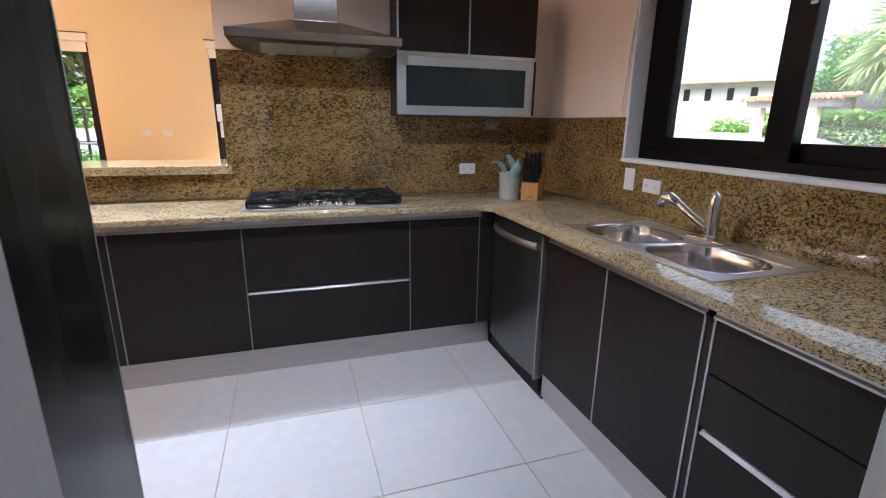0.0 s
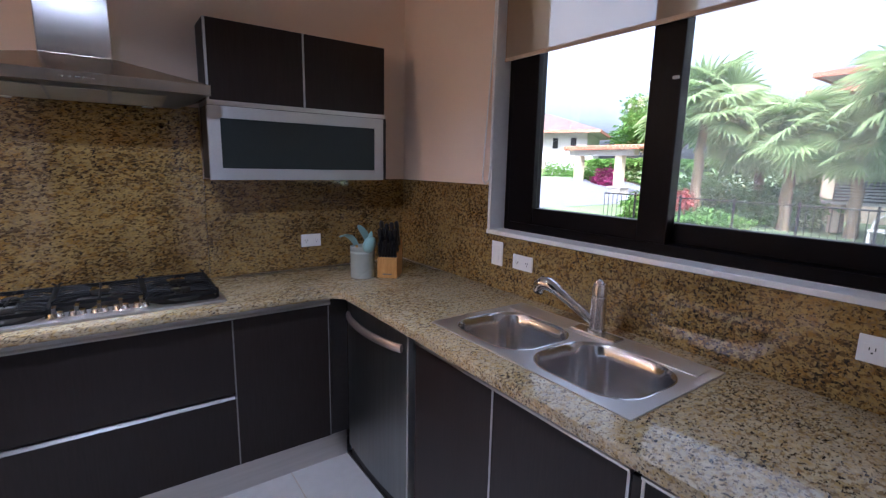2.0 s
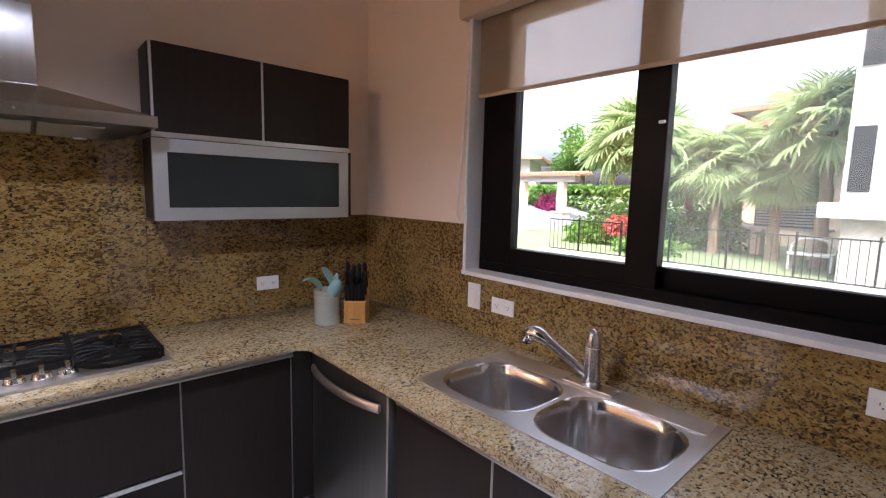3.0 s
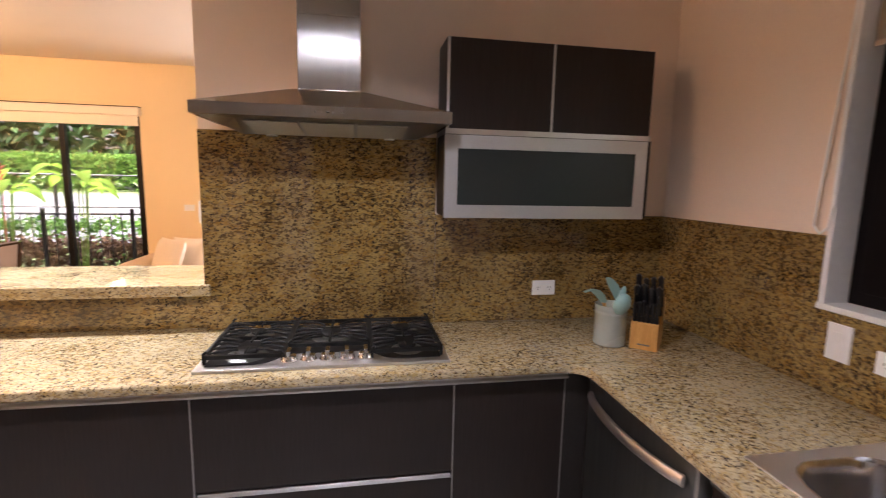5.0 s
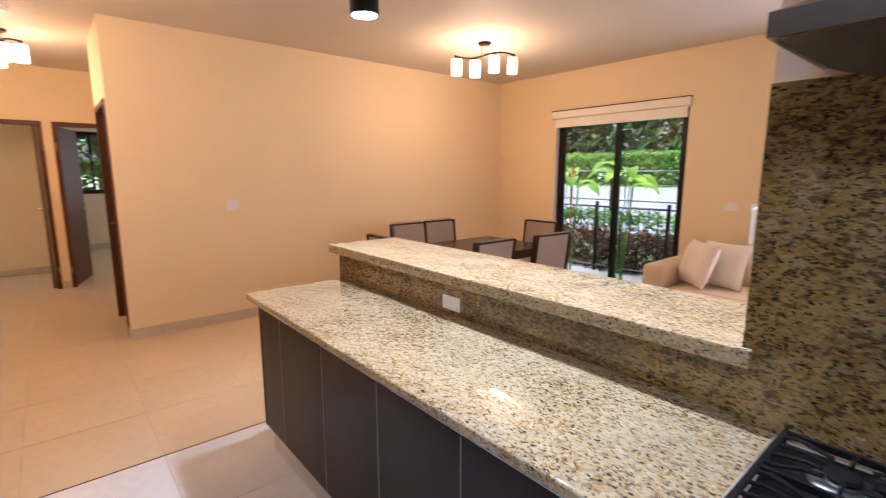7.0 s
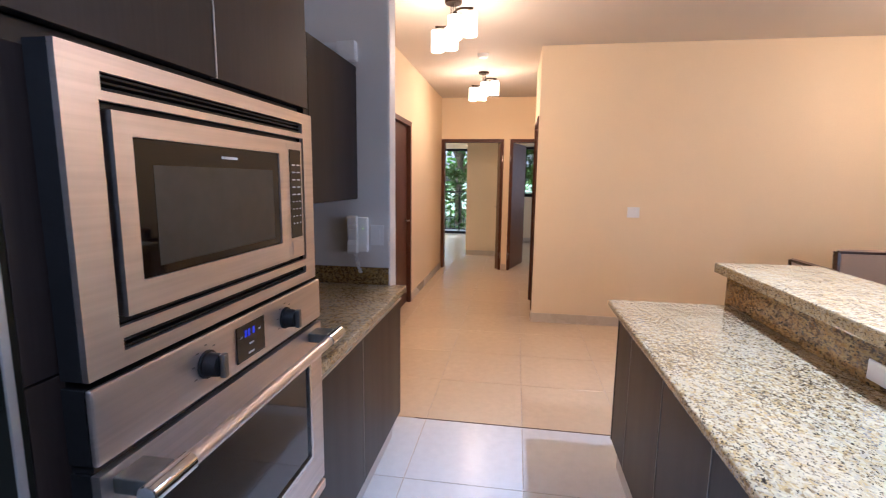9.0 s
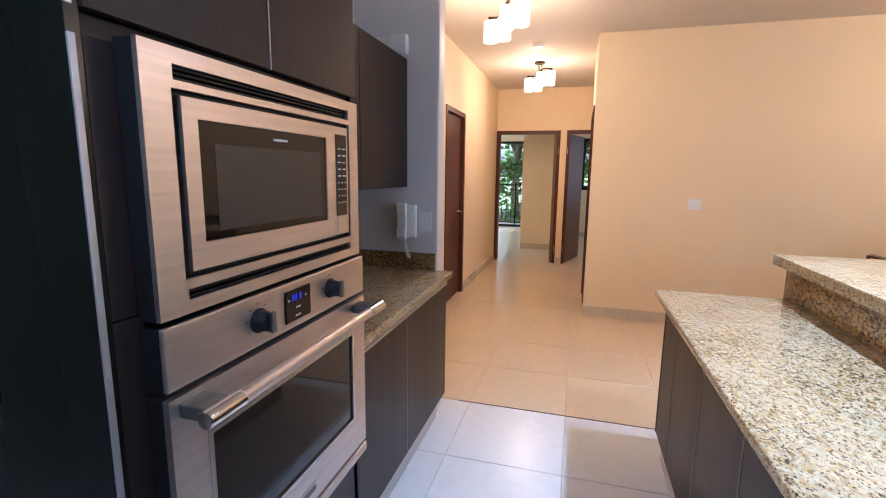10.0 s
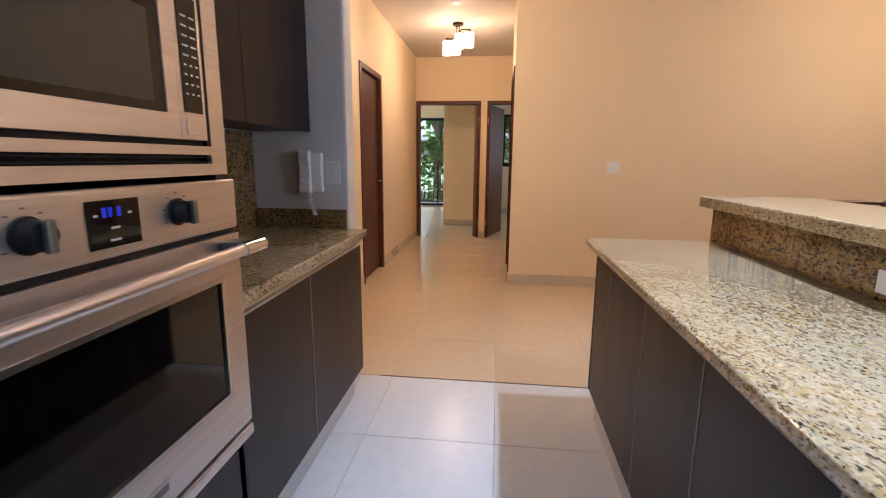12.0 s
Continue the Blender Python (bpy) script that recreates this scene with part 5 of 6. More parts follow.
bpart("brand_bar", (-0.700, MY - 0.0009, 1.539, -0.648, MY - 0.0002, 1.544), M_PALE_PRINT, dr, 0.0, "small pale mark")
bpart("control_panel", (-0.988, MY - 0.018, 1.298, -0.905, MY + 0.001, 1.596), M_STEEL_H, mw, 0.002, "steel control strip")
cp = bpart("keypad", (-0.977, MY + 0.0012, 1.352, -0.917, MY + 0.0025, 1.575), M_BLACK_GLASS, mw, 0.002, "black keypad glass")
bpart("door_button", (-0.974, MY + 0.0012, 1.307, -0.920, MY + 0.0032, 1.345), M_STEEL_H, mw, 0.004, "square door release button")
for r in range(9):
    for k in range(2 if r < 5 else 3):
        a = -0.970 + (0.026 * k if r < 5 else 0.018 * k)
        z = 1.535 - r * 0.0185
        bpart("key_mark", (a, MY + 0.0026, z, a + (0.017 if r < 5 else 0.007), MY + 0.003, z + 0.0035), M_PALE_PRINT, cp, 0.0)

ov = thing("wall_oven", "stainless built-in wall oven with bar handle and glass door", "oven", (-0.705, 1.8, 0.54))
OX0, OX1, OY = -1.080, -0.328, 1.838
bpart("housing", (OX0 + 0.02, 1.27, 0.54, OX1 - 0.02, 1.785, 1.20), M_BLACK_METAL, ov, 0.0)
bpart("panel_side", (OX0 + 0.001, 1.785, 1.099, OX1 - 0.0005, OY - 0.0125, 1.212), M_BLACK_METAL, ov, 0.0, "black sides of the control panel")
cpnl = bpart("control_panel", (OX0, OY - 0.012, 1.098, OX1, OY, 1.213), M_STEEL_H, ov, 0.006, "brushed steel control panel", 3)
bpart("dark_gap", (OX0 + 0.004, 1.786, 1.086, OX1 - 0.004, OY - 0.012, 1.0975), M_BLACK_METAL, ov, 0.0)
bm = bmesh.new()
for x0, x1, z0, z1 in ((OX0, -0.998, 0.585, 1.085), (-0.412, OX1, 0.585, 1.085), (-0.998, -0.412, 0.585, 0.695), (-0.998, -0.412, 0.985, 1.085)):
    box(bm, x0, OY - 0.014, z0, x1, OY, z1)
bmesh.ops.remove_doubles(bm, verts=bm.verts, dist=1e-5)
od = part("door", bm, M_STEEL_H, ov, "brushed steel door frame")
bpart("door_side", (OX0 + 0.0005, 1.786, 0.586, OX1 - 0.0005, OY - 0.0145, 1.084), M_BLACK_METAL, od, 0.0, "black sides of the oven door")
bpart("door_glass", (-0.9975, OY - 0.012, 0.6955, -0.4125, OY - 0.004, 0.9845), M_BLACK_GLASS, od, 0.0, "black oven door glass")
bm = bmesh.new()
frame_boxes(bm, "y", OY - 0.004, 0.006, -1.004, -0.406, 0.689, 0.991, 0.012)
part("glass_bezel", bm, M_STEEL_V, od, "bright bevelled bezel", bevel=0.002)
bpart("lower_trim", (OX0, 1.786, 0.545, OX1, OY + 0.004, 0.575), M_STEEL_H, ov, 0.004, "steel lower trim strip")
bpart("dark_slot", (OX0 + 0.003, 1.79, 0.5755, OX1 - 0.003, OY - 0.014, 0.5845), M_BLACK_METAL, ov, 0.0)
bpart("badge", (-0.770, OY + 0.0002, 0.612, -0.660, OY + 0.003, 0.642), M_ALU, od, 0.002, "small framed metal badge")
bpart("badge_mark", (-0.762, OY + 0.0032, 0.619, -0.668, OY + 0.0036, 0.635), M_PRINT, od, 0.0, "dark bar on the badge")
# bar handle with square brackets and turned ends
bm = bmesh.new()
cyl(bm, (-1.065, 1.905, 1.060), (-0.335, 1.905, 1.060), 0.0135, seg=24)
hn = part("handle", bm, M_STEEL_H, ov, "round brushed steel bar handle", True)
for x in (-1.065, -0.335):
    s = 1 if x < -0.7 else -1
    bm = bmesh.new()
    cyl(bm, (x - 0.0005 * s, 1.905, 1.060), (x + 0.085 * s, 1.905, 1.060), 0.0165, seg=24)
    cyl(bm, (x - 0.002 * s, 1.905, 1.060), (x, 1.905, 1.060), 0.0145, 0.0165, 24)
    part("handle_end", bm, M_CHROME, hn, "thicker polished handle end", True)
    bpart("handle_bracket", (x + 0.012 * s, OY, 1.047, x + 0.07 * s, 1.895, 1.073), M_STEEL_DARK, ov, 0.003, "dark steel handle bracket")
for kx in (-0.868, -0.566):
    bm = bmesh.new()
    cyl(bm, (kx, OY, 1.157), (kx, OY + 0.006, 1.157), 0.027)
    cyl(bm, (kx, OY + 0.006, 1.157), (kx, OY + 0.030, 1.157), 0.0235, 0.021)
    kn = part("knob", bm, M_BLACK_METAL, cpnl, "black and steel control knob", True, 0.0015)
    bm = bmesh.new()
    box(bm, kx - 0.007, OY + 0.0302, 1.134, kx + 0.007, OY + 0.042, 1.180)
    part("knob_grip", bm, M_STEEL_DARK, ov, "", False, 0.003)
    for a in range(-120, 121, 40):
        q = Vector((math.sin(radians(a)), 0, math.cos(radians(a)))) * 0.037
        bpart("dial_mark", (kx + q.x - 0.004, OY + 0.0002, 1.157 + q.z - 0.0012, kx + q.x + 0.004, OY + 0.0006, 1.157 + q.z + 0.0012), M_PRINT, cpnl, 0.0)
disp = bpart("display", (-0.768, OY + 0.0002, 1.116, -0.660, OY + 0.0025, 1.194), M_BLACK_GLASS, cpnl, 0.001, "black glass clock display")
for x in (-0.722, -0.704, -0.692):
    bpart("digit_bar", (x - 0.0045, OY + 0.0026, 1.166, x + 0.0035, OY + 0.003, 1.182), M_BLUE_LED, ov, 0.0, "blue lit digit")
for x, z, wd in ((-0.75, 1.168, 0.008), (-0.68, 1.168, 0.008), (-0.722, 1.146, 0.018), (-0.722, 1.126, 0.022)):
    bpart("display_mark", (x, OY + 0.0026, z, x + wd, OY + 0.003, z + 0.004), M_PALE_PRINT, ov, 0.0)

# ---- small counter beyond the ovens ----
DF2 = 1.77
bm = bmesh.new()
prism(bm, [(-2.355, 1.715), (-2.355, 1.80), (-1.131, 1.80), (-1.131, 1.214), (-2.3345, 1.214), (-2.3345, 1.715)], TOP - 0.04, TOP)
wt = thing("small_worktop", "short granite worktop with upstands beside the ovens", "worktop", (-1.7, 1.5, TOP))
part("slab", bm, M_GRANITE_TOP, wt, bevel=0.010, segments=3)
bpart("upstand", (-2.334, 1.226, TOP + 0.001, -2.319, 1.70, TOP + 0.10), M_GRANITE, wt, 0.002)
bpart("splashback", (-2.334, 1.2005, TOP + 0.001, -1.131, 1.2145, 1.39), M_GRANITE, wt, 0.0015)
for x0, x1 in ((-2.325, -1.662), (-1.662, -1.131)):
    c = thing("base_cabinet", "dark laminate base cabinet below the small worktop", "cabinet", ((x0 + x1) / 2, 1.5, 0), "base cabinets under the small worktop")
    bpart("body", (x0 + 0.001, 1.21, CAB_Z0, x1 - 0.001, DF2 - 0.021, 0.864), M_CARCASS if x0 > -2 else M_LAM, c, 0.001)
    front_y(x0, x1, CAB_Z0, CAB_Z1, c, "door", DF2, -1)
    rail_y(x0, x1, c, DF2, -1)
    if x0 > -2:
        trim_y(x0, CAB_Z0, CAB_Z1, c, DF2, -1, 0.003)
structure("plinth_3", [(-2.285, 1.712, 0.0, -1.131, 1.727, 0.148), (-2.29, 1.22, 0.0, -2.285, 1.727, 0.148)], M_KICK, "brushed aluminium plinth under the small cabinets", "plinth")
for x0, x1 in ((-2.3345, -1.725), (-1.725, -1.131)):
    c = thing("wall_cabinet", "dark laminate wall cabinet above the small worktop", "cabinet", ((x0 + x1) / 2, 1.4, 1.4), "wall cabinets by the ovens")
    bpart("body", (x0 + 0.0005, 1.2005, 1.398, x1 - 0.0005, 1.501, 2.10), M_LAM, c, 0.001)
    bpart("door", (x0 + 0.0015, 1.502, 1.392, x1 - 0.0015, 1.523, 2.10), M_LAM, c, 0.0012)

# intercom handset, junction box
ph = thing("intercom_handset", "white wall intercom handset with curled cord", "intercom", (-2.33, 1.525, 1.2))
bpart("base", (-2.3348, 1.470, 1.095, -2.304, 1.585, 1.290), M_WHITE, ph, 0.006)
bm = bmesh.new()
prism(bm, [(-2.3035, 1.088), (-2.276, 1.088), (-2.268, 1.100), (-2.270, 1.140), (-2.279, 1.165), (-2.279, 1.225), (-2.270, 1.250), (-2.268, 1.288), (-2.276, 1.300), (-2.3035, 1.300)], 1.478, 1.534, "y")
part("handset", bm, M_WHITE, ph, "white curved receiver", bevel=0.006)
bpart("speaker_face", (-2.304, 1.543, 1.11, -2.3015, 1.580, 1.27), M_WHITE, ph, 0.002, "white button strip")
bpart("pilot_light", (-2.3014, 1.556, 1.225, -2.3005, 1.566, 1.230), M_GREEN_LED, ph, 0.0, "small green pilot light")
bm = bmesh.new()
pts = []
for i in range(61):
    u = i / 60
    pts.append((-2.30 + 0.008 * math.cos(u * 50), 1.515 + 0.03 * math.sin(u * math.pi) + 0.008 * math.sin(u * 50), 1.095 - 0.115 * math.sin(u * math.pi) ** 0.8))
tube(bm, pts, 0.0035, 6)
part("cord", bm, M_WHITE, ph, "coiled white cord", True)
jb = thing("junction_box", "white plastic box high on the short wall", "box", (-2.335, 1.46, 2.17))
bpart("box", (-2.335, 1.43, 2.125, -2.290, 1.532, 2.225), M_WHITE, jb, 0.006)
bpart("conduit", (-2.335, 1.335, 2.135, -2.305, 1.43, 2.222), M_WHITE, jb, 0.006)


# ---- lamps ----
def ceiling_lamp(x, y, angle, watts, spread=0.19, out=-1):
    """A semi-flush fitting: canopy, rods, an S-curved bar and four opal cylinders, with its lit bulb."""
    lamp = thing("ceiling_lamp", "bronze ceiling lamp with curved bar and lit opal glass shades", "ceiling lamp", (x, y, CEIL), "ceiling lamps")
    bm = bmesh.new()
    lathe(bm, [(0.062, -0.022), (0.066, -0.016), (0.066, 0.0), (0.02, 0.0)], (x, y, CEIL), 28)
    part("canopy", bm, M_BRONZE, lamp, smooth=True)
    ca, sa = math.cos(radians(angle)), math.sin(radians(angle))

    def at(u, v, z):
        return (x + ca * u - sa * v, y + sa * u + ca * v, CEIL + z)
    for u in (-0.03, 0.0, 0.03):
        cpart("rod", at(u, 0, -0.022), at(u, 0, -0.118), 0.003, M_BRONZE, lamp, seg=8)
    bm = bmesh.new()
    tube(bm, [at(-spread * 1.5 + spread * 3 * i / 24, 0.045 * math.sin(2 * math.pi * i / 24), -0.122 - 0.018 * math.sin(2 * math.pi * i / 24)) for i in range(25)], 0.008, 10)
    part("curved_bar", bm, M_BRONZE, lamp, smooth=True)
    for i in range(4):
        u = spread * (i - 1.5) * 0.93
        ph_ = 2 * math.pi * (u / (spread * 3) + 0.5)
        v, dz = 0.045 * math.sin(ph_), -0.018 * math.sin(ph_)
        cpart("shade_cap", at(u, v, -0.128 + dz), at(u, v, -0.150 + dz), 0.018, M_BRONZE, lamp)
        bm = bmesh.new()
        lathe(bm, [(0.020, -0.148), (0.050, -0.152), (0.053, -0.160), (0.053, -0.305), (0.049, -0.311), (0.030, -0.311)], (x + ca * u - sa * v, y + sa * u + ca * v, CEIL + dz), 28)
        sh = part("shade", bm, M_SHADE_DIM if i == out else M_SHADE, lamp, "dim unlit opal glass cylinder" if i == out else "glowing white opal glass cylinder", True)
        sh.visible_shadow = False
    bulb = new("lamp_light", bpy.data.lights.new("lamp_light", "POINT"))
    bulb.data.energy, bulb.data.color, bulb.data.shadow_soft_size = watts, WARM, 0.10
    bulb.matrix_world = Matrix.Translation((x, y, CEIL - 0.40))
    return lamp


ceiling_lamp(-3.32, 5.70, 48, LAMP_WATTS, 0.205, 3)
ceiling_lamp(-3.50, 1.885, 42, LAMP_WATTS * 0.72, 0.165)
ceiling_lamp(-5.86, 1.95, 42, LAMP_WATTS * 0.72, 0.165)
bm = bmesh.new()
lathe(bm, [(0.045, -0.040), (0.052, -0.034), (0.060, -0.012), (0.062, 0.0), (0.02, 0.0)], (-5.02, 2.0, CEIL), 28)
solid("smoke_detector", bm, M_WHITE, "round white smoke detector on the hall ceiling", "smoke detector", smooth=True)
BAR, KITCHEN = "black cylinder pendant downlight hanging over the bar", "black cylinder pendant downlight over the kitchen floor"
for px, py, watts, tint, words in ((-2.0, 3.5, CAN_WATTS, (0.93, 0.96, 1.0), BAR), (-1.25, 3.5, CAN_WATTS, (0.93, 0.96, 1.0), BAR), (-0.5, 3.5, CAN_WATTS, (0.93, 0.96, 1.0), BAR), (0.37, 2.1, KITCHEN_WATTS, (0.88, 0.93, 1.0), KITCHEN)):
    cn = thing("pendant_downlight", words, "pendant lamp", (px, py, CEIL), "pendant downlights")
    bm = bmesh.new()
    lathe(bm, [(0.064, 0.012), (0.070, 0.0), (0.074, 0.004), (0.074, 0.27), (0.068, 0.276), (0.012, 0.278)], (px, py, 2.335), 32)
    part("cylinder", bm, M_BLACK_METAL, cn, smooth=True)
    cpart("lens", (px, py, 2.3335), (px, py, 2.346), 0.062, M_CANGLOW, cn, "glowing round lens")
    cpart("stem", (px, py, 2.61), (px, py, CEIL - 0.02), 0.006, M_BLACK_METAL, cn)
    cpart("rose", (px, py, CEIL - 0.02), (px, py, CEIL), 0.05, M_BLACK_METAL, cn)
    spot = new("downlight_light", bpy.data.lights.new("downlight_light", "SPOT"))
    spot.data.energy, spot.data.color, spot.data.shadow_soft_size = watts, tint, 0.035 if words == BAR else 0.05
    spot.data.spot_size, spot.data.spot_blend = radians(112 if words == BAR else 158), 0.7
    spot.matrix_world = look((px, py, 2.325), (px, py, 0))


# ---- dining room ----
def dining_chair(m, label):
    """Built round its own origin, facing +x."""
    ch = thing("dining_chair", label, "chair", (0, 0, 0), "chairs round the table")
    bpart("seat", (-0.22, -0.23, 0.42, 0.24, 0.23, 0.49), M_SEAT, ch, 0.02)
    bm = bmesh.new()
    prism(bm, [(-0.24, 0.50), (-0.19, 0.50), (-0.25, 0.935), (-0.30, 0.97)], -0.215, 0.215, "y")
    part("backrest", bm, M_SEAT, ch, "taupe padded backrest", bevel=0.012)
    bm = bmesh.new()
    for y0, y1 in ((-0.24, -0.216), (0.216, 0.24)):
        prism(bm, [(-0.245, 0.42), (-0.185, 0.42), (-0.245, 0.95), (-0.305, 0.95)], y0, y1, "y")
    prism(bm, [(-0.2465, 0.936), (-0.2985, 0.936), (-0.305, 0.955), (-0.245, 0.955)], -0.216, 0.216, "y")
    part("back_frame", bm, M_TABLE, ch, "dark wooden back frame", bevel=0.003)
    for x, y in ((-0.21, -0.21), (-0.21, 0.21), (0.21, -0.21), (0.21, 0.21)):
        bpart("leg", (x - 0.02, y - 0.02, 0.0, x + 0.02, y + 0.02, 0.42), M_TABLE, ch, 0.003)
    ch.matrix_world = m
    return ch


tb = thing("dining_table", "dark espresso wooden dining table", "table", (-3.3, 5.5, 0))
bpart("tabletop", (-3.80, 4.75, 0.715, -2.83, 6.28, 0.75), M_TABLE, tb, 0.006)
bpart("apron", (-3.72, 4.83, 0.64, -2.91, 6.20, 0.714), M_TABLE, tb, 0.002)
for x in (-3.74, -2.89):
    for y in (4.81, 6.22):
        bpart("leg", (x - 0.04, y - 0.04, 0.0, x + 0.04, y + 0.04, 0.64), M_TABLE, tb, 0.003)
first = dining_chair(pose(-3.86, 5.30, 0), "taupe upholstered dining chair with dark frame against the wall side")
copy_thing(first, pose(-3.88, 5.78, 0))
other = copy_thing(first, pose(-2.78, 5.05, 0, 0, 0, 180))
other["label"] = "taupe upholstered dining chair with its back to the bar"
c2 = copy_thing(other, pose(-2.74, 5.82, 0, 0, 0, 176))
endc = copy_thing(first, pose(-3.30, 6.42, 0, 0, 0, -90))
endc["label"] = "taupe dining chair at the table's window end"
endc = copy_thing(first, pose(-3.35, 4.72, 0, 0, 0, 90))
endc["label"] = "taupe dining chair at the table's kitchen end"

sf = thing("sofa", "tan cloth sofa against the wall between glass doors", "sofa", (-1.0, 7.0, 0))
SFX0, SFX1 = -1.92, 0.15
bpart("base", (SFX0 + 0.22, 6.58, 0.10, SFX1 - 0.22, 7.38, 0.30), M_SOFA, sf, 0.03, "", 3)
bpart("arm", (SFX0, 6.50, 0.08, SFX0 + 0.215, 7.42, 0.66), M_SOFA, sf, 0.06, "rounded padded arm", 4)
bpart("arm", (SFX1 - 0.215, 6.50, 0.08, SFX1, 7.42, 0.66), M_SOFA, sf, 0.06, "rounded padded arm", 4)
bpart("back", (SFX0 + 0.22, 7.18, 0.30, SFX1 - 0.22, 7.42, 0.80), M_SOFA, sf, 0.06, "", 4)
for i in range(2):
    a = SFX0 + 0.222 + i * 0.815
    bpart("seat_cushion", (a, 6.54, 0.302, a + 0.812, 7.17, 0.46), M_SOFA, sf, 0.05, "", 4)
for x in (SFX0 + 0.1, SFX1 - 0.1):
    for y in (6.58, 7.34):
        cpart("foot", (x, y, 0.0), (x, y, 0.08), 0.025, M_TABLE, sf)


def cushion(m, label):
    bm = bmesh.new()
    n = 12
    grid = {}
    for s in (1, -1):
        for i in range(n + 1):
            for j in range(n + 1):
                u, v = i / n * 2 - 1, j / n * 2 - 1
                edge = i in (0, n) or j in (0, n)
                k = (i, j, 0 if edge else s)
                if k not in grid:
                    grid[k] = bm.verts.new((0.22 * u * (1 - 0.08 * (1 - v * v)), 0.22 * v * (1 - 0.08 * (1 - u * u)), s * 0.085 * max(0.0, (1 - u ** 4) * (1 - v ** 4)) ** 0.6 if not edge else 0.0))
        for i in range(n):
            for j in range(n):
                q = [grid[(a, b, 0 if a in (0, n) or b in (0, n) else s)] for a, b in ((i, j), (i + 1, j), (i + 1, j + 1), (i, j + 1))]
                try:
                    bm.faces.new(q if s > 0 else q[::-1])
                except ValueError:
                    pass
    bmesh.ops.transform(bm, matrix=m, verts=bm.verts)
    return solid("cushion", bm, M_PILLOW, label, "cushion", smooth=True)


cushion(pose(-1.53, 6.80, 0.68, 70, 0, -38), "pale peach cushion leaning in the sofa's corner")
cushion(pose(-1.36, 6.95, 0.67, 72, 0, -12), "pale peach cushion leaning on the sofa's back")

# ---- outdoors ----
def terrain(x, y):
    """Flat garden that climbs towards the road on the dining side."""
    u = min(1.0, max(0.0, (y - 11.0) / 6.0))
    return -0.15 + 1.22 * u


xs = [-220, -80, -40, -24, -14, -6, 0, 6, 12, 18, 26, 40, 80, 220]
ys = [-220, -80, -30, -10, 0, 6, 11, 12.2, 13.4, 14.6, 15.8, 17, 24, 40, 80, 220]
gv = [(x, y, terrain(x, y)) for y in ys for x in xs]
gf = [(j * len(xs) + i, j * len(xs) + i + 1, (j + 1) * len(xs) + i + 1, (j + 1) * len(xs) + i) for j in range(len(ys) - 1) for i in range(len(xs) - 1)]
gm = bpy.data.meshes.new("ground")
gm.from_pydata(gv, [], gf)
gm.materials.append(M_GRASS)
tagged(new("ground", gm), "green lawn reaching away from the house", "ground", kind="structure")

bm = bmesh.new()
pts = [(12.3, 0.01), (13.4, 0.01), (14.6, 0.01), (15.8, 0.01), (16.6, 0.01)]
for (y0, d0), (y1, d1) in zip(pts, pts[1:]):
    bm.faces.new([bm.verts.new(v) for v in ((-40, y0, terrain(0, y0) + 0.02), (30, y0, terrain(0, y0) + 0.02), (30, y1, terrain(0, y1) + 0.02), (-40, y1, terrain(0, y1) + 0.02))])
solid("road", bm, M_ROAD, "pale grey sloping road behind the dining room", "road", kind="structure")
structure("terrace", [(2.2, -8, -0.2, 8.5, 16, -0.12), (12.05, -4, -0.2, 12.35, 9.6, -0.05), (-8, 7.7, -0.2, 2.2, 9.5, -0.12), (-14.2, -4, -0.2, -13.3, 6, -0.02)], M_PAVE, "pale paving round the house", "pavement")


def railing(name, label, a, b, base, top, gap, post_every, posts_r=0.022):
    """A black metal railing between two points: rails, posts and balusters."""
    a, b = Vector((*a, 0)), Vector((*b, 0))
    f = thing(name, label, "fence", (*((a + b) / 2).xy, base), "fences")
    d = (b - a).normalized()
    for z in (top - 0.02, base + 0.10):
        bm = bmesh.new()
        tube(bm, [a + Vector((0, 0, z)), b + Vector((0, 0, z))], 0.018, 6)
        part("rail", bm, M_BLACK_METAL, f)
    n = round((b - a).length / gap)
    for i in range(n + 1):
        p = a + d * ((b - a).length * i / n)
        if i % post_every == 0:
            bpart("post", (p.x - posts_r, p.y - posts_r, base, p.x + posts_r, p.y + posts_r, top + 0.06), M_BLACK_METAL, f, 0.0)
        else:
            cpart("baluster", (p.x, p.y, base + 0.10), (p.x, p.y, top - 0.02), 0.008, M_BLACK_METAL, f, seg=6)
    return f


railing("garden_fence", "black metal railing at the garden's edge", (12.2, -3.0), (12.2, 9.3), -0.13, 0.85, 0.14, 9)
railing("garden_fence", "black metal railing in front of the dining room doors", (-6.5, 9.2), (2.5, 9.2), -0.13, 0.99, 0.15, 8)
railing("balcony_rail", "black metal balcony railing outside the bedroom", (-13.4, -2.0), (-13.4, 3.0), -0.03, 1.18, 0.13, 7)
# plain far railing along the road
f = thing("road_fence", "thin black railing along the road", "fence", (-4, 12.2, 0.1), "fences")
for z in (0.85, 1.55):
    bm = bmesh.new()
    tube(bm, [(-16, 12.9, z), (8, 12.9, z)], 0.02, 6)
    part("rail", bm, M_BLACK_METAL, f)
for i in range(13):
    x = -16 + 2 * i
    bpart("post", (x - 0.025, 12.875, terrain(0, 12.9) - 0.05, x + 0.025, 12.925, 1.58), M_BLACK_METAL, f, 0.0)


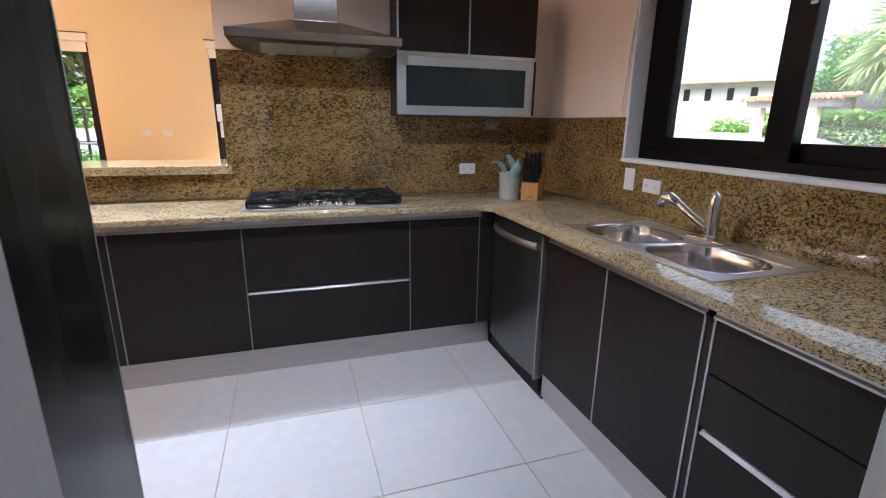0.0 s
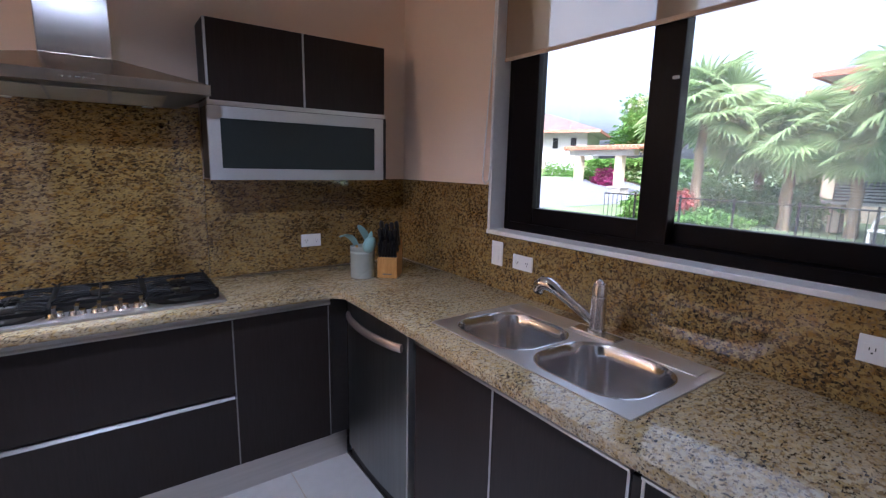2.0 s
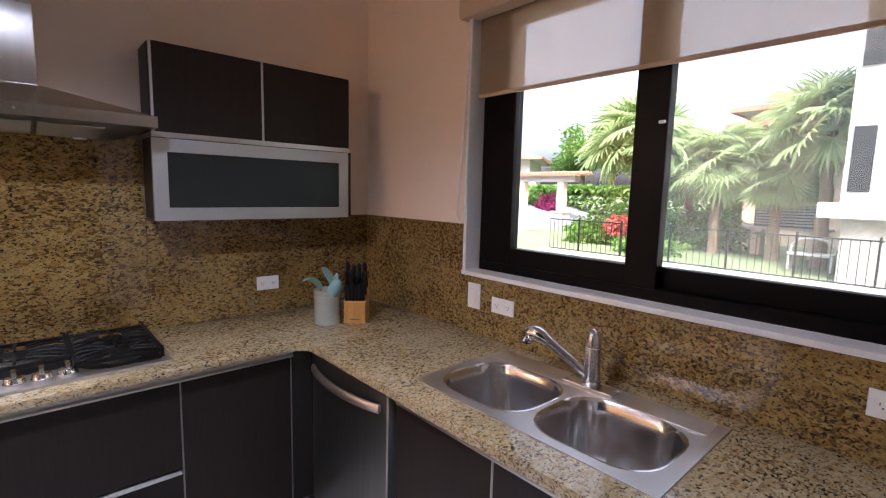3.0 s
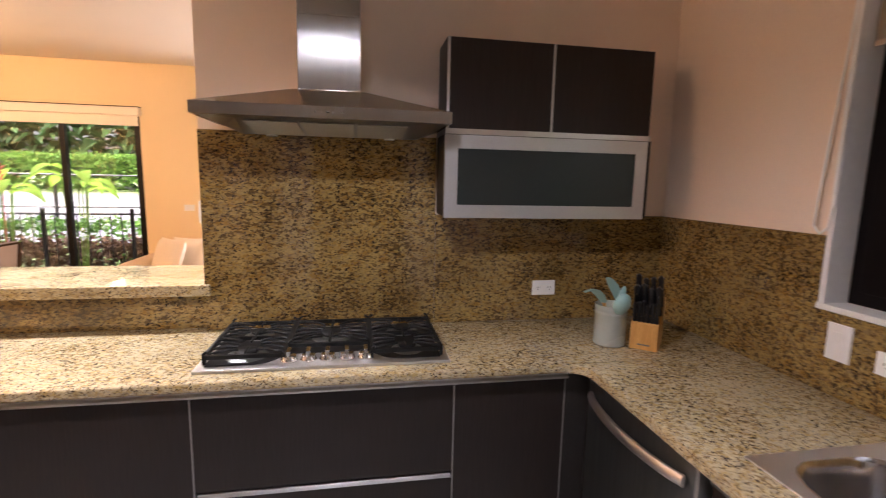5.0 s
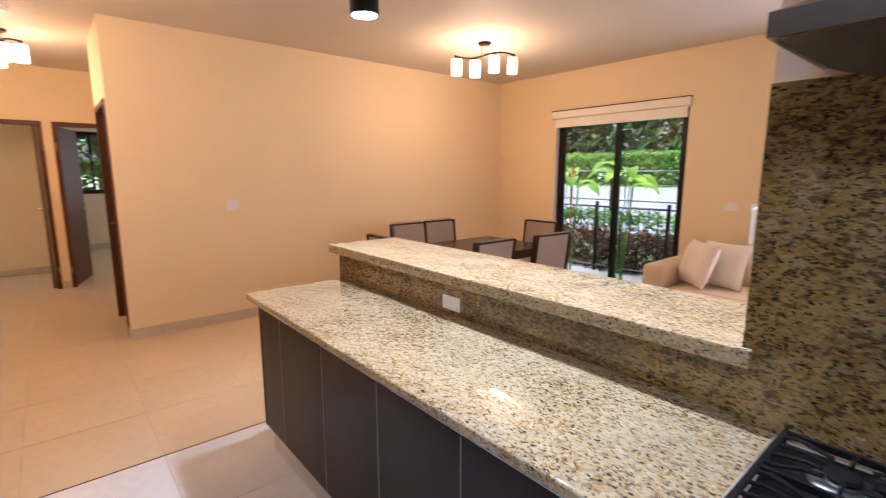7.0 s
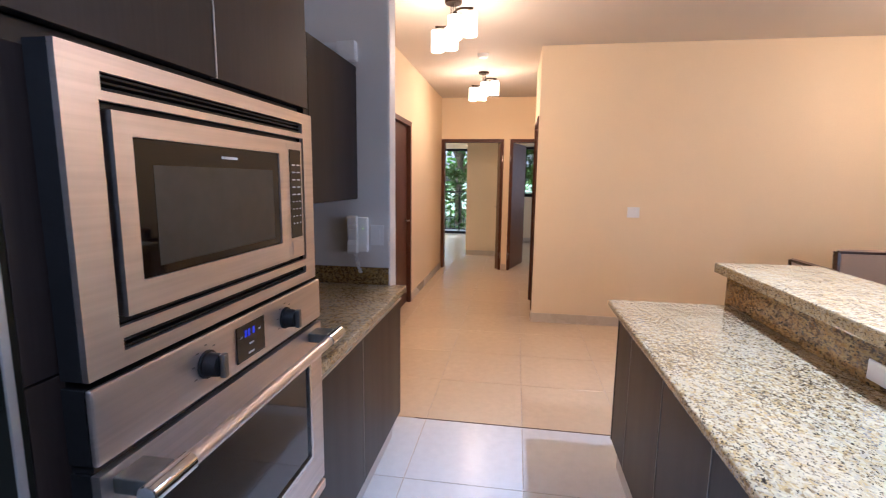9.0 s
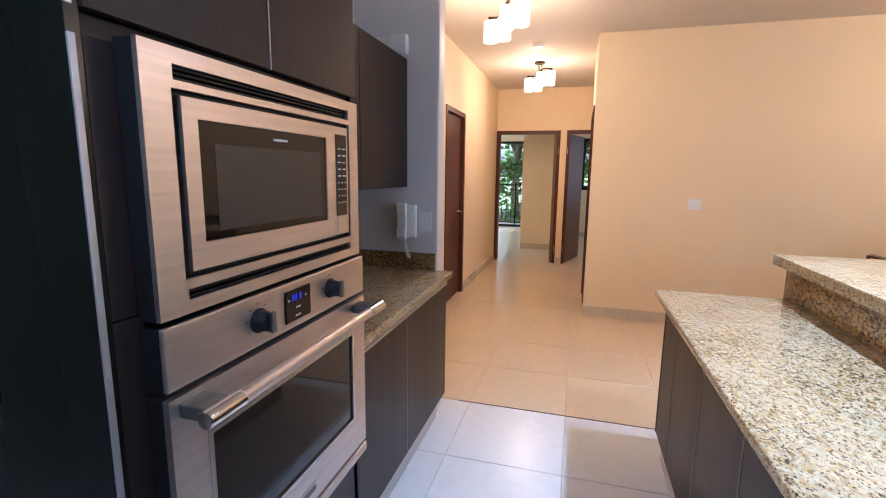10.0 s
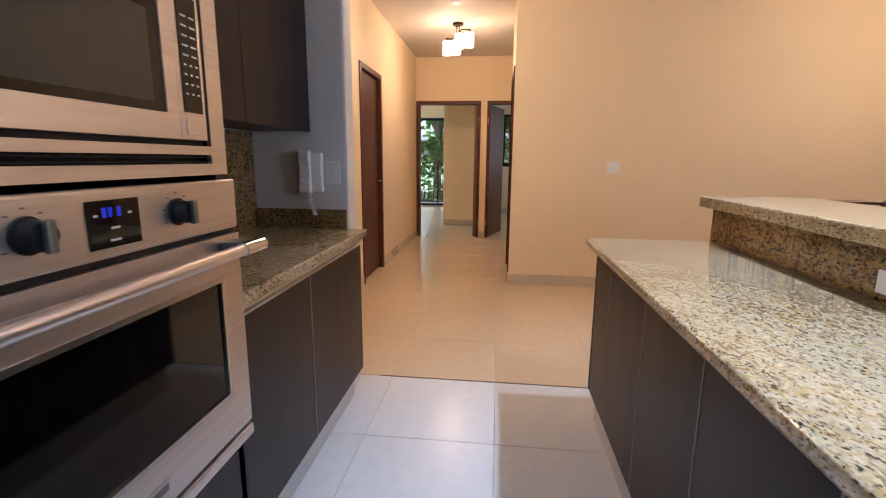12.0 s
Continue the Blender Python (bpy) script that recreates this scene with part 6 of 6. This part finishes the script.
def leaf_mesh(name, places, size, material, rng, tall=1.0, droop=0.3):
    """Many small folded leaves, each an island of two faces."""
    n = len(places)
    P = np.asarray(places, float)
    az = rng.uniform(0, 2 * np.pi, n)
    el = rng.uniform(-0.6, 1.0, n)
    s = size * rng.uniform(0.6, 1.35, n)
    d = np.stack([np.cos(az) * np.cos(el), np.sin(az) * np.cos(el), np.sin(el) * tall], 1)
    side = np.stack([-np.sin(az), np.cos(az), rng.uniform(-0.5, 0.5, n)], 1)
    up = np.cross(d, side)
    mid = P + d * (s * 0.5)[:, None]
    a = P
    b = mid + side * (s * 0.26)[:, None] + up * (s * 0.08)[:, None]
    c = P + d * s[:, None] - np.array([0, 0, 1.0]) * (s * droop)[:, None]
    e = mid - side * (s * 0.26)[:, None] + up * (s * 0.08)[:, None]
    V = np.stack([a, b, c, e], 1).reshape(-1, 3)
    F = [f for i in range(0, 4 * n, 4) for f in ((i, i + 1, i + 2), (i, i + 2, i + 3))]
    me = bpy.data.meshes.new(name)
    me.from_pydata(V.tolist(), [], F)
    me.materials.append(material)
    return me


def blob_points(rng, centre, radii, n, shell=0.55):
    """Points in a lumpy ellipsoid, denser towards its skin, with gaps."""
    v = rng.normal(size=(n, 3))
    v /= np.linalg.norm(v, axis=1)[:, None]
    lump = 1 + 0.22 * np.sin(v[:, 0] * 5 + centre[0]) * np.sin(v[:, 1] * 6 + centre[1]) + 0.15 * np.sin(v[:, 2] * 8 + centre[2])
    r = (shell + (1 - shell) * rng.uniform(0, 1, n)) * lump
    return np.asarray(centre) + v * r[:, None] * np.asarray(radii)


rng = np.random.default_rng(4)


def shrub(name, label, centre, radii, n, size, material, category="bush"):
    ob = new(name, leaf_mesh(name, blob_points(rng, centre, radii, n), size, material, rng))
    return tagged(ob, label, category, "shrubs")


def hedge(name, label, x0, x1, y0, y1, z0, z1, n, size, material):
    P = np.stack([rng.uniform(x0, x1, n), rng.uniform(y0, y1, n), z0 + (z1 - z0) * rng.uniform(0, 1, n) ** 0.8], 1)
    face = rng.integers(0, 3, n)
    P[face == 0, 1] = y0 + rng.normal(0, 0.06, (face == 0).sum())
    P[face == 1, 2] = z1 + rng.normal(0, 0.05, (face == 1).sum())
    ob = new(name, leaf_mesh(name, P, size, material, rng))
    return tagged(ob, label, "hedge", "", "stuff")


hedge("hedge", "clipped bright green hedge along the road", -22, 10, 17.0, 17.8, 1.0, 2.1, 15000, 0.16, M_LEAF)
hedge("low_hedge", "low dark green hedge behind the railing", -9, 4, 10.2, 10.8, -0.15, 0.70, 9000, 0.10, M_HEDGE)
hedge("ground_cover", "reddish brown and green ground cover by the railing", -9, 4, 9.35, 10.15, -0.15, 0.42, 9000, 0.13, M_REDLEAF)


def broad_tree(name, label, x, y, h, spread, n, size, material):
    t = thing(name, label, "tree", (x, y, terrain(x, y)), "trees")
    z0 = terrain(x, y)
    bm = bmesh.new()
    tube(bm, [(x, y, z0 - 0.1), (x + 0.1, y, z0 + h * 0.25), (x - 0.05, y + 0.1, z0 + h * 0.55)], lambda u: 0.16 - 0.07 * u, 9)
    for k in range(6):
        a = k * 1.05 + x
        b0 = Vector((x, y, z0 + h * (0.3 + 0.04 * k)))
        b1 = b0 + Vector((math.cos(a) * spread * 0.6, math.sin(a) * spread * 0.6, h * 0.28))
        tube(bm, [b0, (b0 + b1) / 2 + Vector((0, 0, 0.1)), b1], lambda u: 0.07 - 0.045 * u, 7)
    part("trunk", bm, M_TRUNK, t, smooth=True)
    P = [blob_points(rng, (x + rng.normal(0, spread * 0.4), y + rng.normal(0, spread * 0.4), z0 + h * rng.uniform(0.5, 0.95)), (spread * 0.5, spread * 0.5, h * 0.17), n // 9, 0.4) for _ in range(9)]
    me = leaf_mesh("crown", np.concatenate(P) - np.array([x, y, z0]), size, material, rng)
    c = new("crown", me)
    c.parent = t
    return t


for i, (x, y, h, s) in enumerate(((-9, 21, 8, 3.2), (-5.5, 22, 9, 3.5), (-2, 20.5, 8, 3.0), (1.5, 22, 9, 3.4), (-12.5, 22, 9, 3.5), (5.5, 21, 8, 3.2), (-16, 21, 8, 3.2))):
    broad_tree("tree", "dark leafy tree behind the road hedge", x, y, h, s, 4500, 0.34, M_WOODS)
for x, y, h, s in ((-17, 0.3, 6, 2.4), (-16.5, 3.4, 6, 2.3), (-18, -2.5, 7, 2.6), (-18.5, 2.0, 7, 2.6), (-17.2, 5.6, 6, 2.4)):
    broad_tree("tree", "leafy green tree outside the bedroom windows", x, y, h, s, 4500, 0.24, M_LEAF)
hedge("garden_hedge", "dense green planting outside the bedroom", -15.6, -14.6, -4, 7, -0.15, 1.7, 6000, 0.2, M_LEAF)

hedge("far_woods", "dark dense woods behind the road hedge", -30, 16, 19.0, 23.0, 0.9, 6.5, 26000, 0.55, M_WOODS)
hedge("far_garden_woods", "dense green leaves outside the bedrooms", -22.0, -20.0, -9, 12, -0.15, 6.0, 14000, 0.5, M_LEAF)

hedge("far_shrubs", "bright green shrubs behind the pergola and palms", 23.0, 24.2, 7.8, 19.0, -0.15, 1.9, 9000, 0.3, M_LEAF)

# flowering plant beside the dining room door
def heliconia(label, x, y, count, low, high, seed):
    """Upright stalks, each ending in a broad drooping blade with a folded midrib."""
    r = random.Random(seed)
    pl = thing("heliconia_plant", label, "plant", (x, y, -0.13))
    for k in range(count):
        a = 2 * math.pi * k / count + r.uniform(-0.3, 0.3)
        L, rise = r.uniform(0.34, 0.46), r.uniform(low, high) + 0.13
        base = Vector((x + 0.05 * math.cos(a), y + 0.05 * math.sin(a), -0.13))
        tip = base + Vector((math.cos(a) * 0.10, math.sin(a) * 0.10, rise))
        bm = bmesh.new()
        tube(bm, [base, (base + tip) / 2, tip], 0.008, 6)
        part("stem", bm, M_LEAF, pl, smooth=True)
        bm = bmesh.new()
        d, w = Vector((math.cos(a), math.sin(a), 0)), Vector((-math.sin(a), math.cos(a), 0))
        left, right, mid = [], [], []
        for i in range(8):
            u = i / 7
            p = tip + d * (L * u) + Vector((0, 0, 0.30 * u - 0.42 * u * u))
            wd = 0.105 * math.sin(math.pi * min(1, u * 0.93 + 0.05)) ** 0.8
            mid.append(bm.verts.new(p))
            left.append(bm.verts.new(p + w * wd + Vector((0, 0, 0.03))))
            right.append(bm.verts.new(p - w * wd + Vector((0, 0, 0.03))))
        for i in range(7):
            bm.faces.new((mid[i], mid[i + 1], left[i + 1], left[i]))
            bm.faces.new((mid[i], right[i], right[i + 1], mid[i + 1]))
        part("leaf", bm, M_LIME, pl, smooth=True)
    return pl


heliconia("broad-leaved lime green plant outside the glass door", -3.38, 8.72, 7, 1.28, 1.66, 3)
pl = heliconia("broad-leaved plant with a red flower by the glass door", -4.32, 8.74, 7, 1.20, 1.72, 8)
bm = bmesh.new()
for k in range(4):
    z = 1.46 + 0.05 * k
    q = 0.06 if k % 2 else -0.06
    cyl(bm, (-4.25, 8.70, z), (-4.25 + q, 8.70, z + 0.05), 0.020, 0.002, 8)
tube(bm, [(-4.32, 8.74, -0.1), (-4.28, 8.72, 0.8), (-4.25, 8.70, 1.68)], 0.008, 6)
part("flower", bm, M_RED, pl, "red flower spike")


# fan palms
def fan_mesh(name, blades=22, length=0.85):
    V, F = [], []
    for i in range(blades):
        a = radians(-118 + 236 * i / (blades - 1))
        d, s = Vector((math.cos(a), math.sin(a), 0)), Vector((-math.sin(a), math.cos(a), 0))
        L = length * (0.82 + 0.18 * math.cos(a * 0.8)) * random.uniform(0.92, 1.06)
        prev = None
        for j in range(6):
            u = j / 5
            p = d * (L * u) + Vector((0, 0, 0.10 * math.sin(u * 2) - 0.24 * u ** 2.6 * L))
            w = 0.050 * L * (1.1 if u < 0.6 else (1 - u) / 0.4 * 1.1) * min(1, u * 3 + 0.15)
            V += [tuple(p + s * w - Vector((0, 0, 0.02))), tuple(p + Vector((0, 0, 0.012))), tuple(p - s * w - Vector((0, 0, 0.02)))]
            k = len(V) - 3
            if prev is not None:
                F += [(prev, prev + 1, k + 1, k), (prev + 1, prev + 2, k + 2, k + 1)]
            prev = k
    me = bpy.data.meshes.new(name)
    me.from_pydata(V, [], F)
    me.materials.append(M_PALM)
    return me


FANS = [fan_mesh("frond") for _ in range(3)]


def fan_palm(label, x, y, crown_z, size, n=40, trunk=0.13):
    z0 = -0.15
    t = thing("fan_palm", label, "palm tree", (x, y, z0), "fan palms")
    bm = bmesh.new()
    tube(bm, [(x, y, z0 - 0.05)] + [(x + 0.03 * math.sin(k), y + 0.03 * math.cos(2 * k), z0 + (crown_z - z0) * k / 9) for k in range(1, 10)], lambda u: trunk * (1.25 - 0.35 * u) * (1 + 0.05 * math.sin(u * 60)), 10)
    part("trunk", bm, M_TRUNK, t, smooth=True)
    for k in range(n):
        u = k / (n - 1)
        az, el = 137.5 * k + random.uniform(-12, 12), 86 - 112 * u + random.uniform(-8, 8)
        stem = size * (0.55 + 0.25 * math.sin(u * math.pi))
        d = Vector((math.cos(radians(az)) * math.cos(radians(el)), math.sin(radians(az)) * math.cos(radians(el)), math.sin(radians(el))))
        fr = new("frond", FANS[k % 3])
        fr.parent = t
        p = Vector((0, 0, crown_z - z0)) + d * stem
        sc = size * random.uniform(0.8, 1.05)
        fr.matrix_local = Matrix.Translation(p) @ Euler((radians(random.uniform(-55, 55)), radians(-el * 0.75 + random.uniform(0, 50)), radians(az))).to_matrix().to_4x4() @ Matrix.Diagonal((sc, sc, sc, 1))
        if k % 2 == 0:
            bm = bmesh.new()
            o = Vector((x, y, crown_z))
            tube(bm, [o, o + d * stem * 0.6 + Vector((0, 0, 0.04)), o + d * stem], 0.014, 5)
            part("leaf_stalk", bm, M_PALM, t)
    return t


fan_palm("tall fan palm with drooping green fronds beyond the fence", 15.3, 3.4, 3.25, 1.2)
fan_palm("bushy green fan palm in the middle of the garden", 16.4, 6.2, 2.45, 1.2)
fan_palm("pale green fan palm near the pergola", 15.6, 8.4, 3.15, 1.4, 46)
fan_palm("green fan palm among shrubs beyond the fence", 17.8, 7.5, 2.2, 1.2)
fan_palm("small fan palm beside the house wall", 16.2, 4.6, 2.0, 0.95)
shrub("flower_bush", "magenta flowering bush by the pergola", (20.6, 15.3, 0.95), (0.7, 0.75, 0.62), 1500, 0.14, M_MAGENTA)
shrub("flower_bush", "red flowering bush behind the fence", (15.3, 8.75, 0.55), (0.38, 0.48, 0.32), 800, 0.14, M_RED)
shrub("bush", "light green leafy bush behind the fence", (14.2, 7.2, 0.10), (0.6, 1.0, 0.32), 1300, 0.16, M_LEAF)
shrub("bush", "light green leafy bush behind the fence", (15.6, 10.0, 0.20), (0.7, 0.9, 0.55), 1800, 0.17, M_LEAF)
shrub("bush", "green leafy bush under the palms", (17.5, 6.8, 0.4), (1.0, 1.6, 0.7), 2500, 0.17, M_HEDGE)
shrub("bush", "green leafy bush under the palms", (18.0, 9.4, 0.5), (1.0, 1.4, 0.8), 2500, 0.17, M_LEAF)
shrub("bush", "light green bush before the far house", (22.0, 19.5, 0.8), (1.2, 1.8, 0.9), 2200, 0.2, M_LEAF)
shrub("bush", "light green bush before the far house", (21.0, 16.8, 0.7), (0.9, 1.2, 0.8), 1600, 0.2, M_LEAF)
for x, y, h, s in ((30, 17, 5.2, 2.6), (31, 12.5, 5.0, 2.6), (29, 9.5, 4.8, 2.4), (33, 21, 5.4, 2.6)):
    broad_tree("tree", "light green tree in the distance", x, y, h, s, 3500, 0.34, M_LEAF)


def hip_roof(parent, x0, y0, x1, y1, z, rise, over, name="roof"):
    """Hipped clay roof with courses, eaves and a terracotta fascia."""
    bm = bmesh.new()
    cx0, cx1, cy0, cy1 = x0 - over, x1 + over, y0 - over, y1 + over
    half = min(cx1 - cx0, cy1 - cy0) / 2
    n = 12
    prev = None
    for k in range(n + 1):
        u = k / n
        ring = [bm.verts.new(p) for p in ((cx0 + half * u, cy0 + half * u, z + rise * u), (cx1 - half * u, cy0 + half * u, z + rise * u), (cx1 - half * u, cy1 - half * u, z + rise * u), (cx0 + half * u, cy1 - half * u, z + rise * u))]
        if prev:
            for q in range(4):
                bm.faces.new((prev[q], prev[(q + 1) % 4], ring[(q + 1) % 4], ring[q]))
        if k < n:
            prev = ring
    r = part(name, bm, M_ROOF, parent, "brown clay tile roof")
    bm = bmesh.new()
    frame = ((cx0, cy0, cx1, cy0 + 0.1), (cx0, cy1 - 0.1, cx1, cy1), (cx0, cy0 + 0.1, cx0 + 0.1, cy1 - 0.1), (cx1 - 0.1, cy0 + 0.1, cx1, cy1 - 0.1))
    for a, b, c, d in frame:
        box(bm, a, b, z - 0.16, c, d, z + 0.01)
    part("fascia", bm, M_FASCIA, parent, "terracotta roof fascia")
    bm = bmesh.new()
    box(bm, cx0 + 0.1, cy0 + 0.1, z - 0.12, cx1 - 0.1, cy1 - 0.1, z - 0.06)
    part("soffit", bm, M_STUCCO_W, parent)
    return r


h = thing("villa", "pale stucco villa with a brown hipped tile roof", "house", (25.4, 20.9, -0.15))
bpart("wall", (26.3, 20.6, -0.15, 33, 29, 3.9), M_STUCCO_W, h, 0.0)
hip_roof(h, 26.3, 20.6, 33, 29, 4.0, 1.5, 0.9)
for k in range(6):
    bpart("window", (26.26, 21.3 + 1.2 * k, 2.85, 26.32, 21.65 + 1.2 * k, 3.55), M_BLACK_METAL, h, 0.0, "small dark upper window")
bpart("veranda_beam", (24.8, 20.0, 2.0, 25.3, 29, 2.5), M_STUCCO_W, h, 0.0)
for y in (20.3, 23.0, 26.0):
    bpart("column", (24.85, y, -0.15, 25.25, y + 0.45, 2.0), M_STUCCO, h, 0.0)
h.matrix_world = pose(25.4, 20.9, -0.15, 0, 0, 30)

h = thing("neighbour_house", "two-storey cream house with terracotta eaves beyond palms", "house", (24, 5, -0.15))
bpart("wall", (21.6, -2.0, -0.15, 29, 6.9, 4.75), M_STUCCO, h, 0.0)
hip_roof(h, 21.6, -2.0, 29, 6.9, 5.0, 1.1, 0.6)
bpart("lower_eave", (20.9, 5.4, 4.25, 21.6, 7.6, 4.4), M_FASCIA, h, 0.0, "lower terracotta eave")
bpart("window", (21.56, 1.0, 1.6, 21.62, 2.2, 3.2), M_BLACK_METAL, h, 0.0, "dark window")

h = thing("side_building", "white and cream building wing with stone base", "house", (15, 0, -0.15))
bpart("wall", (13.4, -5.0, 1.2, 19, 2.85, 8.5), M_STUCCO_W, h, 0.0)
bpart("stone_base", (13.2, -5.0, -0.15, 19, 2.75, 1.2), M_STONE, h, 0.0, "stacked stone base")
bpart("balcony_slab", (12.9, -5.0, 1.2, 13.4, 3.15, 1.52), M_STUCCO_W, h, 0.02)
bpart("window", (13.36, 2.4, 1.75, 13.41, 2.76, 3.1), M_BLACK_METAL, h, 0.0, "tall dark window")
bpart("window", (13.36, 2.4, 4.3, 13.41, 2.76, 5.6), M_BLACK_METAL, h, 0.0, "tall dark window")

p = thing("pergola", "cream garden pergola with stone pillar bases and tiled top", "pergola", (19.7, 15, -0.15))
for y in (13.8, 16.1):
    bpart("post", (19.5, y, 0.75, 19.85, y + 0.35, 2.15), M_STUCCO, p, 0.02)
    bpart("pillar_base", (19.35, y - 0.15, -0.15, 20.0, y + 0.5, 0.68), M_STONE, p, 0.02, "stacked stone pillar base")
    bpart("capstone", (19.3, y - 0.2, 0.68, 20.05, y + 0.55, 0.75), M_STUCCO_W, p, 0.01)
bpart("beam", (19.5, 13.2, 2.15, 19.9, 16.8, 2.42), M_STUCCO_W, p, 0.01)
bm = bmesh.new()
for k in range(21):
    cyl(bm, (19.2, 12.85 + 0.2 * k, 2.5), (20.2, 12.85 + 0.2 * k, 2.58), 0.1, seg=8)
part("roof_tiles", bm, M_FASCIA, p, "row of terracotta barrel tiles", True)
bpart("garden_wall", (19.6, 14.2, -0.15, 19.8, 16.1, 0.55), M_STUCCO_W, p, 0.01)

ac = thing("louvred_unit", "dark louvred outdoor unit on a white shelf", "outdoor unit", (17.5, 5.0, 1.2))
bpart("casing", (17.2, 3.75, 0.75, 17.8, 5.35, 1.40), M_BLACK_METAL, ac, 0.01)
for i in range(7):
    bpart("louvre", (17.15, 3.8, 0.80 + 0.085 * i, 17.2, 5.30, 0.85 + 0.085 * i), M_STEEL_DARK, ac, 0.004)
bpart("shelf", (17.05, 3.5, 0.66, 17.95, 5.6, 0.745), M_STUCCO_W, ac, 0.01)
bpart("support", (17.25, 3.7, -0.15, 17.75, 3.95, 0.66), M_STUCCO, ac, 0.0)
bpart("support", (17.25, 5.15, -0.15, 17.75, 5.4, 0.66), M_STUCCO, ac, 0.0)
tb2 = thing("garden_arch", "small white garden bench with arched back", "bench", (14.6, 3.4, -0.15))
bpart("seat", (14.45, 3.0, 0.22, 14.85, 3.9, 0.28), M_STUCCO_W, tb2, 0.01)
bm = bmesh.new()
tube(bm, [(14.85, 3.0, 0.2), (14.85, 3.02, 0.45), (14.85, 3.2, 0.6), (14.85, 3.45, 0.64), (14.85, 3.7, 0.6), (14.85, 3.88, 0.45), (14.85, 3.9, 0.2)], 0.03, 8)
part("back", bm, M_STUCCO_W, tb2, smooth=True)
for y in (3.03, 3.87):
    bpart("leg", (14.5, y - 0.03, -0.15, 14.8, y + 0.03, 0.22), M_STUCCO_W, tb2, 0.0)

structure("threshold_joint", [(-2.541, 1.81, -0.003, -2.535, 3.49, 0.0006)], M_JOINT, "dark joint between kitchen and hall tiles", "trim")

# ---- floor tiles: one mesh, an object each ----
bm = bmesh.new()
box(bm, 0, 0, -0.003, 0.5965, 0.5965, 0.0)
soften(bm, 0.0012, 1)
tile_mesh = finish(bm, "tile", M_TILE)
hall_mesh = tile_mesh.copy()
hall_mesh.materials.clear()
hall_mesh.materials.append(M_TILE_HALL)
for i in range(-9, 8):
    for j in range(-4, 10):
        x, y = -2.535 + 0.6 * i + 0.00175, 1.885 + 0.6 * j + 0.00175
        cx, cy = x + 0.3, y + 0.3
        inside = (-2.6 < cx < 1.95 and 0.2 < cy < 3.6) or (-7.9 < cx < -2.5 and 0.95 < cy < 3.6) or (-4.9 < cx < 1.95 and 3.5 < cy < 7.5)
        if inside:
            o = new("tile", tile_mesh if i >= 0 and cy < 3.5 else hall_mesh)
            o.location = (x + (0.004 if i >= 0 else -0.002), y, 0)
            o.parent = floor
far = bmesh.new()
for i in range(-17, -9):
    for j in range(-7, 5):
        x, y = -2.535 + 0.6 * i + 0.00175, 1.885 + 0.6 * j + 0.00175
        if x > -13.2:
            box(far, x, y, -0.0035, x + 0.5965, y + 0.5965, 0.0)
o = new("far_tiles", finish(far, "far_tiles", M_TILE_HALL))
o.parent = floor
tagged(o, kind="stuff")
